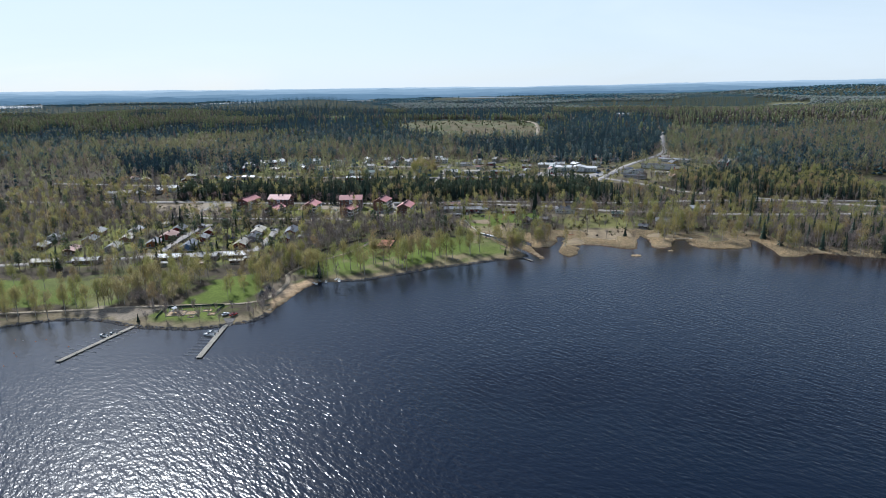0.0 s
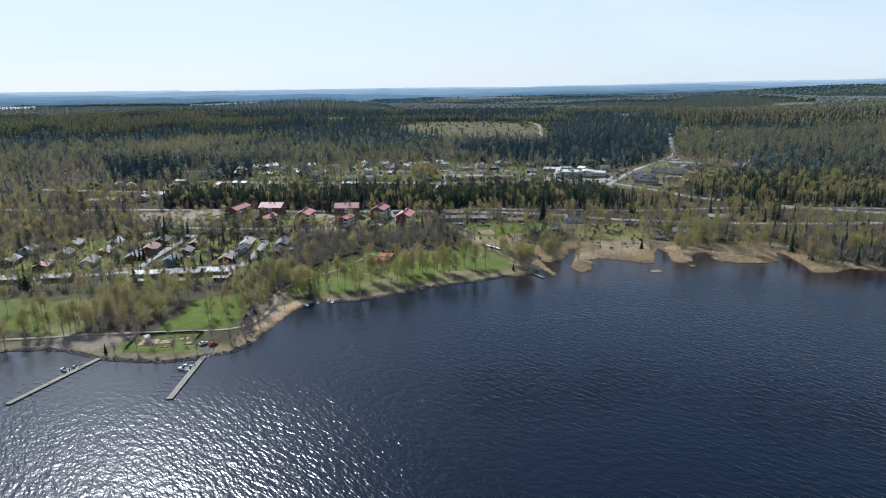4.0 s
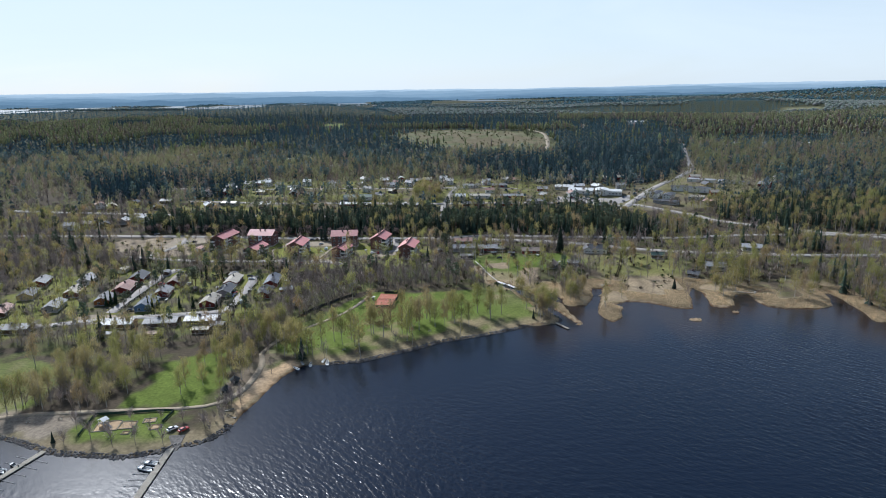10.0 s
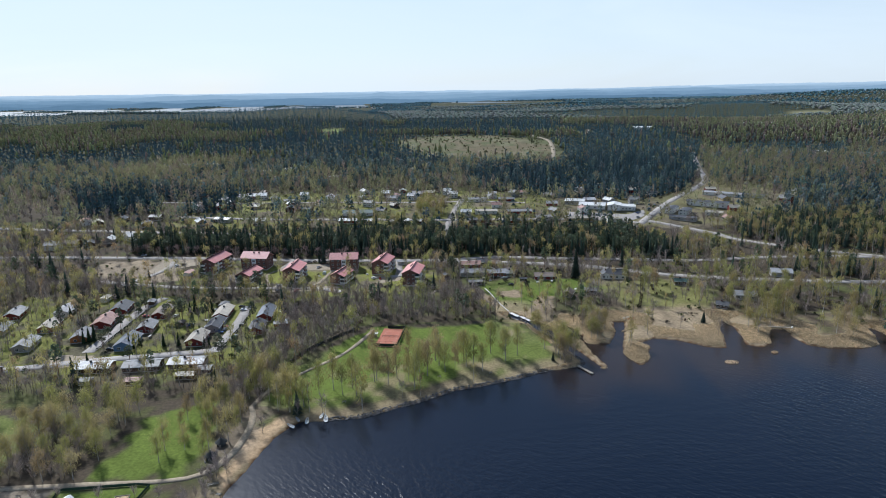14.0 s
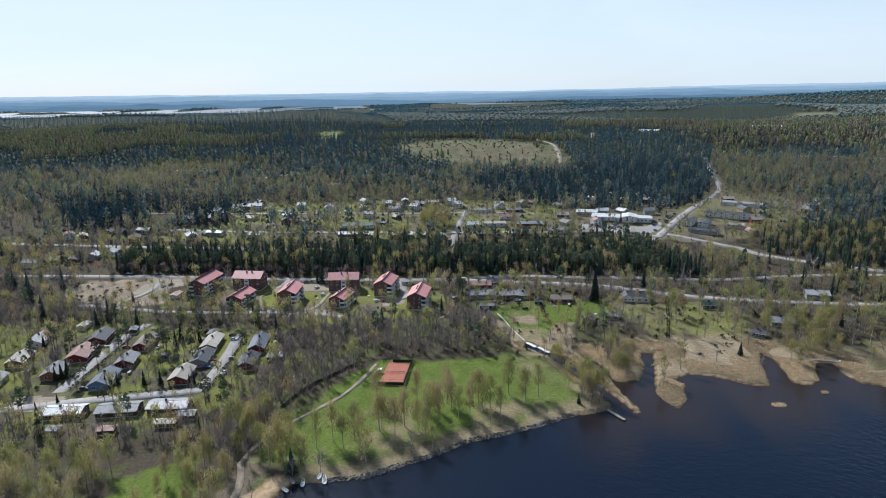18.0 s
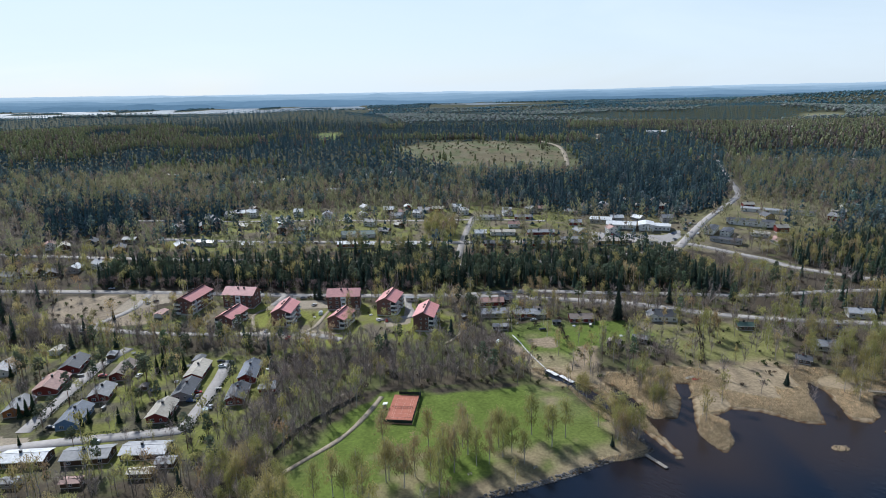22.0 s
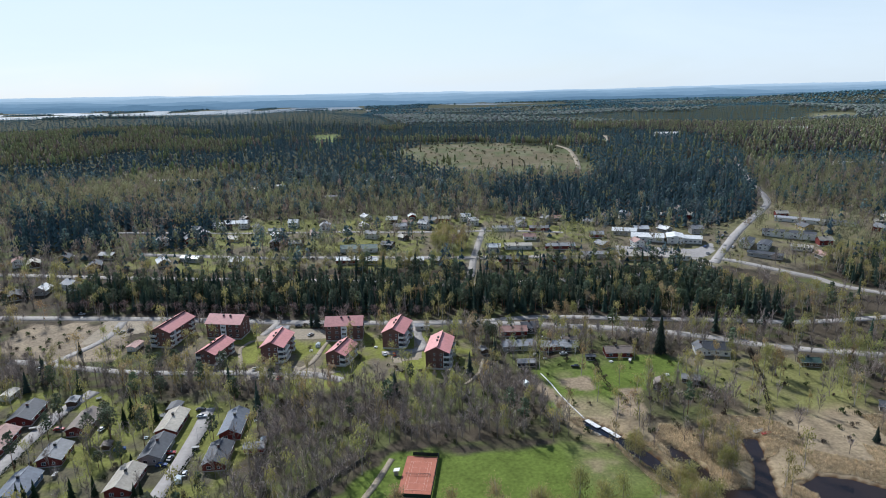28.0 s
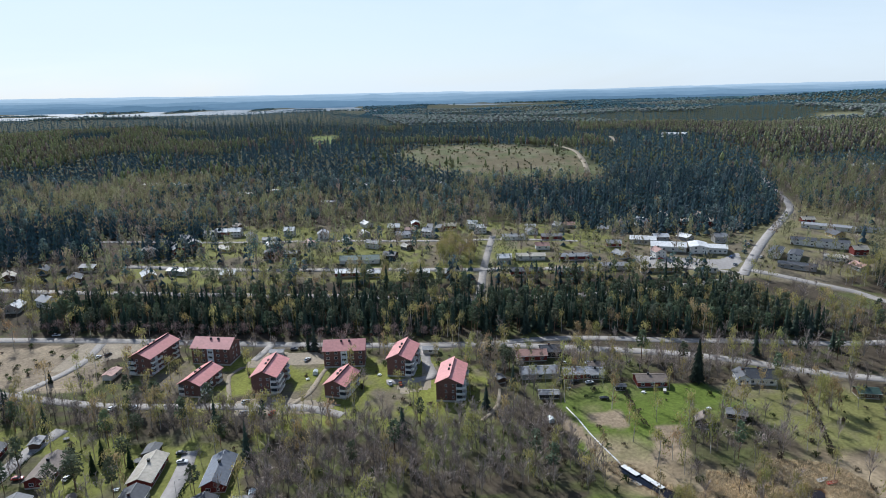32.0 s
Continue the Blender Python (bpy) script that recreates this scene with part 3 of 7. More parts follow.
def ribbon(name, width, mat, pts, lift=0.14):
    P = [Vector(p) for p in pts]
    line = []
    for a, b, c, e in zip([P[0]] + P[:-2], P[:-1], P[1:], P[2:] + [P[-1]]):
        n = max(2, int((c - b).length / 5))
        for s in range(n):
            t = s / n
            line.append(0.5 * ((2 * b) + (c - a) * t + (2 * a - 5 * b + 4 * c - e) * t * t + (3 * b - a - 3 * c + e) * t ** 3))
    line.append(P[-1])
    xy = np.array([(p.x, p.y) for p in line])
    t = np.gradient(xy, axis=0)
    t /= np.linalg.norm(t, axis=1)[:, None]
    side = np.stack([-t[:, 1], t[:, 0]], 1)
    offs = np.array([-0.5, -0.49, 0, 0.49, 0.5]) * width
    down = np.array([-0.3, 0, 0.02, 0, -0.3])
    rows = xy[:, None, :] + side[:, None, :] * offs[None, :, None]
    wob = (vnoise(rows[..., 0], rows[..., 1], 9, 4) - 0.5) * 0.5
    rows += side[:, None, :] * (wob * np.sign(offs)[None, :])[..., None]
    z = on_ground(rows[..., 0].ravel(), rows[..., 1].ravel()).reshape(rows.shape[:2])
    z = np.maximum(z, z.mean(1, keepdims=True) * 0.5 + z * 0.5) + lift + down[None, :]
    V = np.concatenate([rows, z[..., None]], 2).reshape(-1, 3)
    m, c = rows.shape[0], 5
    i, j = np.meshgrid(np.arange(c - 1), np.arange(m - 1))
    q = (j * c + i).ravel()
    ob = new(name, mesh_np(name, V, np.stack([q, q + 1, q + c + 1, q + c], 1), [mat], smooth=True))
    what = "pale worn asphalt road" if mat is M_ASPHALT else "pale gravel path worn into the grass"
    return tagged(ob, what, "road" if mat is M_ASPHALT else "path", kind="structure")


for order, (name, (width, mat, pts)) in enumerate(ROADS.items()):
    ribbon(name, width, mat, pts, 0.14 + 0.006 * order)
for order, (name, poly) in enumerate(YARDS.items()):
    xs, ys = np.array([p[0] for p in poly]), np.array([p[1] for p in poly])
    bx, by = np.meshgrid(np.arange(xs.min(), xs.max() + 1, 1.5), np.arange(ys.min(), ys.max() + 1, 1.5))
    z = on_ground(bx.ravel(), by.ravel()) + 0.12 - 0.008 * order
    keep = blur_in(bx.ravel(), by.ravel(), poly, 1.2) > 0.5
    w = bx.shape[1]
    i, j = np.meshgrid(np.arange(w - 1), np.arange(bx.shape[0] - 1))
    q = (j * w + i).ravel()
    f = np.stack([q, q + 1, q + w + 1, q + w], 1)
    f = f[keep[f].all(1)]
    used, inv = np.unique(f.ravel(), return_inverse=True)
    yard = new(name, mesh_np(name, np.stack([bx.ravel(), by.ravel(), z], 1)[used], inv.reshape(-1, 4), [M_GRAVEL if name != "shop_yard" else M_LANE]))
    tagged(yard, "pale gravel yard with parked cars" if "block" in name or "guest" in name else "pale trodden open yard", "yard", kind="structure")

# ---- distance: wooded ridges that pale towards the horizon, air haze given as emission ----
for order in range(8):
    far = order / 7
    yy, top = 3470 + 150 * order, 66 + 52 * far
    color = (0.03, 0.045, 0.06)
    # painted air haze: each farther ridge emits a paler blue
    haze_glow = (0.10 + 0.34 * far ** 1.2, 0.175 + 0.38 * far ** 1.1, 0.25 + 0.40 * far)
    xs = np.arange(-4100, 4101, 20.0)
    h = top + (vnoise(xs, xs * 0 + yy, 800, 40 + order) - 0.5) * (44 - 30 * far) + (vnoise(xs, xs * 0 + yy, 170, 50 + order) - 0.5) * (18 - 11 * far) + (vnoise(xs, xs * 0, 28, 60 + order) - 0.5) * 2.5
    if order == 4:
        h += 13 * np.exp(-((xs + 355) / 70) ** 2) + 6 * np.exp(-((xs + 80) / 90) ** 2)
    h = h + np.abs(xs) * 0.0045 * (yy / 4000)
    V = np.concatenate([np.stack([xs, xs * 0 + yy + 160, xs * 0 + 5], 1), np.stack([xs, xs * 0 + yy, h * 0.55], 1), np.stack([xs, xs * 0 + yy + 120, h], 1), np.stack([xs, xs * 0 + yy + 300, h * 0.5], 1)])
    m = len(xs)
    q = np.arange(m - 1)
    F = np.concatenate([np.stack([q + r * m, q + r * m + 1, q + (r + 1) * m + 1, q + (r + 1) * m], 1) for r in (1, 2)])
    mt = material("hazed_ridge", color, 1.0, vary=0.3, scale=0.02, spec=0.0)
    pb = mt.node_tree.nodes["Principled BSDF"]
    pb.inputs["Emission Color"].default_value, pb.inputs["Emission Strength"].default_value = (*haze_glow, 1), 1.0
    tagged(new("backdrop", mesh_np("backdrop", V, F, [mt], smooth=True)), "wooded ridges at the horizon with blue haze as emission", "hills", kind="structure")

# ---- trees ----
def shape(tris, slots, cols):
    """A tree's form: corners, faces, slots, and per corner a shade factor and 1 for bark. Crowns are painted lighter
    towards the top, as light falls.
    """
    V = np.array([p for t in tris for p in t], np.float32)
    F = np.arange(len(V), dtype=np.int32).reshape(-1, 3)
    return V, F, np.array(slots, np.int32), np.repeat(np.array(cols, np.float32), 3)


def rod_tris(p, q, r0, r1, sides=4):
    p, q = np.array(p, float), np.array(q, float)
    w = (q - p) / (np.linalg.norm(q - p) + 1e-9)
    u = np.cross(w, (0.3, 0.9, 0.2))
    u /= np.linalg.norm(u)
    v = np.cross(w, u)
    a = [p + r0 * (u * math.cos(2 * math.pi * s / sides) + v * math.sin(2 * math.pi * s / sides)) for s in range(sides)]
    b = [q + r1 * (u * math.cos(2 * math.pi * s / sides) + v * math.sin(2 * math.pi * s / sides)) for s in range(sides)]
    out = []
    for s in range(sides):
        e = (s + 1) % sides
        out += [(a[s], a[e], b[e]), (a[s], b[e], b[s])]
    return out


def leaf_tri(r, c, size):
    a = np.array([r.gauss(0, 1) for _ in range(3)])
    a /= np.linalg.norm(a) + 1e-9
    u = np.cross(a, (r.random(), r.random(), r.random()))
    u /= np.linalg.norm(u) + 1e-9
    v = np.cross(a, u)
    s = size * r.uniform(0.6, 1.3)
    return (c + u * s * 0.6, c - u * s * 0.5 + v * s * 0.35, c + v * s * -0.75 + u * s * 0.1)


def sliver(r, c, length, width, up=-1.0):
    """A fine hanging or rising spray of twigs."""
    a = r.uniform(0, 6.283)
    u = np.array([math.cos(a) * width, math.sin(a) * width, 0])
    lean = np.array([r.gauss(0, 0.25), r.gauss(0, 0.25), up]) * length * r.uniform(0.6, 1.3)
    return (c + u, c - u, c + lean)


def spray(r, c, length, width, way):
    """A fine bare twig that rises and spreads outwards."""
    a = r.uniform(0, 6.283)
    u = np.array([math.cos(a) * width, math.sin(a) * width, 0])
    out = np.array([way[0], way[1], 0]) * 2.2 + np.array([r.gauss(0, 0.42), r.gauss(0, 0.42), r.uniform(0.45, 1.0)])
    return (c + u, c - u, c + out * length)


def birch_form(seed, clumps, size, limbs, spread=0.2, trunk=True):
    """A birch one metre tall: pale trunk, rising limbs, and an airy crown of fine sprays massed round the limbs' ends."""
    r = random.Random(seed)
    T, S, C = [], [], []
    bend = np.array([r.uniform(-0.03, 0.03), r.uniform(-0.03, 0.03), 0])
    tips = []
    for i in range(max(9, limbs)):
        z0, a = r.uniform(0.22, 0.8), r.uniform(0, 6.283)
        reach = spread * r.uniform(0.45, 1.0) * (1.15 - 0.75 * max(0.0, z0 - 0.35))
        tip = np.array([math.cos(a) * reach, math.sin(a) * reach, min(0.93, z0 + r.uniform(0.08, 0.22))])
        tips.append((np.array([bend[0], bend[1], z0]), tip))
    tips.append((np.array([bend[0], bend[1], 0.7]), np.array([0, 0, 0.93])))
    tips.append((np.array([bend[0], bend[1], 0.6]), np.array([bend[1], bend[0], 0.84])))
    if trunk:
        t = rod_tris((0, 0, -0.03), (bend[0], bend[1], 0.5), 0.011, 0.008, 4) + rod_tris((bend[0], bend[1], 0.5), (0, 0, 0.96), 0.008, 0.002, 3)
        T += t
        S += [1] * len(t)
        C += [1.0] * len(t)
        for p, e in tips[:limbs]:
            t = rod_tris(p, e, 0.0045, 0.0015, 3)
            T += t
            S += [1] * len(t)
            C += [0.8] * len(t)
    for i in range(clumps):
        p, e = tips[i % len(tips)]
        f = r.uniform(0.35, 1.05)
        c = p + (e - p) * f + np.array([r.gauss(0, 0.30), r.gauss(0, 0.30), 0]) * spread
        c[2] += r.gauss(0.0, 0.055)
        c[2] = min(1.0, max(0.2, c[2]))
        T.append(sliver(r, c, size * 2.4, size * 0.30) if r.random() < 0.6 else leaf_tri(r, c, size))
        S.append(0)
        # painted shading: sprays lighten with height in the crown
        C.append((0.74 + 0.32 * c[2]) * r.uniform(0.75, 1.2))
    return shape(T, S, C)


def bare_form(seed, limbs, twigs, width=0.006, spread=0.2):
    """A leafless tree: trunk, rising limbs and a haze of fine upright twigs."""
    r = random.Random(seed)
    T, S, C = [], [], []
    t = rod_tris((0, 0, -0.03), (0.01, 0, 0.92), 0.012, 0.002, 3)
    T += t
    S += [1] * len(t)
    C += [0.85] * len(t)
    for i in range(limbs):
        z0, a = r.uniform(0.12, 0.6), r.uniform(0, 6.283)
        reach = spread * r.uniform(0.4, 1.0)
        p, e = np.array([0, 0, z0]), np.array([math.cos(a) * reach, math.sin(a) * reach, min(0.95, z0 + r.uniform(0.2, 0.4))])
        if i % 2 == 0:
            t = rod_tris(p, e, 0.005, 0.0015, 3)
            T += t
            S += [1] * len(t)
            C += [0.95] * len(t)
        for j in range(twigs):
            q = p + (e - p) * r.uniform(0.25, 1.0)
            T.append(spray(r, q, r.uniform(0.09, 0.19), width, e))
            S.append(1)
            C.append(r.uniform(0.8, 1.25))
    return shape(T, S, C)


def spruce_form(seed, layers, sides, spread=0.17, trunk=True):
    r = random.Random(seed)
    T, S, C = [], [], []
    if trunk:
        t = rod_tris((0, 0, -0.03), (0, 0, 0.9), 0.014, 0.003, 3)
        T += t
        S += [1] * len(t)
        C += [0.7] * len(t)
    for l in range(layers):
        f = l / max(1, layers - 1)
        top, low = 0.20 + 0.80 * f + 0.02, 0.06 + 0.80 * f
        rad = spread * (1.0 - 0.86 * f) * r.uniform(0.85, 1.1)
        turn = r.uniform(0, 6.283)
        apex = np.array([r.uniform(-0.01, 0.01), r.uniform(-0.01, 0.01), min(1.0, top)])
        ring = []
        for s in range(sides * 2):
            a = turn + math.pi * s / sides
            k = rad * (r.uniform(0.85, 1.2) if s % 2 == 0 else r.uniform(0.66, 0.82))
            ring.append(np.array([math.cos(a) * k, math.sin(a) * k, low - (0.025 if s % 2 == 0 else -0.02) + r.uniform(-0.02, 0.02)]))
        for s in range(sides * 2):
            T.append((ring[s], ring[(s + 1) % len(ring)], apex))
            S.append(0)
            # upper layers get a lighter tone, as if lit from above
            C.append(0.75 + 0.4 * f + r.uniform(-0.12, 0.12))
    return shape(T, S, C)


def crown_form(seed, sides, spread, sprays=0, size=0.05, core=1.0, levels=((0.14, 0.45), (0.38, 1.0), (0.66, 0.86), (0.88, 0.45))):
    """A far broadleaf: a slender uneven crown, rounded at the top, with loose sprays standing off it."""
    r = random.Random(seed)
    T, S, C = [], [], []
    rings = []
    for z, w in levels:
        turn = r.uniform(0, 6.283)
        rings.append([np.array([math.cos(turn + 6.283 * i / sides), math.sin(turn + 6.283 * i / sides), 0]) * spread * w * core * r.uniform(0.84, 1.14) + np.array([0, 0, z + r.uniform(-0.05, 0.05)]) for i in range(sides)])
    top = np.array([r.uniform(-0.03, 0.03), r.uniform(-0.03, 0.03), 1.0])
    for k, (low, high) in enumerate(zip(rings, rings[1:])):
        for i in range(sides):
            e = (i + 1) % sides
            T += [(low[i], low[e], high[i]), (low[e], high[e], high[i])]
            # shading in the tone: dark base, lighter ring by ring to the top
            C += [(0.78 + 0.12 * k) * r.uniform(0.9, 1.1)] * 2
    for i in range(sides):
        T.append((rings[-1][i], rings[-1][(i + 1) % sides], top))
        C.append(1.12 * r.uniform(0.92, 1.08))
    for i in range(sprays):
        z, a = r.uniform(0.15, 0.95), r.uniform(0, 6.283)
        w = spread * (0.35 + 0.85 * math.sin(math.pi * (0.12 + 0.82 * z))) * r.uniform(0.75, 1.15)
        c = np.array([math.cos(a) * w, math.sin(a) * w, z])
        T.append(sliver(r, c, size * 2.2, size * 0.4) if i % 2 else leaf_tri(r, c, size))
        C.append((0.8 + 0.3 * z) * r.uniform(0.8, 1.15))
    S = [0] * len(T)
    return shape(T, S, C)


def pine_form(seed, clumps, size, spread=0.16):
    r = random.Random(seed)
    T, S, C = [], [], []
    t = rod_tris((0, 0, -0.03), (0.01, 0.01, 0.92), 0.014, 0.004, 4)
    T += t
    S += [1] * len(t)
    C += [1.25] * len(t)
    for i in range(clumps):
        z = r.uniform(0.45, 1.0)
        w = spread * math.sqrt(r.random()) * (1.15 - abs(z - 0.68) * 2.0)
        a = r.uniform(0, 6.283)
        T.append(leaf_tri(r, np.array([math.cos(a) * w, math.sin(a) * w, z]), size))
        S.append(0)
        # low clumps toned down for shade, top clumps lifted
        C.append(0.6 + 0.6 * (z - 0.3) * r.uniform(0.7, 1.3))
    return shape(T, S, C)


BIRCH_HI = [birch_form(10 + s, 1350, 0.0185, 14, spread=sp) for s, sp in enumerate((0.17, 0.145, 0.195, 0.16))]
BIRCH_MID = [birch_form(20 + s, 205, 0.034, 6, spread=sp) for s, sp in enumerate((0.17, 0.145, 0.19))]
BIRCH_LOW = [crown_form(30 + s, 4, sp, levels=((0.16, 0.55), (0.48, 1.0), (0.82, 0.6))) for s, sp in enumerate((0.15, 0.18, 0.13, 0.16))]
BARE_HI = [bare_form(40 + s, 20, 18, 0.0045) for s in range(3)]
BARE_MID = [bare_form(45 + s, 14, 10, 0.0065) for s in range(3)]
SPRUCE_HI = [spruce_form(50 + s, 16, 9, sp) for s, sp in enumerate((0.17, 0.20, 0.15))]
SPRUCE_MID = [spruce_form(60 + s, 7, 5, sp) for s, sp in enumerate((0.19, 0.22, 0.16))]
SPRUCE_LOW = [spruce_form(70 + s, 3, 4, 0.19, trunk=False) for s in range(3)]
PINE_MID = [pine_form(80 + s, 130, 0.075) for s in range(3)]
BARE_LOW = [crown_form(35 + s, 4, 0.15, levels=((0.2, 0.7), (0.6, 1.0), (0.86, 0.5))) for s in range(2)]
LOW_HEAP = [crown_form(90 + s, 4, 0.6, levels=((0.2, 0.9), (0.7, 0.8))) for s in range(3)]

LEAF = np.array((0.365, 0.312, 0.128))
FRESH = np.array((0.32, 0.308, 0.110))
RUST = np.array((0.36, 0.272, 0.145))
NEEDLE = np.array((0.050, 0.072, 0.051))
PINE = np.array((0.112, 0.130, 0.080))
TWIG = np.array((0.31, 0.257, 0.225))
BIRCH_BARK = np.array((0.40, 0.37, 0.33))
BROWN_BARK = np.array((0.12, 0.09, 0.07))


def forest(name, forms, x, y, height, color, bark, label, needles=False, seed=0):
    """Many trees of one kind as one joined object."""
    if len(x) == 0:
        return None
    rs = np.random.RandomState(seed)
    z = on_ground(x, y)
    which = rs.randint(0, len(forms), len(x))
    VV, FF, SS, CC, base = [], [], [], [], 0
    for f, (V, F, S, C) in enumerate(forms):
        pick = np.nonzero(which == f)[0]
        if len(pick) == 0:
            continue
        a = rs.uniform(0, 6.283, len(pick))
        h = height[pick]
        w = h * rs.uniform(0.85, 1.2, len(pick))
        ca, sa = np.cos(a) * w, np.sin(a) * w
        px = V[None, :, 0] * ca[:, None] - V[None, :, 1] * sa[:, None] + x[pick][:, None]
        py = V[None, :, 0] * sa[:, None] + V[None, :, 1] * ca[:, None] + y[pick][:, None]
        pz = V[None, :, 2] * h[:, None] + z[pick][:, None]
        VV.append(np.stack([px, py, pz], 2).reshape(-1, 3))
        FF.append((F[None] + (np.arange(len(pick)) * len(V))[:, None, None]).reshape(-1, 3) + base)
        base += len(pick) * len(V)
        SS.append(np.tile(S, len(pick)))
        isbark = np.repeat(S, 3).astype(bool)
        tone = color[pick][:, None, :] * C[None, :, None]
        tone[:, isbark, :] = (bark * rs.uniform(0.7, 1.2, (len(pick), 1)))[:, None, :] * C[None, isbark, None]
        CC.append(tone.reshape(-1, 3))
    me = mesh_np(name, np.concatenate(VV), np.concatenate(FF), [M_NEEDLES if needles else M_FOLIAGE, M_BARK], np.concatenate(SS), np.concatenate(CC))
    return tagged(new(name, me), label, "trees", kind="stuff")


def scatter(x0, x1, y0, y1, step, seed):
    rs = np.random.RandomState(seed)
    bx, by = np.meshgrid(np.arange(x0, x1, step), np.arange(y0, y1, step))
    x = bx.ravel() + rs.uniform(-0.48, 0.48, bx.size) * step
    y = by.ravel() + rs.uniform(-0.48, 0.48, bx.size) * step
    keep = np.abs(x - 20) < 0.74 * (y + 470) + 40
    return x[keep], y[keep], rs.random_sample(int(keep.sum())), rs


FOOT = []          # ground taken by buildings: x, y, radius


def free(x, y, gap=1.5):
    ok = np.ones(len(x), bool)
    for fx, fy, fr in FOOT:
        ok &= np.hypot(x - fx, y - fy) > fr + gap
    return ok


def tones(rs, base, n, spread=0.2):
    return base[None, :] * rs.uniform(1 - spread, 1 + spread, (n, 1)) * rs.uniform(0.93, 1.07, (n, 3))

# ---- buildings ----
def window_mesh(w, h, frame_mat, glass_mat, bars=1):
    """A framed window in the wall plane y = 0, facing -y, in two meshes: frame and pane."""
    bm = bmesh.new()
    t, d = 0.09, 0.09
    add_box(bm, -w / 2, -d, -h / 2, w / 2, 0.02, -h / 2 + t)
    add_box(bm, -w / 2, -d, h / 2 - t, w / 2, 0.02, h / 2)
    add_box(bm, -w / 2, -d, -h / 2 + t, -w / 2 + t, 0.02, h / 2 - t)
    add_box(bm, w / 2 - t, -d, -h / 2 + t, w / 2, 0.02, h / 2 - t)
    for s in range(bars):
        x = -w / 2 + w * (s + 1) / (bars + 1)
        add_box(bm, x - 0.035, -d + 0.01, -h / 2 + t, x + 0.035, 0.02, h / 2 - t)
    fm = bpy.data.meshes.new("window_frame")
    bm.to_mesh(fm)
    bm.free()
    fm.materials.append(frame_mat)
    bm = box(-w / 2 + t, -0.035, -h / 2 + t, w / 2 - t, -0.005, h / 2 - t)
    pm = bpy.data.meshes.new("pane")
    bm.to_mesh(pm)
    bm.free()
    pm.materials.append(glass_mat)
    return fm, pm


WIN_BIG = window_mesh(1.7, 1.4, M_WHITE, M_DARKGLASS)
WIN_SMALL = window_mesh(1.0, 1.2, M_WHITE, M_DARKGLASS, 0)
WIN_WIDE = window_mesh(2.4, 1.3, M_WHITE, M_DARKGLASS, 2)


def add_window(kind, parent, x, y, z, face):
    """face: degrees by which the window turns from facing -y."""
    ob = share("window", kind[0], parent, pose(x, y, z, 0, 0, face))
    share("pane", kind[1], ob, Matrix())
    return ob


def gable_wall(W, L, he, rise, skew=0.0):
    return add_prism(bmesh.new(), [(-W / 2, -0.6), (W / 2, -0.6), (W / 2, he), (skew, he + rise), (-W / 2, he)], -L / 2, L / 2)


def roof_slab(x0, z0, x1, z1, L, thick=0.18):
    """One sloping roof plane from the eave (x0, z0) to the ridge (x1, z1), with standing seams."""
    bm = bmesh.new()
    add_prism(bm, [(x0, z0), (x1, z1), (x1, z1 + thick), (x0, z0 + thick)], -L / 2, L / 2)
    return bm


def balcony_mesh():
    bm = bmesh.new()
    add_box(bm, -0.1, -1.9, -0.12, 1.5, 1.9, 0.06)
    add_box(bm, 1.42, -1.9, 0.06, 1.5, 1.9, 1.05)
    add_box(bm, 0.0, -1.9, 0.06, 1.42, -1.82, 1.05)
    add_box(bm, 0.0, 1.82, 0.06, 1.42, 1.9, 1.05)
    me = bpy.data.meshes.new("balcony")
    bm.to_mesh(me)
    bm.free()
    me.materials.append(M_WHITE)
    return me


BALCONY = balcony_mesh()


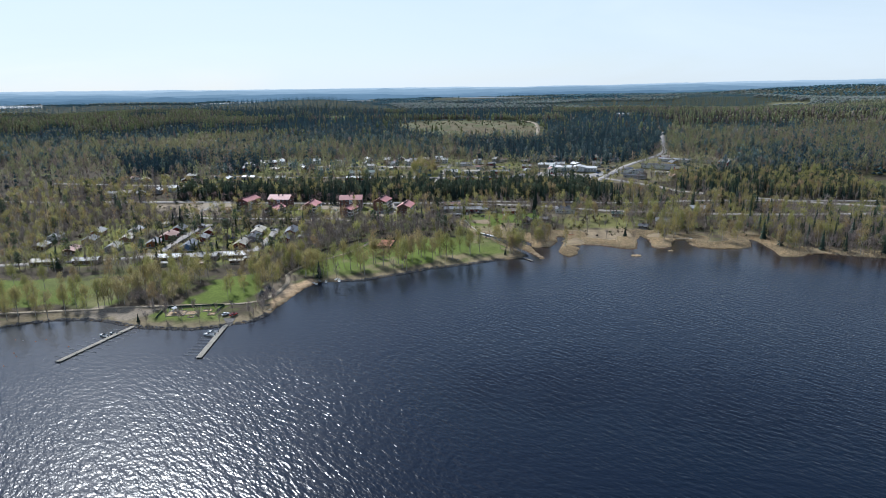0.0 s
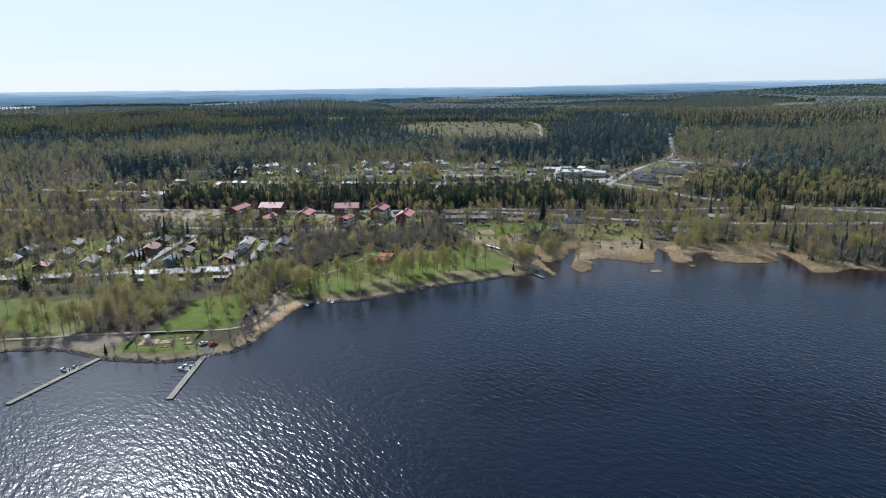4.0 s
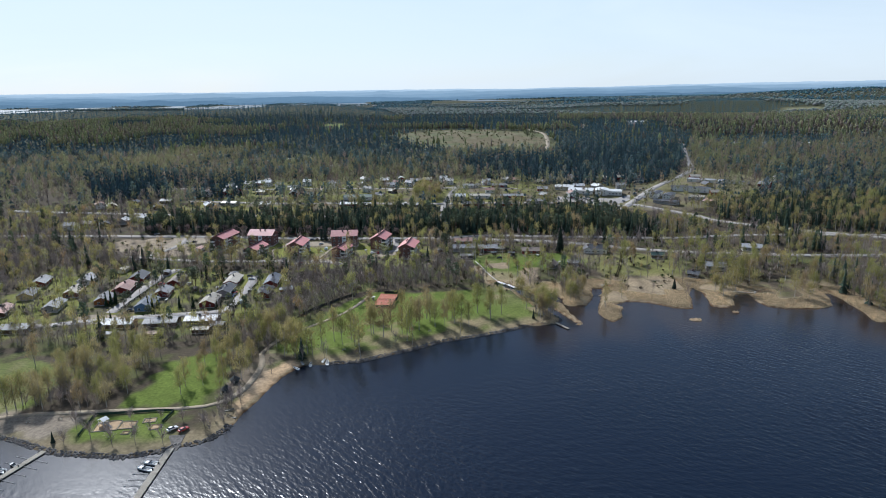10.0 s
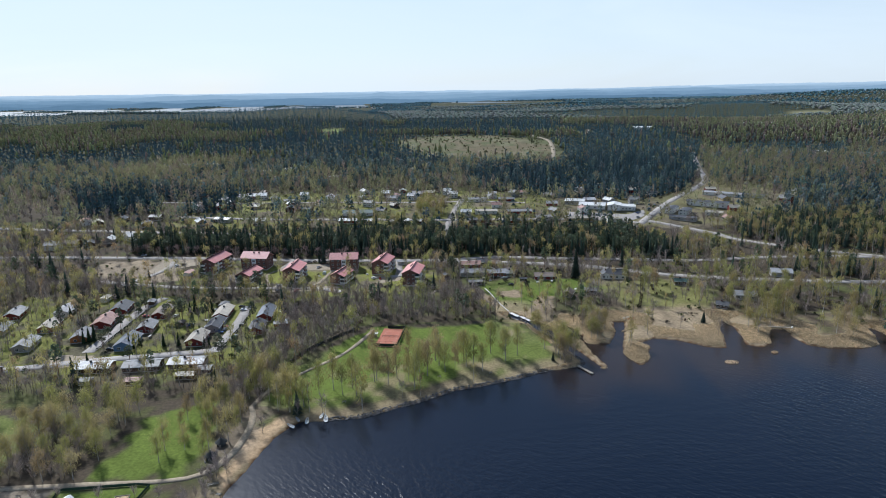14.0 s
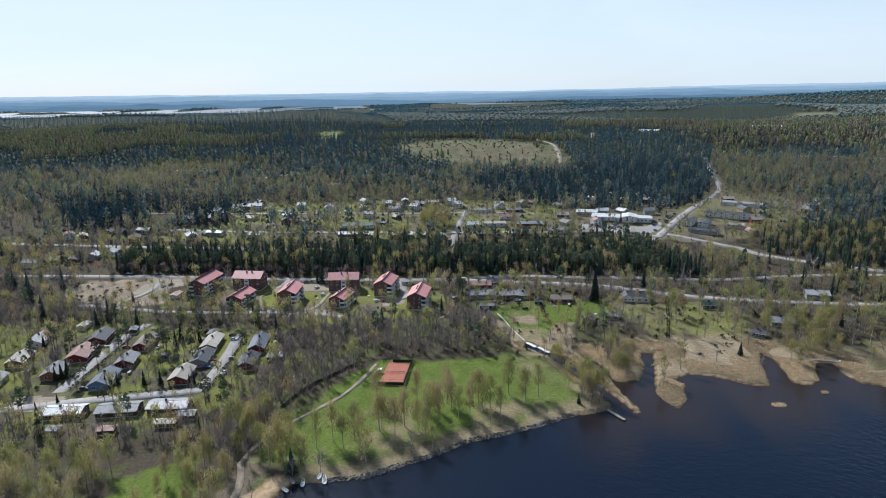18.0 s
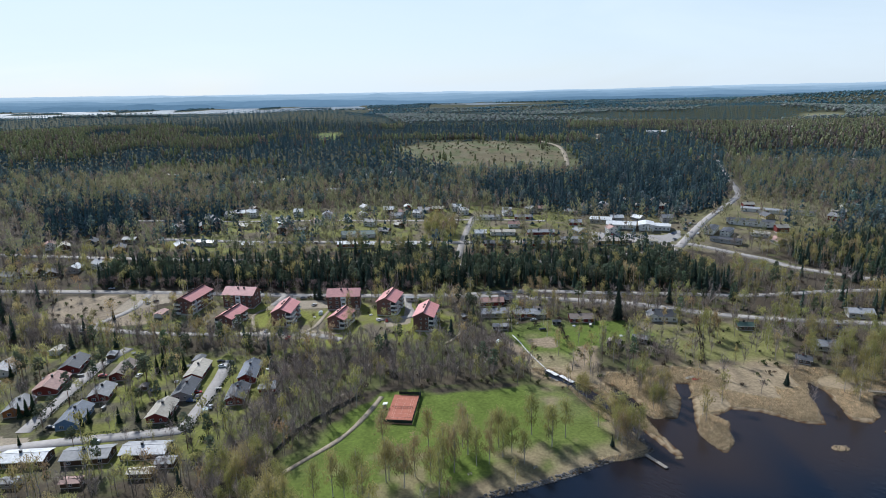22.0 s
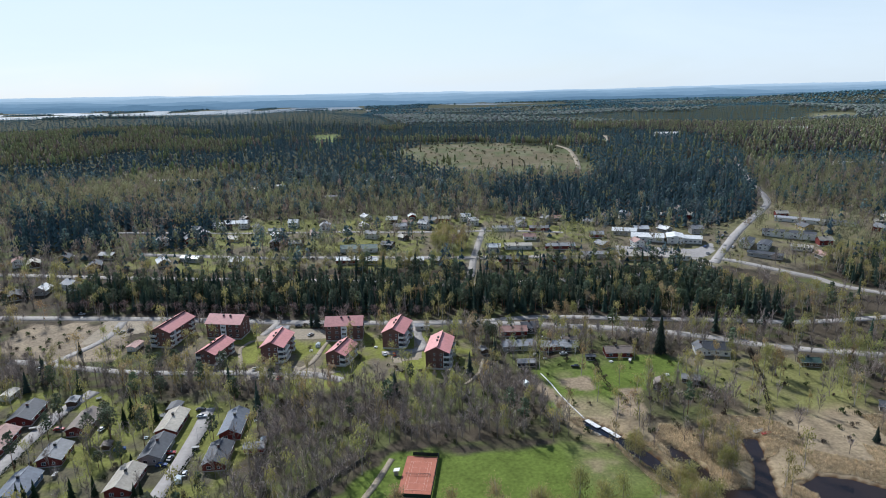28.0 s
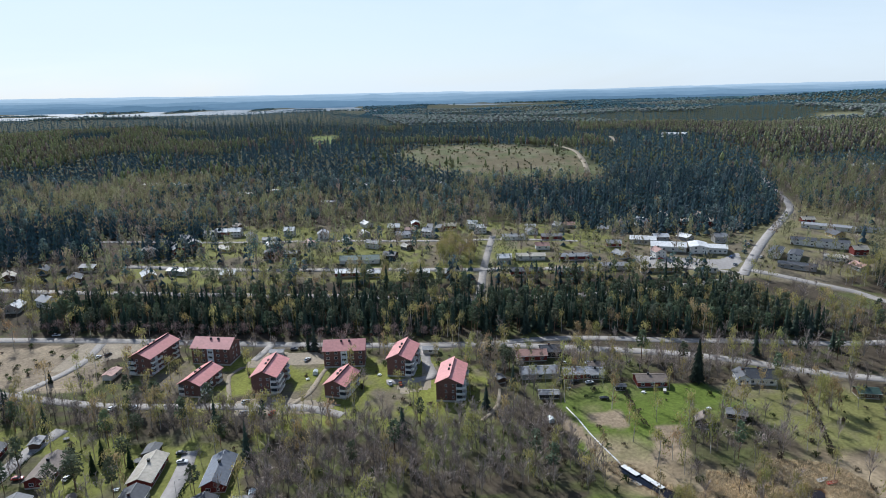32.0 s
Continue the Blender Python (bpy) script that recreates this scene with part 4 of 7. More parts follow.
def apartment(x, y, turn, W, L, storeys, label, corner="east"):
    FOOT.append((x, y, W * 0.5 + 1))
    for s in (-0.33, 0.33):
        FOOT.append((x - math.sin(radians(turn)) * L * s, y + math.cos(radians(turn)) * L * s, W * 0.55))
    base = new("apartment_building")
    base.matrix_basis = pose(x, y, gz(x, y) + 0.15, 0, 0, turn)
    tagged(base, label, "apartment building", "red-roofed brick blocks")
    he = 0.7 + 2.85 * storeys
    rise = W * 0.22
    part("wall", gable_wall(W, L, he, rise), M_BRICK, base, "dark red brick walls")
    part("plinth", box(-W / 2 - 0.06, -L / 2 - 0.06, -0.7, W / 2 + 0.06, L / 2 + 0.06, 0.55), M_CONCRETE, base, "pale concrete base")
    over = 0.75
    slope = rise / (W / 2)
    part("roof", roof_slab(-W / 2 - over, he - over * slope + 0.05, 0.35, he + rise + 0.85, L + 1.4), M_ROOF_RED, base, "red sheet metal roof slope")
    part("roof", roof_slab(W / 2 + over, he - over * slope + 0.02, -0.1, he + rise + 0.03, L + 1.4), M_ROOF_RED, base, "red sheet metal roof slope")
    for s in range(2):
        cy = -L * 0.12 + s * L * 0.2
        part("chimney", box(-1.4, cy - 0.5, he + rise - 1.0, -0.5, cy + 0.5, he + rise + 1.1, bevel=0.04), M_DARK, base, "dark sheet-clad chimney")
    for s in range(storeys):
        z = 0.7 + 2.85 * s + 1.55
        for wx in (-W * 0.12, W * 0.16):
            add_window(WIN_SMALL, base, wx, -L / 2, z, 0)
        for wx in (-W * 0.22, W * 0.12):
            add_window(WIN_BIG, base, wx, L / 2, z, 180)
        for k in range(5):
            wy = -L / 2 + L * (k + 0.5) / 5
            if k != 2:
                add_window(WIN_BIG, base, -W / 2, wy, z, -90)
            if k in (0, 2, 4):
                add_window(WIN_WIDE, base, W / 2, wy, z, 90)
        for wy in (-L / 2 + 2.2, -L / 2 + 6.9, L / 2 - 4.5):
            share("balcony", BALCONY, base, pose(W / 2, wy, 0.7 + 2.85 * s), "white balcony with solid parapet")
        share("balcony", BALCONY, base, pose(-W / 2 + 2.0, -L / 2, 0.7 + 2.85 * s, 0, 0, -90), "white balcony with solid parapet") if L > 24 else None
    part("balcony_wall", box(W / 2, -L / 2 + 4.2, 0.1, W / 2 + 1.45, -L / 2 + 4.4, he - 0.3), M_WHITE, base, "white dividing wall")
    # vertical step of the ridge, coloured dark to paint in its shadow line
    part("ridge_wall", box(0.05, -L / 2 - 0.1, he + rise - 0.3, 0.3, L / 2 + 0.1, he + rise + 0.8), M_DARK, base, "step face along the ridge, dark in place of its shade")
    if abs(turn) < 45:
        side = -1 if corner == "west" else 1
        x0, x1 = sorted((side * (W / 2 - 2.7), side * (W / 2 + 0.12)))
        for s in range(storeys):
            z = 0.7 + 2.85 * s
            # no real recess: a dark box on the gable stands for its shade
            loggia = part("loggia", box(x0, -L / 2 - 0.05, z + 0.95, x1, -L / 2 + 0.4, z + 2.5), M_DARKGLASS, base, "corner loggia, a dark box for its shaded recess")
            part("parapet", box(x0 - 0.05, -L / 2 - 0.5, z - 0.1, x1 + 0.05, -L / 2 + 0.05, z + 0.95, bevel=0.03), M_WHITE, loggia, "white loggia parapet")
            part("post", box(x0 - 0.05, -L / 2 - 0.3, z + 0.95, x0 + 0.12, -L / 2 - 0.12, z + 2.75), M_WHITE, loggia)
    bay = part("stairwell", box(-W / 2 - 0.35, -1.7, 0, -W / 2 + 0.3, 1.7, he - 0.15, bevel=0.03), paint("pale_blue_panel", (0.68, 0.72, 0.75)), base, "pale panelled stairwell bay")
    for s in range(storeys):
        add_window(WIN_WIDE, bay, -W / 2 - 0.35, 0, 0.7 + 2.85 * s + 0.6, -90)
    part("door", box(-W / 2 - 0.42, -0.6, 0.1, -W / 2 - 0.34, 0.6, 2.2, bevel=0.02), paint("door_blue", (0.09, 0.13, 0.2)), base, "dark front door")
    part("canopy", box(-W / 2 - 1.5, -1.2, 2.4, -W / 2 - 0.35, 1.2, 2.55), M_WHITE, base, "small white entrance canopy")
    return base


LBL = "three-storey red brick apartment block with red metal roof"
for x, y, turn, W, L, st in ((-150.5, 158.5, -11, 12, 26, 3), (-119.5, 162.5, 81, 12.5, 21, 3), (-117, 131, -13, 11, 20, 2), (-83, 131.5, -4, 12, 21, 3), (-49, 154.5, 91, 12, 21, 3),
                             (-47, 124, -16, 10.5, 17, 2), (-18, 145.5, -11, 12, 20.5, 3), (6, 119.5, -9, 12, 21.5, 3)):
    apartment(x, y, turn, W, L, st, LBL if st == 3 else "two-storey red brick apartment block with red metal roof among trees", "west" if x < -110 else "east")

ROOFS = {"grey": (0.22, 0.22, 0.22), "dark": (0.075, 0.078, 0.085), "pale": (0.40, 0.36, 0.29), "white": (0.62, 0.62, 0.60), "red": (0.36, 0.21, 0.17), "brown": (0.20, 0.16, 0.13),
         "blue": (0.145, 0.16, 0.185), "green": (0.05, 0.09, 0.075), "silver": (0.34, 0.34, 0.345)}
WALLS = {"red": (0.16, 0.030, 0.024), "brown": (0.09, 0.055, 0.035), "white": (0.62, 0.61, 0.57), "blue": (0.10, 0.17, 0.28), "yellow": (0.5, 0.38, 0.18), "grey": (0.30, 0.29, 0.27),
         "black": (0.03, 0.03, 0.032), "orange": (0.33, 0.13, 0.045), "brick": (0.22, 0.09, 0.06)}
ROOF_WORD = {"grey": "grey", "dark": "dark grey", "pale": "pale beige", "white": "bright pale", "red": "faded red", "brown": "brown", "blue": "blue-grey", "green": "dark green", "silver": "silvery"}


def house(x, y, turn, W, L, he, roof, wall, rise=0.2, chimney=True, windows=3, name="house", flat=False, label=""):
    FOOT.append((x, y, max(W, L) * 0.42))
    if L > W * 1.6:
        for s in (-0.32, 0.32):
            FOOT.append((x - math.sin(radians(turn)) * L * s, y + math.cos(radians(turn)) * L * s, W * 0.6))
    base = new(name)
    base.matrix_basis = pose(x, y, gz(x, y) + 0.1, 0, 0, turn)
    tagged(base, label or f"{'two-storey ' if he > 4 else 'low '}{wall} {name} with {ROOF_WORD[roof]} {'flat' if flat else 'pitched'} roof in its garden", name.replace("_", " "))
    wm = paint(wall + "_wall", WALLS[wall], 0.8, 0.15, 3.0)
    rm = paint(roof + "_roof", ROOFS[roof], 0.6 if roof != "silver" else 0.5, 0.22, 0.8, per_object=0.12)
    r = rise * W * (0.12 if flat else 1)
    part("wall", gable_wall(W, L, he, r), wm, base)
    part("plinth", box(-W / 2 - 0.05, -L / 2 - 0.05, -0.5, W / 2 + 0.05, L / 2 + 0.05, 0.3), M_CONCRETE, base)
    over = 0.6
    k = r / (W / 2)
    part("roof", roof_slab(-W / 2 - over, he - over * k + 0.02, 0.0, he + r + 0.02, L + 1.1), rm, base)
    part("roof", roof_slab(W / 2 + over, he - over * k + 0.02, 0.0, he + r + 0.02, L + 1.1), rm, base)
    part("ridge_cap", box(-0.22, -L / 2 - 0.57, he + r + 0.12, 0.22, L / 2 + 0.57, he + r + 0.24), rm, base)
    if chimney:
        ch = part("chimney", box(-0.45, L * 0.08 - 0.45, he + r - 0.7, 0.45, L * 0.08 + 0.45, he + r + 1.1, bevel=0.03), M_DARK if roof != "dark" else M_BRICK, base)
        part("chimney_cap", box(-0.55, L * 0.08 - 0.55, he + r + 1.1, 0.55, L * 0.08 + 0.55, he + r + 1.25), M_DARK, ch)
    rows = (1.55, 4.2) if he > 4 else (1.55,)
    for z in rows:
        for s in range(windows):
            wy = -L / 2 + L * (s + 0.5) / windows
            if y < 500:
                add_window(WIN_BIG, base, W / 2, wy, z, 90)
            add_window(WIN_BIG, base, -W / 2, wy, z, -90)
        if windows > 1:
            add_window(WIN_BIG, base, -W * 0.2, -L / 2, z, 0)
            add_window(WIN_SMALL, base, W * 0.22, -L / 2, z, 0)
    if windows > 1:
        part("door", box(W / 2 - 0.02, L * 0.05, 0.1, W / 2 + 0.06, L * 0.05 + 1.0, 2.15, bevel=0.02), paint("door_brown", (0.12, 0.07, 0.04)), base, "brown front door")
        part("gutter", box(-W / 2 - over - 0.1, -L / 2 - 0.5, he - over * k - 0.03, -W / 2 - over, L / 2 + 0.5, he - over * k + 0.12), M_WHITE, base, "white rain gutter")
        part("gutter", box(W / 2 + over, -L / 2 - 0.5, he - over * k - 0.03, W / 2 + over + 0.1, L / 2 + 0.5, he - over * k + 0.12), M_WHITE, base, "white rain gutter")
    return base


# detached houses between the park and the brick blocks
for h in ((-156, -17, 93, 9, 18, 2.9, "white", "brown", 0.14), (-131, -16, 95, 9.5, 18, 2.9, "grey", "brown", 0.14), (-108.5, -13.5, 91, 9.5, 18, 2.9, "silver", "brown", 0.14),
          (-115.3, 19, 3, 9, 16, 3.0, "pale", "red", 0.22), (-112, 40, 3, 8.5, 17, 3.0, "dark", "grey", 0.22), (-113.8, 61, 3, 8.5, 19, 3.0, "pale", "red", 0.2),
          (-85.5, 58, 4, 8.5, 20, 3.2, "blue", "red", 0.25), (-85, 34, 4, 8.5, 16, 3.0, "dark", "red", 0.22), (-184, 50, 8, 11, 18, 3.0, "red", "red", 0.2),
          (-185, 73, 8, 10, 17, 3.0, "dark", "red", 0.22), (-154, 64, 5, 8.5, 18, 3.0, "brown", "red", 0.22), (-154, 16, 6, 9.5, 18, 3.1, "blue", "blue", 0.24),
          (-186, 27, 12, 9, 14, 3.0, "grey", "orange", 0.22), (-153, 39, 8, 9, 13, 3.0, "grey", "red", 0.22), (-212, 16, 10, 9, 16, 3.0, "grey", "grey", 0.2),
          (-215, 44, 10, 9, 16, 3.0, "pale", "brick", 0.2), (-220, 70, 9, 9, 15, 3.0, "silver", "white", 0.2), (-240, 8, 12, 9, 16, 3.0, "red", "brown", 0.2), (-243, 40, 12, 9, 15, 3.0, "dark", "yellow", 0.2),
          (-250, 66, 12, 9, 16, 3.0, "grey", "red", 0.2), (-272, 22, 12, 9, 16, 3.0, "silver", "brown", 0.2), (-278, 52, 12, 9, 15, 3.0, "grey", "white", 0.2),          (-240, -24, 95, 9, 18, 2.9, "pale", "brown", 0.14), (-212, -22, 95, 9, 17, 2.9, "grey", "brown", 0.14)):
    house(*h)
# sheds and carports
for h in ((-104, -29, 92, 4, 9, 2.4, "pale", "brown"), (-128, -34, 94, 4, 7, 2.3, "red", "brown"), (-152, -33, 93, 4, 6, 2.3, "grey", "grey"), (-97, -22, 92, 5, 7, 2.4, "grey", "brown"), (-118, 75, 3, 5, 7, 2.4, "dark", "brown"),
          (-72, 40, 92, 4.5, 8, 2.4, "grey", "red"), (-170, 84, 10, 4, 6, 2.4, "grey", "brown"), (-135, 45, 5, 3, 4, 2.2, "brown", "brown"), (-205, 92, 0, 5, 8, 2.6, "pale", "white"),
          (-168, 146, -5, 5, 9, 2.5, "red", "white"), (-88, 166, 88, 4, 7, 2.5, "grey", "white"), (-4, 163, 88, 4.5, 8, 2.5, "grey", "white"), (51, 111, 88, 4.5, 9, 2.4, "grey", "black"), (30, 128, 20, 3.5, 5, 2.3, "dark", "brown"), (86, 116, 85, 3, 4.5, 2.2, "dark", "black")):
    house(*h, rise=0.14, chimney=False, windows=1, name="shed", label=f"small {h[7]} wooden shed with {ROOF_WORD[h[6]]} roof")
# houses and cabins by the gardens and the bays
for h in ((49.5, 152.5, 91, 8, 15, 3.2, "red", "red", 0.2), (60, 156, 91, 8, 10, 3.6, "dark", "black", 0.25), (50, 133, 92, 8.5, 18, 3.0, "silver", "grey", 0.2), (68.5, 131, 92, 8, 14, 3.0, "silver", "red", 0.2), (78, 130, 92, 7.5, 7, 2.8, "grey", "brown", 0.16),
          (80, 138, 90, 5, 8, 2.6, "brown", "brown", 0.2), (102, 121, 88, 8.5, 14, 3.0, "brown", "red", 0.18), (112.5, 84, -28, 6, 7.5, 2.7, "brown", "black", 0.3), (129, 89, 70, 5, 8, 2.6, "grey", "brown", 0.2), (155, 120, 78, 9, 13, 3.6, "dark", "white", 0.3),
          (147, 121, -10, 6, 9, 3.2, "dark", "white", 0.3), (206, 58, 60, 5, 7, 2.6, "dark", "brown", 0.25), (228, 74, 75, 9, 13, 3.0, "grey", "grey", 0.2), (246, 92, 70, 7, 10, 2.9, "dark", "brown", 0.24), (275, 118, 75, 9, 14, 3.2, "silver", "grey", 0.2), (196, 103, 80, 6, 9, 2.8, "green", "brown", 0.2)):
    house(*h)
# the village beyond the spruce belt
for h in ((-176, 401, 86, 8, 9, 5.3, "white", "white", 0.3), (-128, 398, 86, 8, 9, 5.3, "white", "white", 0.3), (-158, 384, 30, 8, 10, 5.0, "dark", "white", 0.35), (-141, 378, 88, 6, 12, 3.0, "grey", "white", 0.2), (-96, 384, 5, 9, 9, 5.0, "silver", "white", 0.28),
          (-60, 386, 20, 8, 10, 3.4, "silver", "grey", 0.3), (-74, 368, 20, 6, 8, 3.0, "silver", "white", 0.3), (-35, 404, 86, 9, 10, 4.6, "white", "brown", 0.25), (-20, 398, 80, 7, 9, 3.2, "red", "brown", 0.25), (-4, 385, 60, 8, 9, 5.2, "silver", "white", 0.3),
          (16, 404, 86, 9, 11, 4.6, "pale", "red", 0.2), (36, 407, 80, 8, 9, 5.0, "white", "white", 0.3), (42, 392, 86, 9, 11, 5.0, "white", "white", 0.25), (-57, 314, 91, 12, 30, 3.2, "green", "white", 0.16), (-34, 322, 70, 8, 10, 3.2, "dark", "brown", 0.25),
          (-62, 287, 91, 9, 20, 3.0, "white", "red", 0.16), (-44, 285, 88, 7, 9, 3.0, "white", "yellow", 0.2), (-13, 285, 91, 9, 18, 3.0, "white", "grey", 0.16), (6, 284, 60, 6, 8, 2.8, "grey", "brown", 0.22), (-22, 345, 40, 6, 8, 3.0, "pale", "brown", 0.3),
          (68, 365, 87, 8, 20, 3.0, "grey", "white", 0.16), (100, 362, 88, 8, 17, 3.0, "grey", "red", 0.16), (74, 312, 88, 9, 22, 3.0, "pale", "white", 0.14), (108, 309, 88, 9, 24, 3.0, "grey", "red", 0.14), (66, 283, 88, 9, 22, 3.0, "dark", "red", 0.14), (100, 280, 88, 9, 22, 3.0, "dark", "red", 0.14),
          (132, 288, 88, 9, 20, 3.0, "grey", "white", 0.14), (88, 400, 85, 6, 9, 2.8, "silver", "white", 0.2), (112, 392, 30, 8, 9, 4.8, "dark", "grey", 0.3), (-230, 345, 40, 9, 12, 4.6, "grey", "white", 0.3), (-215, 382, 80, 8, 10, 4.8, "grey", "grey", 0.3), (-198, 396, 70, 8, 9, 4.8, "silver", "white", 0.3),
          (-262, 312, 80, 8, 12, 3.2, "grey", "brown", 0.2), (-190, 300, 75, 8, 16, 3.0, "silver", "grey", 0.16), (-258, 248, 60, 9, 11, 4.8, "silver", "white", 0.25), (-262, 290, 20, 9, 13, 3.2, "dark", "brown", 0.22), (-112, 330, 85, 8, 11, 3.2, "dark", "brown", 0.2),
          (188, 398, 80, 8, 10, 5.0, "grey", "white", 0.28), (226, 398, 85, 8, 12, 4.6, "pale", "brown", 0.16), (246, 394, 85, 9, 11, 4.6, "pale", "red", 0.22), (172, 404, 80, 8, 10, 3.2, "grey", "yellow", 0.25)):
    house(*h)
# shops, school and terraces by the junction
for x, y, turn, W, L, he, roof, wall in ((186, 325, 72, 17, 26, 3.6, "white", "white"), (207, 318, -16, 13, 17, 5.0, "white", "white"), (221, 316, 72, 13, 14, 4.0, "white", "white"), (172, 344, 72, 14, 20, 3.8, "white", "grey"), (162, 281, 88, 10, 26, 3.2, "pale", "yellow"), (196, 278, 86, 9, 14, 3.2, "pale", "white"),
                                         (340, 366, 54, 9.5, 40, 3.4, "silver", "white"), (368, 352, 54, 9, 28, 3.0, "dark", "white"), (262, 305, -37, 8, 20, 4.4, "dark", "white"), (273, 298, -37, 8, 18, 4.2, "dark", "white"), (264, 279, 58, 8, 25, 3.2, "dark", "grey"), (305, 321, 60, 9.5, 40, 4.8, "dark", "white"), (300, 292, 58, 9, 15, 3.0, "pale", "white"),
                                         (-350, 640, 84, 10, 26, 3.4, "white", "grey"), (-312, 640, 84, 10, 20, 3.4, "white", "white"), (-215, 575, 84, 11, 22, 3.6, "white", "grey"), (-185, 590, 84, 11, 22, 3.6, "white", "grey"), (-160, 600, 84, 9, 14, 3.6, "silver", "grey"), (-86, 610, 84, 11, 26, 3.6, "white", "grey"),
                                         (-40, 625, 84, 10, 18, 3.6, "silver", "white"), (4, 612, 84, 10, 18, 3.6, "white", "white"), (-108, 520, 84, 10, 22, 3.4, "silver", "grey"), (560, 640, 84, 12, 34, 4.0, "white", "white"), (600, 622, 60, 12, 24, 4.0, "white", "white"), (500, 660, 84, 10, 22, 4.0, "silver", "white"),
                                         (494, 380, 80, 10, 24, 3.4, "dark", "brown"), (430, 372, 80, 10, 16, 3.4, "grey", "white"), (740, 1108, 84, 28, 72, 7.0, "white", "white"), (470, 1060, 84, 24, 44, 6.0, "white", "white"), (830, 1120, 80, 16, 30, 6.0, "red", "brick"), (640, 600, 70, 12, 30, 4.0, "silver", "grey")):
    house(x, y, turn, W, L, he, roof, wall, rise=0.1, chimney=False, windows=4, name="long_building", label=f"long {wall} building with low {ROOF_WORD[roof]} roof")

# more small houses along the village streets
rh = random.Random(31)
made = 0
for tries in range(900):
    if made >= 46:
        break
    poly = rh.choice((VILLAGE_MID, VILLAGE_MID, VILLAGE_EAST, [(-330, 210), (-330, 320), (-235, 330), (-215, 262)]))
    x, y = rh.uniform(min(q[0] for q in poly), max(q[0] for q in poly)), rh.uniform(min(q[1] for q in poly), max(q[1] for q in poly))
    if not inside([x], [y], poly)[0] or not free(np.array([x]), np.array([y]), 8)[0] or road_dist([x], [y])[0] < 7 or inside([x], [y], YARDS["shop_yard"])[0]:
        continue
    house(x, y, rh.choice((85, 88, 5, 30, 70)), rh.uniform(7, 9), rh.uniform(9, 14), rh.choice((3.0, 3.0, 3.2, 4.8)), rh.choice(("grey", "white", "silver", "dark", "white", "red", "brown", "pale")), rh.choice(("white", "white", "yellow", "brown", "grey", "red")), 0.26, windows=2)
    made += 1

# ---- woods ----
def wood_mask(x, y, gap=1.5):
    d = shore_dist(x, y)
    ok = (d > 2.5) & (road_dist(x, y) > 2.0) & free(x, y, gap) & (line_dist(x, y, ROADS["highway"][2]) > 9)
    ok &= (line_dist(x, y, ROADS["village_street"][2]) > 6) & (line_dist(x, y, ROADS["bypass_road"][2]) > 7)
    for poly in YARDS.values():
        ok &= ~inside(x, y, poly)
    return ok, d


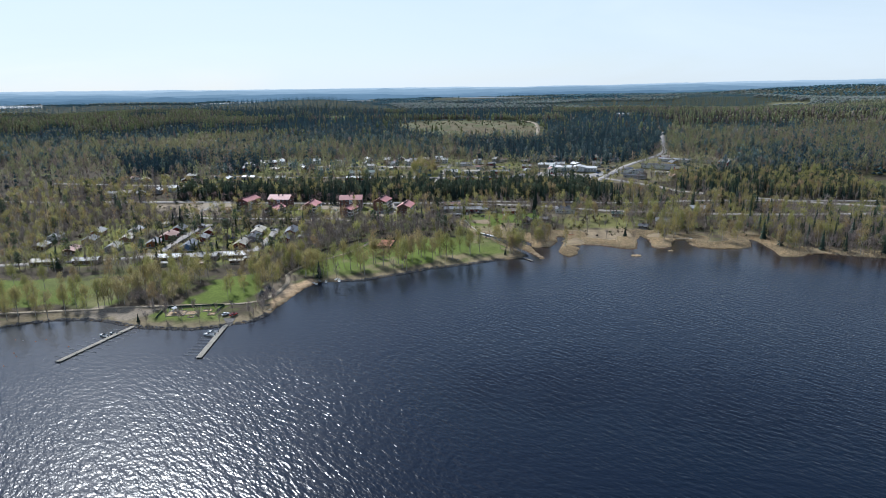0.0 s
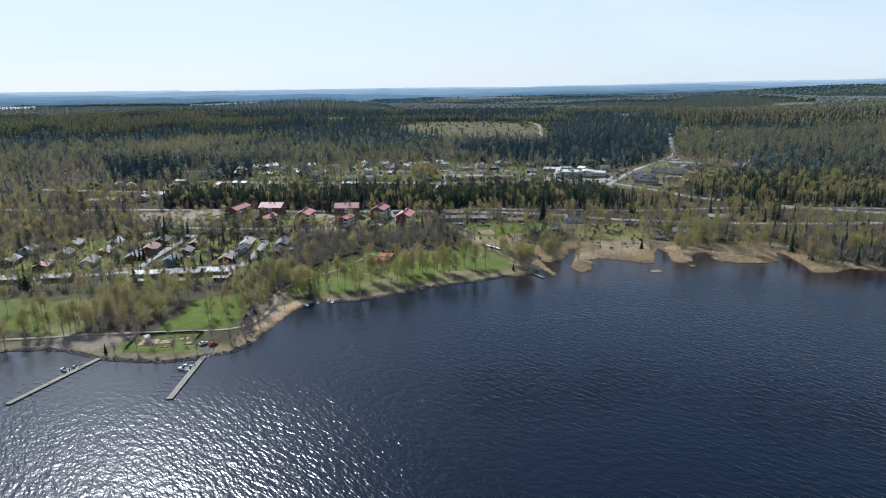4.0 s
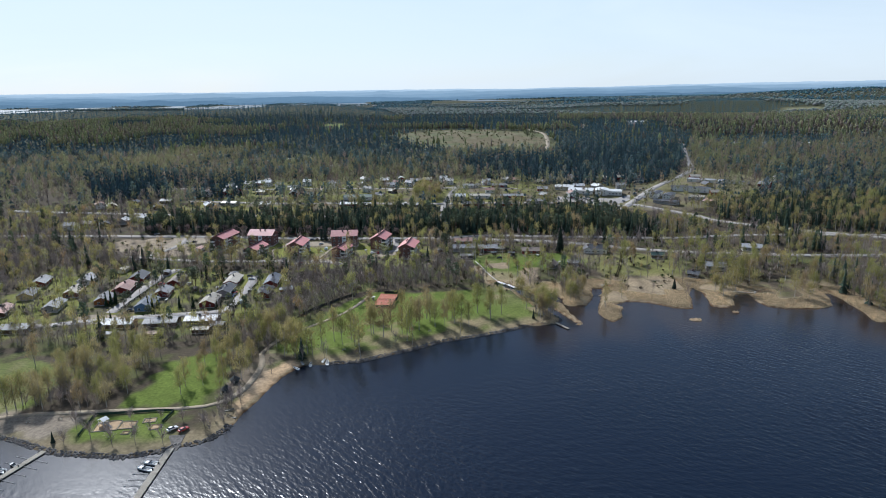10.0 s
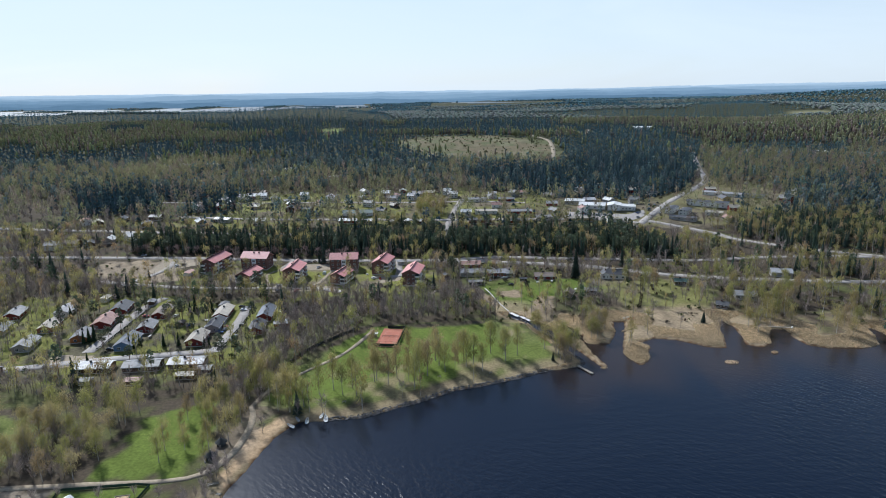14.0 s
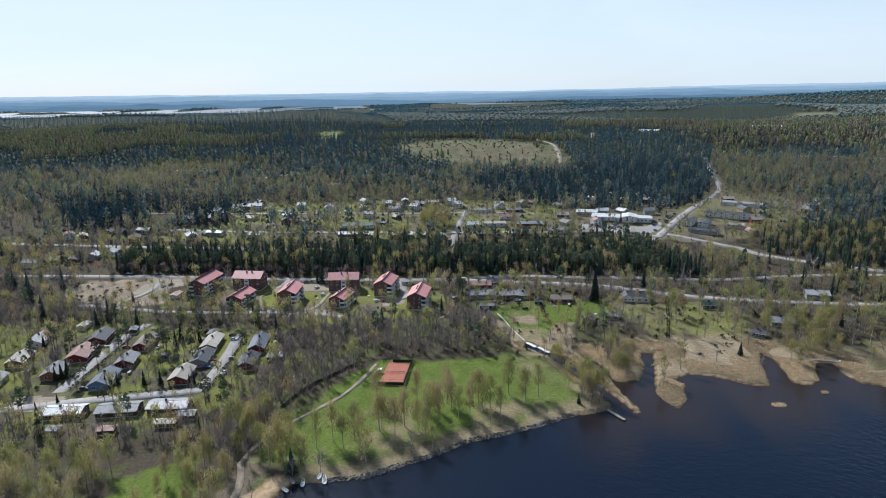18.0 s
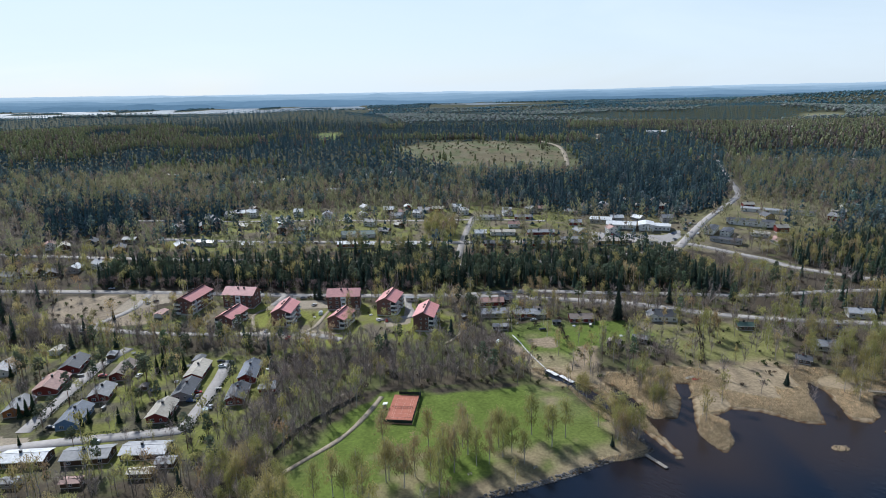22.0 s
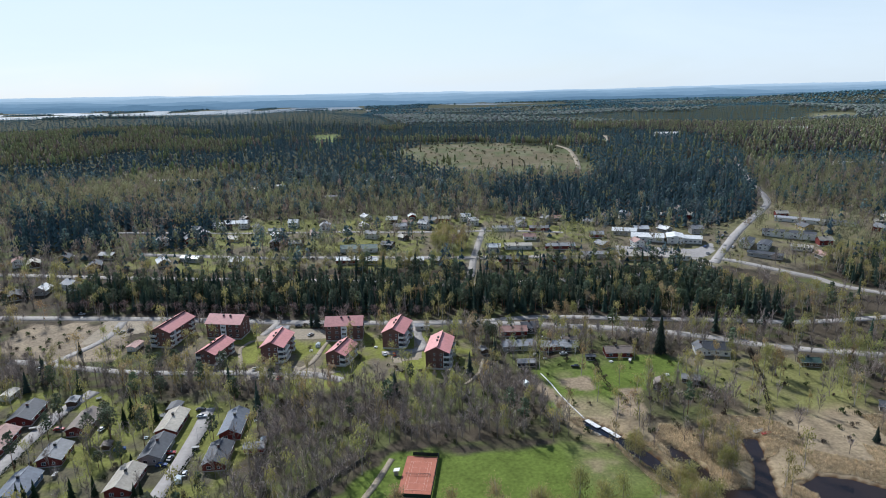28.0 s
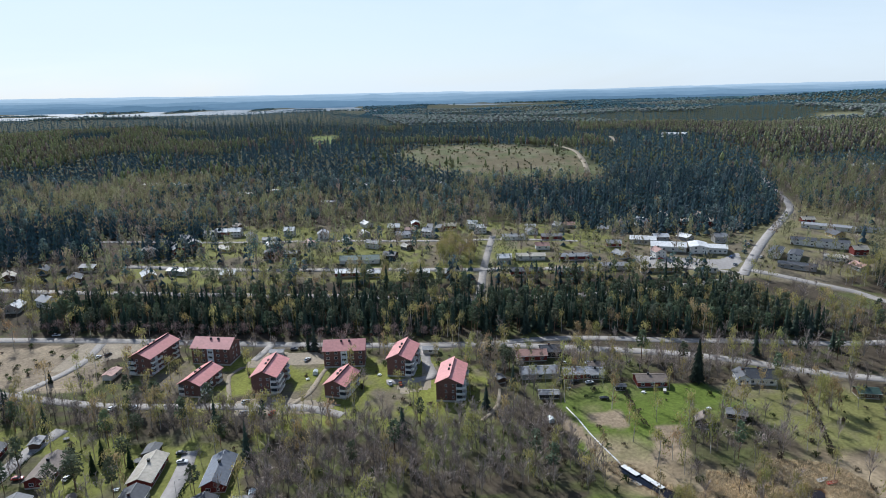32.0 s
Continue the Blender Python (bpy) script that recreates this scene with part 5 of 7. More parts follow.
def kinds(x, y, u):
    """Which tree grows at a place: 0 none, 1 birch, 2 bare, 3 spruce, 4 pine."""
    n1, n2 = vnoise(x, y, 45, 71), vnoise(x, y, 130, 72)
    k = np.zeros(len(x), int)
    dens = np.zeros(len(x))

    def put(mask, density, birch, bare, spruce, pine, clump=0.5):
        s = birch + bare + spruce + pine
        v = (u * 7.13) % 1.0
        pick = np.where(v < birch / s, 1, np.where(v < (birch + bare) / s, 2, np.where(v < (birch + bare + spruce) / s, 3, 4)))
        k[mask] = pick[mask]
        dens[mask] = (density * (1 - clump + 2 * clump * n1))[mask]

    every = np.ones(len(x), bool)
    put(every, 0.30, 2, 3, 0.1, 0.1)
    put(y > 60, 0.55, 1.0, 2.8, 0.12, 0.2)
    main = np.interp(x, [-420, -257, -121, 27, 108, 161, 240], [208, 196, 183, 171, 157, 140, 112])
    put((y > main + 7) & (y < 242), 0.99, 0.6, 0.2, 3.6, 2.4, 0.06)
    put((y >= 242) & (y < 262), 0.45, 1.8, 0.8, 0.5, 1.2, 0.3)
    put((y > main + 3) & (y < main + 11) & (x < 30), 0.04, 1, 2, 0, 0)
    put((y > main + 3) & (y < main + 11) & (x >= 30), 0.3, 0.6, 3, 0.1, 0.1)
    put((x > 70) & (x < 215) & (y > main + 6) & (y < main + 26), 0.6, 1.2, 3, 0.2, 0.2)
    put((x > 215) & (y > main) & (y < 250), 0.5, 2.6, 2.6, 0.5, 0.3)
    put((x > 300) & (y > 90), 0.9, 2.5, 1, 2.2, 0.4)
    put((x > 318) & (y > 150) & (y < 400), 0.92, 2.6, 1.2, 2.6, 0.6, 0.25)
    road_y = np.interp(x, [215, 240, 266, 289, 340, 460], [270, 254, 235, 212, 178, 120])
    put((x > 205) & (x < 460) & (y < road_y) & (y > road_y - 60), 0.16, 0.8, 3, 0.05, 0.0)
    put((y > 258) & (y < 280) & (x > -240) & (x < 215), 0.5, 1.6, 0.8, 1.2, 1.2)
    put((y > 278) & (y < 425) & (x > -330) & (x < 420), 0.30, 2.6, 1.6, 0.3, 0.4, 0.85)
    put((y > 300) & (y < 425) & (x > -330) & (x < -190), 0.40, 2.6, 1.6, 0.7, 0.4, 0.7)
    put((y > 255) & (y < 340) & (x > -330) & (x < -75), 0.5, 2.4, 1.4, 0.8, 1.2, 0.4)
    put((x > -330) & (x < -190) & (y > 330) & (y < 470), 0.97, 0.4, 0.2, 4, 0.5, 0.05)
    put((x < -240) & (y > 200) & (y < 400), 0.45, 1.8, 2.8, 0.4, 0.2)
    put(inside(x, y, [(300, 160), (330, 150), (520, 330), (520, 430), (430, 390), (330, 240)]), 0.95, 1.4, 0.6, 3.2, 0.8, 0.1)
    put((x < -215) & (y > -66) & (y < 10), 0.5, 1.6, 2.6, 0.15, 0.3)
    # bare alder wood round the court field
    put(inside(x, y, [(-72, -40), (-50, -20), (-30, 15), (-16, 38), (40, 44), (62, 62), (40, 100), (-50, 106), (-78, 84), (-70, 20), (-92, -28)]), 0.95, 0.5, 4.5, 0.03, 0.1, 0.15)
    put(inside(x, y, [(-56, 90), (-70, 106), (-165, 114), (-232, 126), (-300, 120), (-300, 90), (-160, 86), (-74, 76)]), 0.97, 1.3, 3, 0.3, 0.1, 0.05)
    put(inside(x, y, [(-240, -60), (-90, -48), (-80, -30), (-240, -38)]), 0.85, 1.4, 3, 0.15, 0.05)
    put(inside(x, y, VILLAGE_WEST), 0.30, 1.4, 2.6, 0.05, 0.7)
    put(inside(x, y, LAWN_BLOCKS), 0.11, 3.0, 1.4, 0.06, 0)
    put((x > 200) & (x < 420) & (y > 30) & (y < main - 4), 0.34, 1.9, 2.6, 0.12, 0.1)
    put((x > 285) & (y < 60), 0.95, 0.9, 4, 0.7, 0.1)
    put(inside(x, y, LAWN_GARDENS), 0.035, 1, 2, 0.2, 0)
    put(inside(x, y, LAWN_EAST), 0.13, 1.6, 2.4, 0.03, 0)
    put((x > 96) & (x < 285) & (y < 60) & (y < 0.4 * (x - 96) + 44), 0.10, 1.2, 1.6, 0.05, 0, 0.8)
    put(inside(x, y, [(100, 18), (106, 42), (128, 40), (124, 18), (112, 12)]), 0.8, 2.2, 1.6, 0.0, 0)
    # park and lawns carry single trees, set further on
    park = (y < -45) & (x < -52) | inside(x, y, LAWN_COURT)
    put(park, 0.0, 1, 1, 0, 0)
    put(inside(x, y, DRY_FIELD), 0.02, 1, 1, 0, 0)
    put(inside(x, y, CLEARING), 0.02, 2, 0, 0.5, 0)
    far = (y > 425) & ~inside(x, y, CLEARING)
    dark = 0.6 * vnoise(x * 0.55, y, 120, 72) + 0.28 * vnoise(x * 0.6, y, 50, 73) + 0.12 * vnoise(x, y, 20, 74)
    put(far & (dark < 0.47), 0.96, 5, 1.2, 0.35, 0.25, 0.05)
    put(far & (dark >= 0.47), 0.97, 0.3, 0.1, 5, 1.0, 0.03)
    wob = (vnoise(x, y, 90, 75) - 0.5) * 60
    put(far & (y < 640) & (x < 250), 0.92, 2.8, 2.6, 0.5, 1.1, 0.1)
    put(far & (y < 640) & (dark > 0.56) & (x < 250), 0.95, 1.0, 0.6, 2.0, 2.4, 0.1)
    put(far & (x > 330) & (y < 900), 0.9, 3.2, 2.6, 0.8, 0.6, 0.1)
    for stand in (BARE_BACK,):
        put(inside(x + wob, y + wob, stand), 0.95, 2.6, 3.0, 0.35, 0.2, 0.05)
    for stand in (BIRCH_HILL, BIRCH_STRIP, BIRCH_SLOPE):
        put(inside(x + wob, y + wob * 0.7, stand), 0.97, 6, 0.8, 0.25, 0.1, 0.0)
    for stand in (SPRUCE_CREST, SPRUCE_MIDDLE, SPRUCE_TONGUE, SPRUCE_EAST, SPRUCE_SCHOOL, SPRUCE_WEST, SPRUCE_BACK, SPRUCE_GARDEN):
        put(inside(x + wob * 0.4, y + wob * 0.4, stand), 0.98, 0.25, 0.05, 6, 0.6, 0.0)
    put((x > 160) & (x < 330) & (y > 268) & (y < 345), 0.28, 3.0, 1.0, 0.1, 0.3, 0.6)
    put(inside(x, y, CLEARING), 0.02, 2, 0, 0.5, 0)
    put(inside(x, y, HAY_FIELD) | inside(x, y, HILL_FIELD), 0.0, 1, 0, 0, 0)
    return np.where(u < dens, k, 0)


# leafy, needly: colour factors; the farther woods carry painted haze in them
def plant(tag, x, y, kind, rs, forms, tall, woodname, leafy=(1, 1, 1), needly=(1, 1, 1)):
    birch, bare, spruce, pine = forms
    m = kind == 1
    warm = vnoise(x[m], y[m], 30, 81)[:, None]
    col = tones(rs, LEAF, int(m.sum())) * (1 - warm) + tones(rs, FRESH, int(m.sum())) * warm
    col *= np.array(leafy)
    rusty = rs.random_sample(int(m.sum())) < 0.22
    col[rusty] = tones(rs, RUST * np.array(leafy), int(rusty.sum()))
    forest("birch_wood", birch, x[m], y[m], tall * rs.uniform(11, 18.5, int(m.sum())), col, BIRCH_BARK, f"spring birches with thin yellow-green leaves {woodname}", seed=tag)
    m = kind == 2
    forest("bare_wood", bare, x[m], y[m], tall * rs.uniform(8.5, 14.5, int(m.sum())), tones(rs, TWIG * (1.0 if tag < 200 else 0.7), int(m.sum())), TWIG, f"leafless grey-brown alders and willows {woodname}", seed=tag + 1)
    m = kind == 3
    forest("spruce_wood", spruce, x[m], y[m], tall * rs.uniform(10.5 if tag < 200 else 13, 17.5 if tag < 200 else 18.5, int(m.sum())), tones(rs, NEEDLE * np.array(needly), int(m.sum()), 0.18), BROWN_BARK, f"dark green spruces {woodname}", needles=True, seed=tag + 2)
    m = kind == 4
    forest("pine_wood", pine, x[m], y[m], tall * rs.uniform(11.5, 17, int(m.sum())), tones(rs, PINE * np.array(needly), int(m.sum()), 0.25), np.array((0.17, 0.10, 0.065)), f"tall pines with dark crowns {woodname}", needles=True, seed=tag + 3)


x, y, u, rs = scatter(-430, 480, -145, 265, 4.6, 101)
kind = kinds(x, y, u)
ok, d = wood_mask(x, y)
x, y, kind = x[ok & (kind > 0)], y[ok & (kind > 0)], kind[ok & (kind > 0)]
plant(100, x, y, kind, rs, (BIRCH_MID, BARE_MID, SPRUCE_MID, PINE_MID), 1.0, "round the houses and the shore", (1, 1, 1), (1.1, 1.15, 1.15))
x, y, u, rs = scatter(-800, 900, 265, 640, 5.9, 102)
kind = kinds(x, y, u)
ok, d = wood_mask(x, y)
x, y, kind = x[ok & (kind > 0)], y[ok & (kind > 0)], kind[ok & (kind > 0)]
SP_FAR = [spruce_form(75 + s, 4, 4, 0.17, trunk=False) for s in range(3)]
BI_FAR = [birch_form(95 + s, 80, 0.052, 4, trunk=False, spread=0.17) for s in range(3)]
BA_FAR = [bare_form(98 + s, 8, 5, 0.018, 0.16) for s in range(2)]
PI_FAR = [pine_form(85 + s, 60, 0.10, 0.15) for s in range(2)]
# bluish factors: a first touch of air haze put into the colours
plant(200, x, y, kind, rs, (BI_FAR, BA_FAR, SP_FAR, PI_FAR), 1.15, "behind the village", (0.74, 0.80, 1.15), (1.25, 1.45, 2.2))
x, y, u, rs = scatter(-1650, 1750, 640, 1520, 8.0, 103)
kind = kinds(x, y, u)
ok = free(x, y, 4) & (line_dist(x, y, ROADS["hill_track"][2]) > 7) & (line_dist(x, y, ROADS["far_track"][2]) > 7)
kind[(kind == 4)] = 3
x, y, kind = x[ok & (kind > 0)], y[ok & (kind > 0)], kind[ok & (kind > 0)]
# stronger haze in the colours: hill woods tinted paler and bluer
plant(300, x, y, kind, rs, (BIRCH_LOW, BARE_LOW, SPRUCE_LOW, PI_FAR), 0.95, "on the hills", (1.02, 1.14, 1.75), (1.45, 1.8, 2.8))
for y0, y1, step, tag in ((1520, 2100, 15, 104), (2100, 3480, 24, 105)):
    x, y, u, rs = scatter(-3300, 3300, y0, y1, step, tag)
    ok = np.ones(len(x), bool)
    for cx, cy, rx, ry, lz in FAR_LAKES:
        ok &= ~(far_lake_edge(x, y, cx, cy, rx, ry) < 1.08)
    ok &= ~((x < -250) & (y > 2080) & (y < 2800)) & ~((x > 0) & (x < 700) & (y > 2760) & (y < 3300)) & ~inside(x, y, HILL_FIELD)
    x, y = x[ok], y[ok]
    leafy = 0.65 * vnoise(x * 0.5, y, 170, 72) + 0.35 * vnoise(x * 0.6, y, 70, 73) < 0.42
    leafy = (leafy | inside(x, y, BARE_BACK)) & ~inside(x, y, SPRUCE_CREST) & ~inside(x, y, SPRUCE_WEST) & ~inside(x, y, SPRUCE_BACK)
    n = int(leafy.sum())
    # leaf and needle colours here are shifted far to blue as distance haze
    forest("far_birch_wood", LOW_HEAP, x[leafy], y[leafy], rs.uniform(0.8, 1.1, n) * (10 if step < 20 else 8.5), tones(rs, LEAF * np.array((0.80, 1.03, 2.2)), n, 0.10), BROWN_BARK, "distant birch woods on the hills, tinted with blue haze", seed=tag)
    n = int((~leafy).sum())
    forest("far_spruce_wood", SPRUCE_LOW if step < 20 else LOW_HEAP, x[~leafy], y[~leafy], rs.uniform(0.8, 1.3, n) * (14 if step < 20 else 8.5), tones(rs, NEEDLE * np.array((2.0, 2.7, 4.4)), n, 0.12), BROWN_BARK, "distant spruce woods on the hills, tinted with pale blue haze", needles=True, seed=tag + 1)

for order, (cx, cy, rx, ry) in enumerate(ISLANDS):
    rs = np.random.RandomState(700 + order)
    n = 170
    a, q = rs.uniform(0, 6.283, n), np.sqrt(rs.random_sample(n))
    # needle colour lifted and blued to paint in the haze over the lake
    forest("island_wood", LOW_HEAP, cx + np.cos(a) * q * rx, cy + np.sin(a) * q * ry, rs.uniform(3.5, 7, n), tones(rs, NEEDLE * np.array((2.2, 2.9, 4.6)), n, 0.14), BROWN_BARK, "wooded island and headland in the far lake, tinted with haze", needles=True, seed=720 + order)

# ---- single trees of the park, gardens and shore ----
def tree_meshes(form, leaf_color, bark, needles):
    """Two meshes of one tree form a metre high: trunk with limbs, and crown."""
    V, F, S, C = form
    out = []
    for slot, color, mat in ((1, bark, M_BARK), (0, leaf_color, M_NEEDLES if needles else M_FOLIAGE)):
        f = F[S == slot]
        if len(f) == 0:
            out.append(None)
            continue
        used, inv = np.unique(f.ravel(), return_inverse=True)
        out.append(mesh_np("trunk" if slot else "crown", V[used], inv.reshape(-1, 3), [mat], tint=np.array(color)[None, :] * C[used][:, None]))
    return out


def tone(c, f, g=1.0, h=1.0):
    return np.array(c) * f * np.array((1, g, h))


BIRCH_SETS = [tree_meshes(BIRCH_HI[s % 4], c, BIRCH_BARK, False) for s, c in enumerate((LEAF, FRESH, tone(LEAF, 1.1), RUST, tone(FRESH, 0.9), tone(LEAF, 0.9, 0.95), tone(RUST, 1.1, 1.1), tone(FRESH, 1.1)))]
BARE_SETS = [tree_meshes(BARE_HI[s], tone(TWIG, 1.0 + 0.1 * s), tone(TWIG, 1.0 + 0.1 * s), False) for s in range(3)]
SPRUCE_SETS = [tree_meshes(SPRUCE_HI[s], tone(NEEDLE, 0.6 + 0.12 * s), BROWN_BARK, True) for s in range(3)]
LIME_SETS = [tree_meshes(birch_form(430 + s, 620, 0.024, 12, spread=0.27), (0.22, 0.165, 0.155), tone(BROWN_BARK, 0.9), False) for s in range(3)]
THUJA_SETS = [tree_meshes(spruce_form(400 + s, 9, 6, 0.13), tone((0.028, 0.05, 0.022), 1.0), BROWN_BARK, True) for s in range(2)]
PINE_SETS = [tree_meshes(pine_form(410 + s, 420, 0.05, 0.2), tone(PINE, 1.0), np.array((0.17, 0.10, 0.065)), True) for s in range(2)]


def tree(name, sets, x, y, h, label, group, wide=1.0, rng=random.Random(5)):
    trunk, crown = rng.choice(sets)
    base = new(name)
    base.matrix_basis = pose(x, y, gz(x, y), 0, 0, rng.uniform(0, 360))
    tagged(base, label, "tree", group)
    size = Matrix.Diagonal((h * wide, h * wide, h, 1))
    if trunk:
        share("trunk", trunk, base, size)
    if crown:
        share("crown", crown, base, size)
    return base


def zone_points(poly, count, gap, seed, water_gap=2.0):
    """Scattered places inside a patch, at least gap metres apart."""
    r = random.Random(seed)
    xs, ys = [p[0] for p in poly], [p[1] for p in poly]
    out, tries = [], 0
    while len(out) < count and tries < 6000:
        tries += 1
        x, y = r.uniform(min(xs), max(xs)), r.uniform(min(ys), max(ys))
        if not inside([x], [y], poly)[0] or any(math.hypot(x - a, y - b) < gap for a, b in out):
            continue
        if shore_dist([x], [y])[0] < water_gap or road_dist([x], [y])[0] < 0.8 or not free(np.array([x]), np.array([y]), 1.0)[0]:
            continue
        out.append((x, y))
    return out


rt = random.Random(77)
FIELD = [(-11, -12), (3, -34), (13, -36), (18, -32), (8, -15), (27, -28), (32, -27), (59, -16), (-1, -41), (66, -9), (52, -6), (42, -19), (-7, -36), (22, -14), (34, -14), (-27, -45), (-18, -44), (-8, -37), (14, -28),
         (9, -38), (37, -15), (59, -8), (-38, -61), (-44, -58), (82, -1), (16, -20), (24, -20), (38, -22), (-22, -50), (46, -27), (-33, -50), (-15, -52), (12, -46)]
for x, y in FIELD:
    tree("birch_tree", BIRCH_SETS, x, y, rt.uniform(14.5, 20.5), "slender spring birch with thin yellow-green leaves on the court lawn", "birches of the court field", rt.uniform(0.95, 1.3), rt)
PARK_ZONES = (([(-158, -118), (-150, -60), (-112, -58), (-110, -116)], 36, 5.0, "birch"), ([(-88, -116), (-88, -60), (-62, -58), (-64, -112)], 17, 5.0, "birch"), ([(-76, -66), (-74, -20), (-58, -16), (-56, -62)], 26, 3.8, "grove"),
              ([(-58, -64), (-56, -34), (-42, -38), (-42, -66)], 9, 4.0, "birch"), ([(-240, -140), (-240, -112), (-150, -108), (-150, -132)], 26, 5.5, "birch"), ([(-68, -138), (-66, -106), (-57, -106), (-58, -134)], 14, 2.6, "bare"),
              ([(-118, -146), (-118, -122), (-76, -122), (-76, -144)], 12, 6.0, "bare"), ([(86, -16), (90, 10), (96, 0), (98, -14)], 11, 2.5, "birch"), ([(-150, -116), (-150, -84), (-118, -84), (-118, -116)], 46, 3.4, "bare"),
              ([(80, 30), (92, 10), (96, 12), (86, 38)], 9, 2.4, "birch"), ([(-240, -108), (-240, -68), (-160, -66), (-160, -108)], 10, 8.0, "birch"),
              ([(99, 24), (111, 41), (123, 25), (117, 9), (106, 12)], 9, 3.2, "shore"), ([(196, 53), (262, 74), (236, 30), (212, 12), (202, 10), (203, 40)], 22, 3.8, "shore"),
              ([(159, 112), (229, 106), (285, 102), (251, 52), (205, 62), (150, 70)], 26, 6.0, "shore"), ([(240, 8), (300, 70), (345, 60), (345, 0), (290, -12)], 26, 5.0, "shore"))
for order, (poly, count, gap, what) in enumerate(PARK_ZONES):
    for x, y in zone_points(poly, count, gap, 500 + order):
        if what == "shore" and rt.random() < 0.35:
            tree("alder_tree", BARE_SETS, x, y, rt.uniform(9, 15), "tall leafless grey alder on the reedy shore", "alders of the reedy shore", rt.uniform(0.8, 1.0), rt)
        elif what == "grove" and rt.random() < 0.68:
            tree("alder_tree", BARE_SETS, x, y, rt.uniform(10, 15), "slender leafless grey alder with bare trunk beside the park path", "alder grove", rt.uniform(0.7, 0.9), rt)
        elif what == "shore":
            tree("birch_tree", BIRCH_SETS, x, y, rt.uniform(12, 19), "tall pale-trunked birch with yellow-green leaves on the reedy shore", "birches of the reedy shore", rt.uniform(0.95, 1.3), rt)
        elif what in ("birch", "grove"):
            tree("birch_tree", BIRCH_SETS, x, y, rt.uniform(11.0, 18.5), "spring birch with thin yellow-green crown in the lakeside park", "park birches", rt.uniform(0.95, 1.3), rt)
        else:
            tree("alder_tree", BARE_SETS, x, y, rt.uniform(5, 10), "leafless grey-brown alder in the lakeside park", "park alders", rt.uniform(1.0, 1.4), rt)
tree("spruce_tree", SPRUCE_SETS, 125, 121, 23, "tall dark spruce standing alone by the gardens", "", 1.1, rt)
for x, y, h in ((-121, -141, 5.5), (84, -16, 6), (184, 34, 8), (-196, 140, 8), (262, 70, 10)):
    tree("spruce_tree", SPRUCE_SETS, x, y, h, "young dark green spruce near the shore", "young spruces", 1.1, rt)
for x, y, h in ((-142, 60, 13), (-166, 11, 11), (-129, 86, 12), (-137, 52, 15), (-146, 52, 12), (-126, 68, 12), (-196, 60, 12), (-168, 22, 9), (-205, 60, 14), (-131, 30, 8), (-143, -6, 9), (34, 146, 11), (36, 138, 12)):
    tree("pine_tree", PINE_SETS, x, y, h, "dark round-crowned pine in a garden", "garden pines", 1.3, rt)
for x, y, h in ((-151, 11, 8), (-148, 10, 9), (-146, 13, 8), (-179, 21, 10), (-177, 23, 11), (-181, 19, 9), (-123, 66, 10), (-109, 12, 6), (-107, 13, 6), (-132, 12, 9), (-124, 13, 9), (-119, 32, 6), (-167, -4, 5), (-135, 69, 12), (-136, 63, 10), (-213, 63, 9)):
    tree("thuja", THUJA_SETS, x, y, h, "dense dark columnar thuja beside a house", "garden thujas", 1.5, rt)
for x, y in ((78, 168), (84, 169), (88, 168)):
    tree("birch_tree", BIRCH_SETS, x, y, 14, "tall yellow-green birch beside the main road", "roadside birches", 1.0, rt)
for x, y in zone_points([(4, 299), (4, 346), (31, 348), (31, 300)], 24, 4.2, 540) + zone_points([(-60, 262), (-60, 278), (10, 280), (10, 264)], 12, 5.0, 541):
    tree("birch_tree", BIRCH_SETS, x, y, rt.uniform(13, 18), "tall yellow-green birch in the grove beside the village street", "village grove", rt.uniform(1.0, 1.3), rt)
for s in range(30):
    x = -240 + s * 8.6 + rt.uniform(-1.5, 1.5)
    y = float(np.interp(x, [-257, -188, -121, -55, 27], [196, 190, 183, 176, 171])) + 7.5
    tree("lime_tree", LIME_SETS, x, y, rt.uniform(8.0, 10.5), "leafless purple-brown roadside tree with round crown", "roadside avenue", rt.uniform(1.2, 1.5), rt)

# ---- court ----
court = new("tennis_court")
court.matrix_basis = pose(-4.2, 19.4, gz(-4, 19) + 0.12, 0, 0, -7.2)
tagged(court, "red clay tennis court with white lines and net", "tennis court")
part("playing_surface", box(-6.2, -13, -0.4, 6.2, 13, 0.06, bevel=0.02), M_CLAY, court, "reddish clay surface")
for x0, y0, x1, y1 in ((-4.1, -9.0, -4.03, 9.0), (4.03, -9.0, 4.1, 9.0), (-4.1, -9.05, 4.1, -8.97), (-4.1, 8.97, 4.1, 9.05), (-3.1, -9, -3.03, 9), (3.03, -9, 3.1, 9), (-3.1, -4.9, 3.1, -4.83), (-3.1, 4.83, 3.1, 4.9), (-0.04, -4.9, 0.04, 4.9)):
    part("line", box(x0, y0, 0.06, x1, y1, 0.068), paint("dusty_line", (0.6, 0.38, 0.3)), court)
bm = bmesh.new()
for s in range(30):
    add_box(bm, -4.6 + s * 0.31, -0.015, 0.1, -4.57 + s * 0.31, 0.015, 1.0)
add_box(bm, -4.7, -0.03, 0.95, 4.7, 0.03, 1.05)
for z in (0.3, 0.5, 0.7):
    add_box(bm, -4.7, -0.01, z, 4.7, 0.01, z + 0.03)
net = part("net", bm, M_DARK, court, "dark net with top band")
for x in (-4.75, 4.75):
    part("net_post", add_rod(bmesh.new(), (x, 0, 0), (x, 0, 1.15), 0.05), M_DARK, net)
fence = new("court_fence")
fence.matrix_basis = court.matrix_basis.copy()
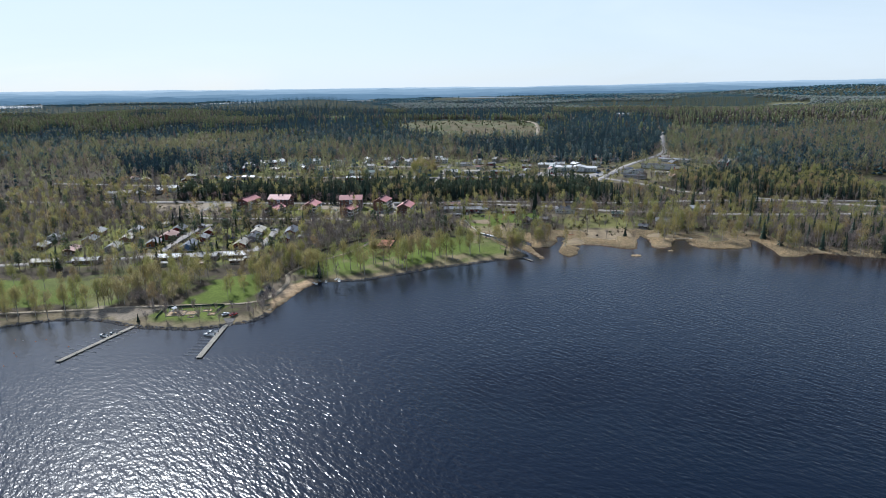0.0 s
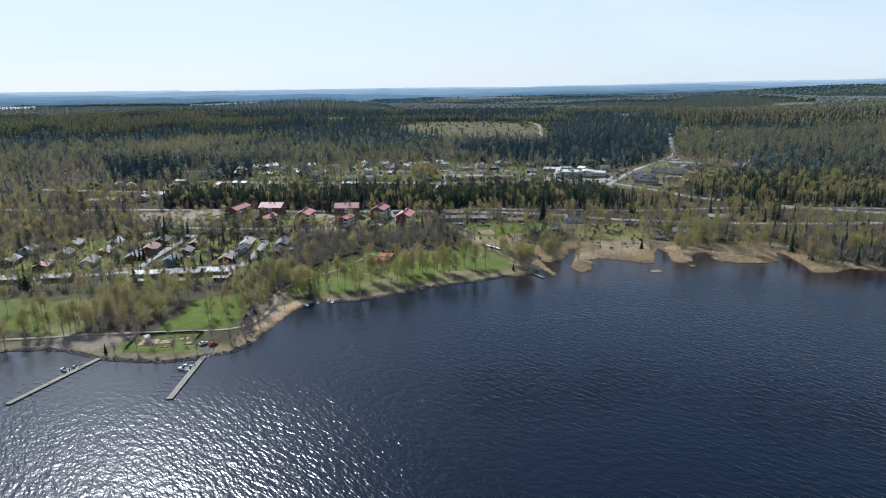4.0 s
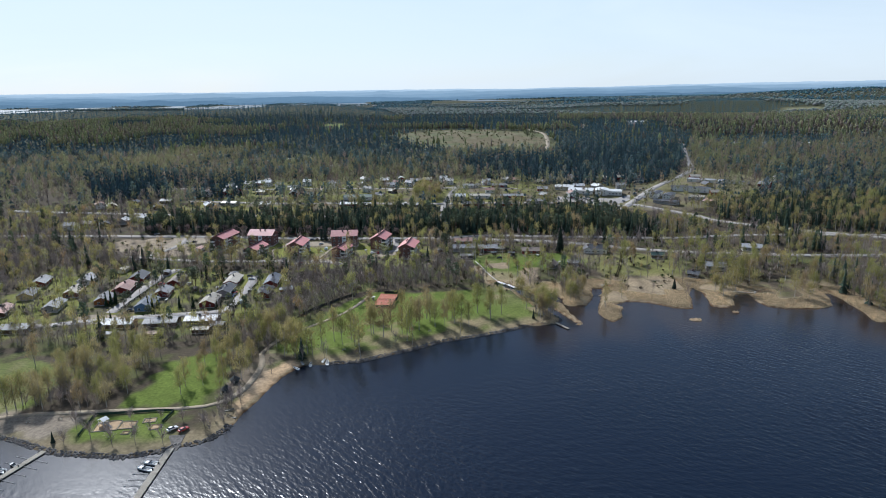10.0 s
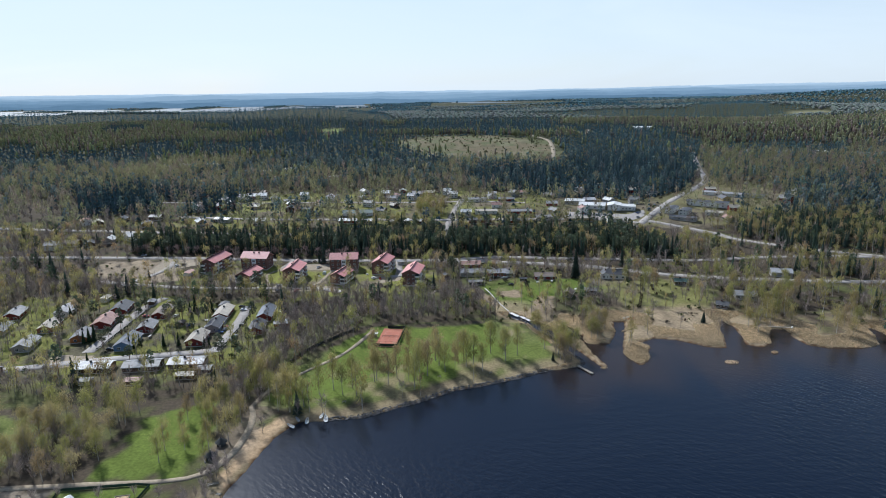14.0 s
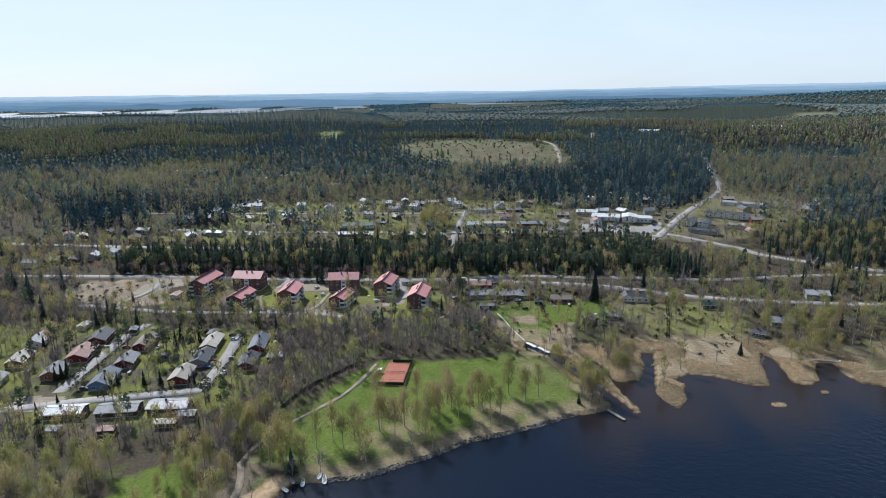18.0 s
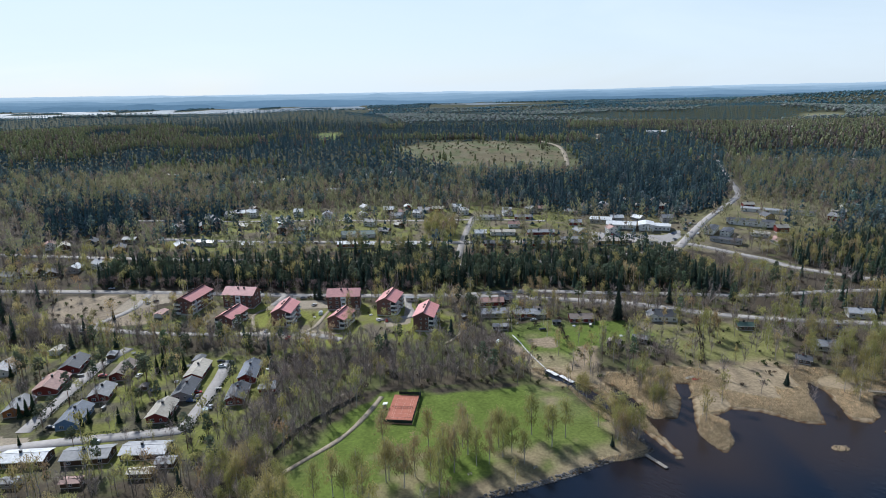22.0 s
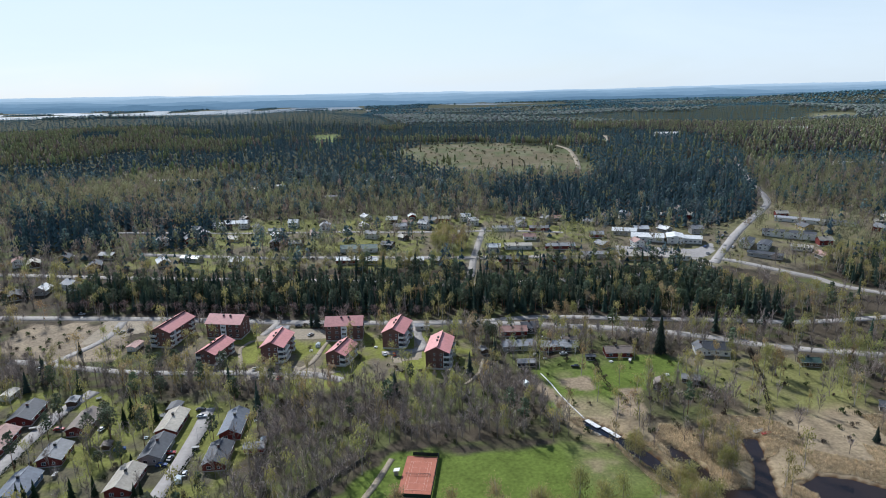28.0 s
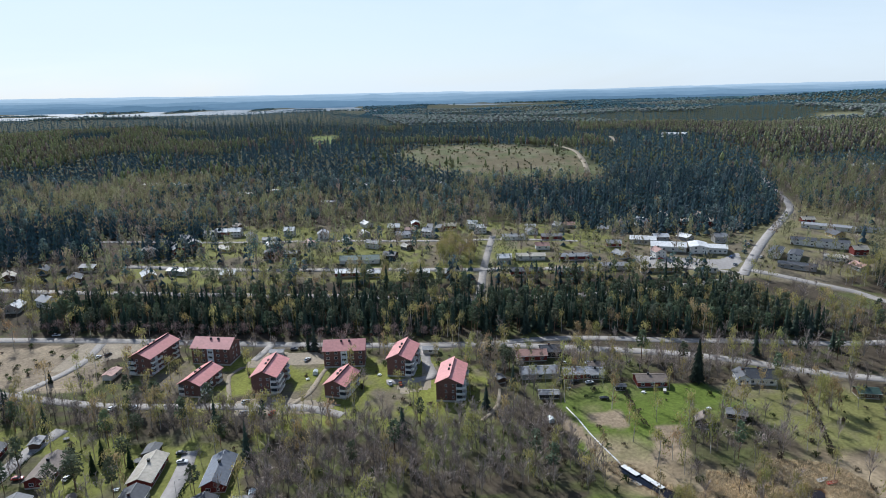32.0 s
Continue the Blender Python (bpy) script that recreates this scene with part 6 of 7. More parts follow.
tagged(fence, "tall dark wire fence round the clay court with green screens", "fence")
for a, b in (((-6.6, -13.6), (6.6, -13.6)), ((6.6, -13.6), (6.6, 13.4)), ((6.6, 13.4), (-4.0, 13.4))):
    a, b = Vector(a), Vector(b)
    n = max(2, int((b - a).length / 3))
    for s in range(n + 1):
        p = a.lerp(b, s / n)
        part("post", add_rod(bmesh.new(), (p.x, p.y, -0.3), (p.x, p.y, 3.0), 0.05), M_DARK, fence)
    w = (b - a).normalized()
    high = 1.6 if a.y == b.y else 2.2
    bm = bmesh.new()
    turn = Matrix.Translation((a.x, a.y, 0)) @ Matrix.Rotation(math.atan2(w.y, w.x), 4, "Z")
    add_box(bm, 0, -0.02, 0.1, (b - a).length, 0.02, high, turn=turn)
    part("screen", bm, paint("green_screen", (0.02, 0.035, 0.03), 0.9), fence, "dark green wind screen")
    for z in (2.98,):
        part("rail", add_rod(bmesh.new(), (a.x, a.y, z), (b.x, b.y, z), 0.03), M_DARK, fence)
part("kerb", box(-6.7, -14.3, -0.2, 6.7, -14.1, 0.35), paint("old_board", (0.30, 0.17, 0.12)), fence, "weathered low board edge")
hut = new("players_shelter")
hut.matrix_basis = pose(-12.4, 20.5, gz(-12, 20), 0, 0, -7)
tagged(hut, "small players' shelter with pale roof beside the court", "shelter")
part("wall", add_box(box(-0.9, -0.8, 0, -0.8, 0.8, 2.0), -0.8, -0.8, 0, 0.7, -0.7, 2.0), M_WOOD, hut)
part("roof", add_prism(bmesh.new(), [(-1.2, 2.0), (1.1, 2.3), (1.1, 2.42), (-1.2, 2.12)], -1.1, 1.1), M_WHITE, hut, "pale sheet roof")
part("bench", box(-0.7, -0.7, 0.42, -0.3, 0.6, 0.5), M_WOOD, hut)

# dark board fence between the alder wood and the field
wf = new("board_fence")
tagged(wf, "dark weathered board fence along the alder wood", "fence")
FENCE_LINE = [(-56, -16), (-50, 1), (-43, 11), (-34, 22), (-25, 32)]
board = bpy.data.meshes.new("board")
bm = box(-1.0, -0.03, 0, 1.0, 0.03, 1.5)
bm.to_mesh(board)
bm.free()
board.materials.append(M_DARK)
for (x0, y0), (x1, y1) in zip(FENCE_LINE, FENCE_LINE[1:]):
    n = int(math.hypot(x1 - x0, y1 - y0) / 2)
    for s in range(n):
        t = (s + 0.5) / n
        x, y = x0 + (x1 - x0) * t, y0 + (y1 - y0) * t
        share("panel", board, wf, pose(x, y, gz(x, y), 0, 0, math.degrees(math.atan2(y1 - y0, x1 - x0))))
        part("post", add_rod(bmesh.new(), (x, y, gz(x, y) - 0.2), (x, y, gz(x, y) + 1.6), 0.06), M_DARK, wf)


# ---- piers and boats ----
def pier(x0, y0, x1, y1, width, booms, side, label, deck=M_WOOD):
    base = new("pier")
    L = math.hypot(x1 - x0, y1 - y0)
    base.matrix_basis = pose(x0, y0, 0, 0, 0, math.degrees(math.atan2(y1 - y0, x1 - x0)))
    tagged(base, label, "pier")
    n = max(2, int(L / 8))
    for s in range(n):
        part("deck", box(L * s / n + 0.05, -width / 2, 0.28, L * (s + 1) / n - 0.05, width / 2, 0.55, bevel=0.03), deck, base, "weathered grey plank deck" if deck is M_WOOD else "pale painted plank deck")
        part("float", box(L * s / n + 0.6, -width / 2 + 0.25, -0.3, L * (s + 1) / n - 0.6, width / 2 - 0.25, 0.28), M_DARK, base, "dark float")
    for s in range(n + 1):
        for w in (-width / 2 - 0.1, width / 2 + 0.1):
            part("post", add_rod(bmesh.new(), (L * s / n, w, -2), (L * s / n, w, 1.0), 0.1), M_DARK, base)
    for s in range(booms):
        bx = L * (0.12 + 0.86 * s / booms)
        for w in side:
            bm = bmesh.new()
            add_rod(bm, (bx, w * width / 2, 0.35), (bx, w * (width / 2 + 6.0), 0.12), 0.07)
            add_rod(bm, (bx, w * (width / 2 + 5.7), -0.1), (bx, w * (width / 2 + 6.3), 0.12), 0.2)
            part("mooring_boom", bm, M_CONCRETE, base, "galvanised mooring boom")
    return base


pier(-121.5, -146, -135.5, -189, 2.4, 9, (-1, 1), "long floating pier with grey deck and mooring booms")
pier(-73.5, -146, -72.3, -187, 2.6, 10, (-1,), "floating pier with mooring booms and grey deck")
pier(96, -21, 101.5, -31, 1.6, 0, (), "short wooden jetty off the stony point")
pier(-61, -122, -55.5, -123.5, 1.2, 0, (), "small wooden jetty by the beach")
pier(70.5, 60, 74.5, 53, 2.4, 0, (), "white wooden dock across the creek mouth", M_WHITE)
pier(76, 53, 81, 44.5, 2.2, 0, (), "pale floating dock in the creek", M_WHITE)
ramp = new("boat_ramp")
ramp.matrix_basis = pose(-74, -141, 0, 0, 0, -88)
tagged(ramp, "stony grey ramp leading onto the pier", "ramp")
part("slab", add_prism(bmesh.new(), [(-3.5, 1.2), (6, 0.1), (6, -1), (-3.5, -1)], -3, 3), M_ROCK, ramp)


def hull_mesh(L, W, H):
    """An open boat's hull with pointed bow, thick sides and a floor."""
    bm = bmesh.new()
    rings = []
    for s in range(9):
        t = s / 8
        w = W / 2 * (math.sin(math.pi * (0.5 + 0.5 * t)) ** 0.55 if t > 0 else 1) * (0.85 if s == 0 else 1)
        w = max(w, 0.03)
        x = -L / 2 + L * t
        sheer = H * (0.85 + 0.35 * t * t)
        rings.append([bm.verts.new(p) for p in ((x, -w, sheer), (x, -w * 0.72, 0.05), (x, 0, -0.12 + 0.1 * t), (x, w * 0.72, 0.05), (x, w, sheer), (x, w * 0.86, sheer), (x, w * 0.6, 0.22), (x, -w * 0.6, 0.22), (x, -w * 0.86, sheer))])
    m = len(rings[0])
    for a, b in zip(rings, rings[1:]):
        for i in range(m):
            bm.faces.new((a[i], a[(i + 1) % m], b[(i + 1) % m], b[i]))
    bm.faces.new(rings[0][::-1])
    bm.faces.new(rings[-1])
    bmesh.ops.recalc_face_normals(bm, faces=bm.faces[:])
    return bm


def boat(x, y, turn, L, mat, label, cabin=False, z=None):
    base = new("motorboat" if cabin else "rowing_boat")
    base.matrix_basis = pose(x, y, max(0.05, gz(x, y)) if z is None else z, 0, 0, turn)
    tagged(base, label, "boat", "boats by the shore")
    W = L * 0.36
    part("hull", hull_mesh(L, W, L * 0.13), mat, base)
    if cabin:
        part("foredeck", box(L * 0.08, -W * 0.36, L * 0.12, L * 0.34, W * 0.36, L * 0.145, bevel=0.02), M_WHITE, base)
        part("windscreen", add_prism(bmesh.new(), [(L * 0.02, L * 0.13), (L * 0.10, L * 0.13), (L * 0.03, L * 0.23), (L * 0.01, L * 0.23)], -W * 0.36, W * 0.36), M_DARKGLASS, base, "dark raked windscreen")
        part("outboard_motor", box(-L * 0.56, -0.2, 0.1, -L * 0.49, 0.2, L * 0.22, bevel=0.05), M_DARK, base, "black outboard motor")
        part("seat", box(-L * 0.25, -W * 0.3, 0.2, -L * 0.15, W * 0.3, 0.55, bevel=0.04), M_CONCRETE, base)
    else:
        for sx in (-0.25, 0.02, 0.25):
            part("thwart", box(L * sx - 0.12, -W * 0.33, L * 0.08, L * sx + 0.12, W * 0.33, L * 0.09), M_WOOD, base)
    return base


boat(-77.5, -159, 165, 6.5, M_WHITE, "white motorboat with windscreen moored at the pier", True)
boat(-76.8, -155.5, 170, 6.0, M_WHITE, "white motorboat with dark screen moored at the pier", True)
boat(-130.5, -158, 155, 6.0, M_WHITE, "white motorboat moored at the long pier", True)
boat(-127.2, -155, 155, 5.0, M_CONCRETE, "grey motorboat moored at the long pier", True)
boat(-26.5, -70.5, 100, 5.5, M_WHITE, "white sailing dinghy pulled up on the stony shore")
boat(-28.5, -68.5, 80, 4.2, M_WHITE, "white rowing boat on the shore grass")
boat(-34.5, -71.8, 95, 4.8, M_WHITE, "white rowing boat at the water's edge")
boat(-41, -76, 140, 4.6, M_WHITE, "pale rowing boat drawn up on the sand beach")
boat(-39, -71, 120, 4.2, M_CONCRETE, "grey rowing boat drawn up by the bushes")
boat(141, 45.5, 20, 4.8, M_WHITE, "white rowing boat lying in the dry reeds")
boat(143.5, 43.5, 10, 4.6, paint("boat_red", (0.45, 0.08, 0.06)), "red rowing boat lying in the dry reeds")
boat(72, 48.5, 130, 4.4, M_CONCRETE, "grey rowing boat lying in the creek", z=0.0)
boat(-60, -118, 20, 4.2, M_WOOD, "wooden rowing boat by the small jetty")
mast = part("mast", add_rod(bmesh.new(), (0, 0, 0), (0, 0, 6.5), 0.06, 0.03), M_WHITE, bpy.data.objects["rowing_boat"], "bare white mast")
for s in range(14):
    r = random.Random(900 + s)
    bm = bmesh.new()
    bmesh.ops.create_icosphere(bm, subdivisions=2, radius=0.3)
    by = part("buoy", bm, paint("buoy_orange" if s % 3 else "buoy_white", (0.6, 0.18, 0.04) if s % 3 else (0.7, 0.7, 0.7)), None)
    by.matrix_basis = pose(-160 + r.uniform(-40, 20), -172 + r.uniform(-22, 14), 0.02)
    tagged(by, "small round mooring buoy on the water", "buoy", "mooring buoys")

# plank bridge over the bay and the boardwalk through the gardens
bridge = new("footbridge")
bridge.matrix_basis = pose(220, 27.5, 0, 0, 0, -15)
tagged(bridge, "low plank footbridge over a reedy bay", "footbridge")
for s in range(12):
    part("plank", box(s * 1.05, -0.9, 0.75, s * 1.05 + 1.0, 0.9, 0.87, bevel=0.01), M_WOOD, bridge)
for w in (-0.95, 0.95):
    part("rail", box(0, w - 0.05, 1.6, 12.6, w + 0.05, 1.7), M_WOOD, bridge)
    for s in range(5):
        part("post", box(s * 3.1, w - 0.06, -1.2, s * 3.1 + 0.12, w + 0.06, 1.7), M_WOOD, bridge)
part("marker", box(12.4, -1.3, 0.3, 13.4, -0.2, 1.7, bevel=0.05), M_WHITE, bridge, "white marker box")
walkway = new("boardwalk")
tagged(walkway, "pale narrow boardwalk running down to the creek dock", "boardwalk")
plank = bpy.data.meshes.new("plank")
bm = box(-1.03, -0.3, 0, 1.03, 0.3, 0.1, bevel=0.01)
bm.to_mesh(plank)
bm.free()
plank.materials.append(M_WHITE)
WALK = [(57, 101), (60, 91), (62.5, 81), (66, 71), (70, 61)]
for (x0, y0), (x1, y1) in zip(WALK, WALK[1:]):
    n = math.ceil(math.hypot(x1 - x0, y1 - y0) / 2)
    for s in range(n):
        x, y = x0 + (x1 - x0) * (s + 0.5) / n, y0 + (y1 - y0) * (s + 0.5) / n
        share("plank", plank, walkway, pose(x, y, gz(x, y) + 0.2, 0, 0, math.degrees(math.atan2(y1 - y0, x1 - x0))))

# ---- cars ----
def car_meshes():
    out = {}
    bm = bmesh.new()
    add_prism(bm, [(-2.15, 0.35), (-2.2, 0.75), (-2.05, 0.98), (-1.0, 1.02), (0.85, 1.0), (1.95, 0.85), (2.2, 0.6), (2.15, 0.35)], -0.86, 0.86)
    bmesh.ops.bevel(bm, geom=[e for e in bm.edges if abs(e.verts[0].co.y - e.verts[1].co.y) < 0.1], offset=0.08, segments=1, affect="EDGES")
    out["body"] = bm
    bm = bmesh.new()
    vs = [bm.verts.new(p) for p in ((-1.75, -0.78, 0.98), (0.95, -0.78, 0.98), (0.95, 0.78, 0.98), (-1.75, 0.78, 0.98), (-1.3, -0.62, 1.44), (0.15, -0.62, 1.44), (0.15, 0.62, 1.44), (-1.3, 0.62, 1.44))]
    for f in ((0, 1, 5, 4), (1, 2, 6, 5), (2, 3, 7, 6), (3, 0, 4, 7), (4, 5, 6, 7), (3, 2, 1, 0)):
        bm.faces.new([vs[i] for i in f])
    out["glass"] = bm
    out["top"] = box(-1.28, -0.62, 1.43, 0.13, 0.62, 1.49, bevel=0.03)
    bm = bmesh.new()
    add_rod(bm, (0, -0.12, 0), (0, 0.12, 0), 0.33, sides=12)
    out["wheel"] = bm
    bm = bmesh.new()
    add_rod(bm, (0, -0.13, 0), (0, 0.13, 0), 0.19, sides=8)
    out["rim"] = bm
    out["lamp"] = box(2.08, -0.18, 0.6, 2.2, 0.18, 0.74, bevel=0.02)
    me = {}
    for key, bm in out.items():
        me[key] = bpy.data.meshes.new(key)
        bm.to_mesh(me[key])
        bm.free()
    me["glass"].materials.append(M_DARKGLASS)
    me["wheel"].materials.append(M_TYRE)
    me["rim"].materials.append(M_CONCRETE)
    me["lamp"].materials.append(paint("lamp_glass", (0.7, 0.7, 0.68), 0.15))
    return me


CAR = car_meshes()
CAR_PAINT = {"white": (0.75, 0.75, 0.74), "silver": (0.42, 0.43, 0.44), "red": (0.35, 0.03, 0.025), "black": (0.02, 0.02, 0.023), "blue": (0.04, 0.08, 0.2), "grey": (0.15, 0.155, 0.16)}
CAR_BODY = {}
for key, col in CAR_PAINT.items():
    mat = paint("car_" + key, col, 0.25, 0.04, spec=0.6)
    CAR_BODY[key] = []
    for which in ("body", "top"):
        m2 = CAR[which].copy()
        m2.materials.append(mat)
        CAR_BODY[key].append(m2)


def car(x, y, turn, color, where, tall=1.0):
    base = new("van" if tall > 1 else "car")
    base.matrix_basis = pose(x, y, gz(x, y) + 0.2, 0, 0, turn)
    tagged(base, f"{color} {'van' if tall > 1 else 'car'} parked {where}", "van" if tall > 1 else "car", "parked cars")
    s = Matrix.Diagonal((1.08 if tall > 1 else 1, 1.05 if tall > 1 else 1, tall, 1))
    share("body", CAR_BODY[color][0], base, s)
    share("glazing", CAR["glass"], base, s, "dark car windows")
    share("car_roof", CAR_BODY[color][1], base, s)
    for wx in (-1.35, 1.35):
        for wy in (-0.8, 0.8):
            w = share("wheel", CAR["wheel"], base, pose(wx, wy, 0.33))
            share("rim", CAR["rim"], w, Matrix())
    for wy in (-0.6, 0.6):
        share("headlight", CAR["lamp"], base, pose(0, wy, 0))


for x, y, turn, color, where in ((-91, 114, 60, "silver", "beside the brick blocks"), (-83, 113, 80, "black", "beside the brick blocks"), (-77, 112.5, 60, "silver", "beside the brick blocks"), (-89, 104, 50, "grey", "by the lane"), (-85, 104, 60, "white", "by the lane"),
                                 (-76, 103, 70, "red", "by the lane"), (-152, 112, 70, "white", "on the lane under trees"), (-142, 112, 65, "white", "on the lane under trees"), (-70, 158, 60, "white", "in the upper yard"), (-24, 128, 95, "white", "beside a brick block"),
                                 (-19, 127, 95, "red", "beside a brick block"), (14, 151, 80, "blue", "behind a brick block"), (10, 151, 80, "black", "behind a brick block"), (6, 152, 80, "grey", "behind a brick block"), (-85, 163, 80, "silver", "in the upper yard"),
                                 (-103.5, 68, 5, "white", "on the lane end"), (-106, 74, 10, "black", "on the lane end"), (-144.5, 60, 80, "white", "beside a low house"), (-164, 61, 10, "red", "in a drive"), (-207, 121, 30, "white", "by the lane"), (66, 124, 20, "black", "beside a garden house"),
                                 (73, 122.5, 15, "silver", "beside a garden house"), (76, 107, 170, "black", "on the garden lawn"), (66, 144, 0, "white", "beside the roadside houses"), (78, 143.5, 0, "white", "beside the roadside houses"), (-182, 171, 70, "black", "on the gravel yard"), (-186, 168, 70, "white", "on the gravel yard"),
                                 (-104.8, 35, 85, "grey", "in a drive"), (-106.3, 39, 10, "red", "in a drive"), (-106.5, 30.5, 5, "blue", "in a drive"), (-161, 9, 0, "black", "in a carport drive"), (-135, -3.5, 5, "silver", "on the cross lane"), (-95, 24, 100, "silver", "in a drive"), (-226, 199.5, 3, "silver", "beside the main road"),
                                 (-72.8, -134.6, 50, "red", "on the grass by the pier"), (166, 304, 20, "white", "in the shop yard"), (172, 302, 20, "red", "in the shop yard"), (184, 298, 20, "silver", "in the shop yard"), (192, 297, 20, "black", "in the shop yard"), (243, 316, 54, "white", "along the junction street"), (252, 328, 54, "silver", "along the junction street"), (258, 336, 54, "black", "along the junction street"), (226, 302, 54, "blue", "in the shop yard"),
                                 (222, 287, 40, "silver", "in the shop yard"), (92, 284.5, 0, "blue", "by the terrace"), (76, 275, 0, "silver", "by the terrace"), (44, 290, 80, "white", "at the street corner"), (248, 300, 50, "white", "at the roadside"), (-80, 172, 0, "grey", "beside the main road")):
    car(x, y, turn, color, where)
car(-77.5, -134, 50, "white", "on the grass by the pier", 1.0)
car(-128.5, 42.5, 20, "blue", "under the garden trees", 1.5)

# ---- playground, benches, lamps, garden things ----
sand_beds = [(-105.5, -130, 4.6, 3.8, 8), (-97.5, -129.5, 3.0, 2.8, 5), (-90, -126, 2.4, 1.6, 10), (-85.5, -131.5, 1.9, 1.9, 0), (-95.5, -135.5, 1.4, 1.1, 0)]
for order, (x, y, rx, ry, turn) in enumerate(sand_beds):
    bm = bmesh.new()
    r = random.Random(order)
    add_box(bm, -rx, -ry, -0.5, rx, ry, 0, bevel=0.4 if order < 3 else 0.7)
    for v in bm.verts:
        v.co.x += r.uniform(-0.15, 0.15)
        v.co.y += r.uniform(-0.15, 0.15)
    sp = part("sand_pit", bm, M_SAND, None)
    sp.matrix_basis = pose(x, y, gz(x, y) + 0.16, 0, 0, turn)
    tagged(sp, "pale sand bed with timber edge in the playground lawn", "sand pit", "playground sand pits")
    for x0, y0, x1, y1 in ((-rx - 0.15, -ry - 0.15, rx + 0.15, -ry), (-rx - 0.15, ry, rx + 0.15, ry + 0.15), (-rx - 0.15, -ry, -rx, ry), (rx, -ry, rx + 0.15, ry)):
        part("edging", box(x0, y0, -0.4, x1, y1, 0.14), M_WOOD, sp, "grey timber edging")
play_fence = new("playground_fence")
tagged(play_fence, "low dark green mesh fence round the playground", "fence")
mesh_panel = bpy.data.meshes.new("panel")
bm = box(-1.0, -0.03, 0.08, 1.0, 0.03, 1.15, bevel=0.01)
bm.to_mesh(mesh_panel)
bm.free()
mesh_panel.materials.append(paint("fence_green", (0.02, 0.055, 0.035), 0.7))
PLAY_LINE = [(-113, -138), (-115, -121), (-88, -118.4), (-83, -119), (-84, -128)]
for (x0, y0), (x1, y1) in zip(PLAY_LINE, PLAY_LINE[1:]):
    n = max(1, round(math.hypot(x1 - x0, y1 - y0) / 2))
    for k in range(n):
        x, y = x0 + (x1 - x0) * (k + 0.5) / n, y0 + (y1 - y0) * (k + 0.5) / n
        share("panel", mesh_panel, play_fence, pose(x, y, gz(x, y) + 0.05, 0, 0, math.degrees(math.atan2(y1 - y0, x1 - x0))))
        part("post", box(x - 0.05, y - 0.05, gz(x, y) - 0.2, x + 0.05, y + 0.05, gz(x, y) + 1.35), M_DARK, play_fence)
frame_ob = new("climbing_frame")
frame_ob.matrix_basis = pose(-107, -129.5, gz(-107, -129.5) + 0.1, 0, 0, -25)
tagged(frame_ob, "white and grey climbing frame with slide in sand", "climbing frame")
for x in (-1.5, 1.5):
    for y in (-1.2, 1.2):
        part("post", box(x - 0.08, y - 0.08, 0, x + 0.08, y + 0.08, 2.8), M_WHITE, frame_ob)
part("platform", box(-1.6, -1.3, 1.3, 1.6, 1.3, 1.42), M_WOOD, frame_ob)
part("roof", add_prism(bmesh.new(), [(-1.8, 2.7), (0, 3.5), (1.8, 2.7), (1.8, 2.8), (0, 3.6), (-1.8, 2.8)], -1.5, 1.5), M_WHITE, frame_ob)
part("slide", add_prism(bmesh.new(), [(1.5, 1.4), (4.6, 0.3), (4.6, 0.15), (1.5, 1.25)], -0.35, 0.35), M_CONCRETE, frame_ob, "grey metal slide")
swing = new("swing_set")
swing.matrix_basis = pose(-97, -130, gz(-97, -130), 0, 0, 10)
tagged(swing, "metal swing set standing on sand", "swing set")
part("beam", add_rod(bmesh.new(), (-2, 0, 2.4), (2, 0, 2.4), 0.06), M_CONCRETE, swing)
for x in (-2, 2):
    for y in (-0.9, 0.9):
        part("leg", add_rod(bmesh.new(), (x, y, 0), (x, 0, 2.4), 0.05), M_CONCRETE, swing)
for x in (-0.8, 0.8):
    seat = part("swing_seat", box(x - 0.25, -0.12, 0.45, x + 0.25, 0.12, 0.5), M_DARK, swing)
    for dx in (-0.22, 0.22):
        part("chain", add_rod(bmesh.new(), (x + dx, 0, 0.5), (x + dx, 0, 2.4), 0.015, sides=4), M_DARK, seat)


def hedge(x0, y0, x1, y1, h, w, color, label):
    """A clipped hedge with a leafy uneven face."""
    r = random.Random(int(abs(x0 * 7 + y0 * 13)))
    L = math.hypot(x1 - x0, y1 - y0)
    T, C = [], []
    for s in range(int(L * h * 9)):
        p = np.array([r.uniform(0, L), r.uniform(-w / 2, w / 2), r.uniform(0, h)])
        k = r.randrange(3)
        if k == 0:
            p[2] = h + r.uniform(-0.15, 0.1)
        else:
            p[1] = (w / 2) * (1 if k == 1 else -1) + r.uniform(-0.1, 0.1)
        T.append(leaf_tri(r, p, 0.55))
        C.append(r.uniform(0.7, 1.2))
    V = np.array([q for t in T for q in t])
    base = new("hedge", mesh_np("hedge", V, np.arange(len(V)).reshape(-1, 3), [M_NEEDLES], tint=np.repeat(np.array(C), 3)[:, None] * np.array(color)[None, :]))
    base.matrix_basis = pose(x0, y0, gz((x0 + x1) / 2, (y0 + y1) / 2), 0, 0, math.degrees(math.atan2(y1 - y0, x1 - x0)))
    return tagged(base, label, "hedge")


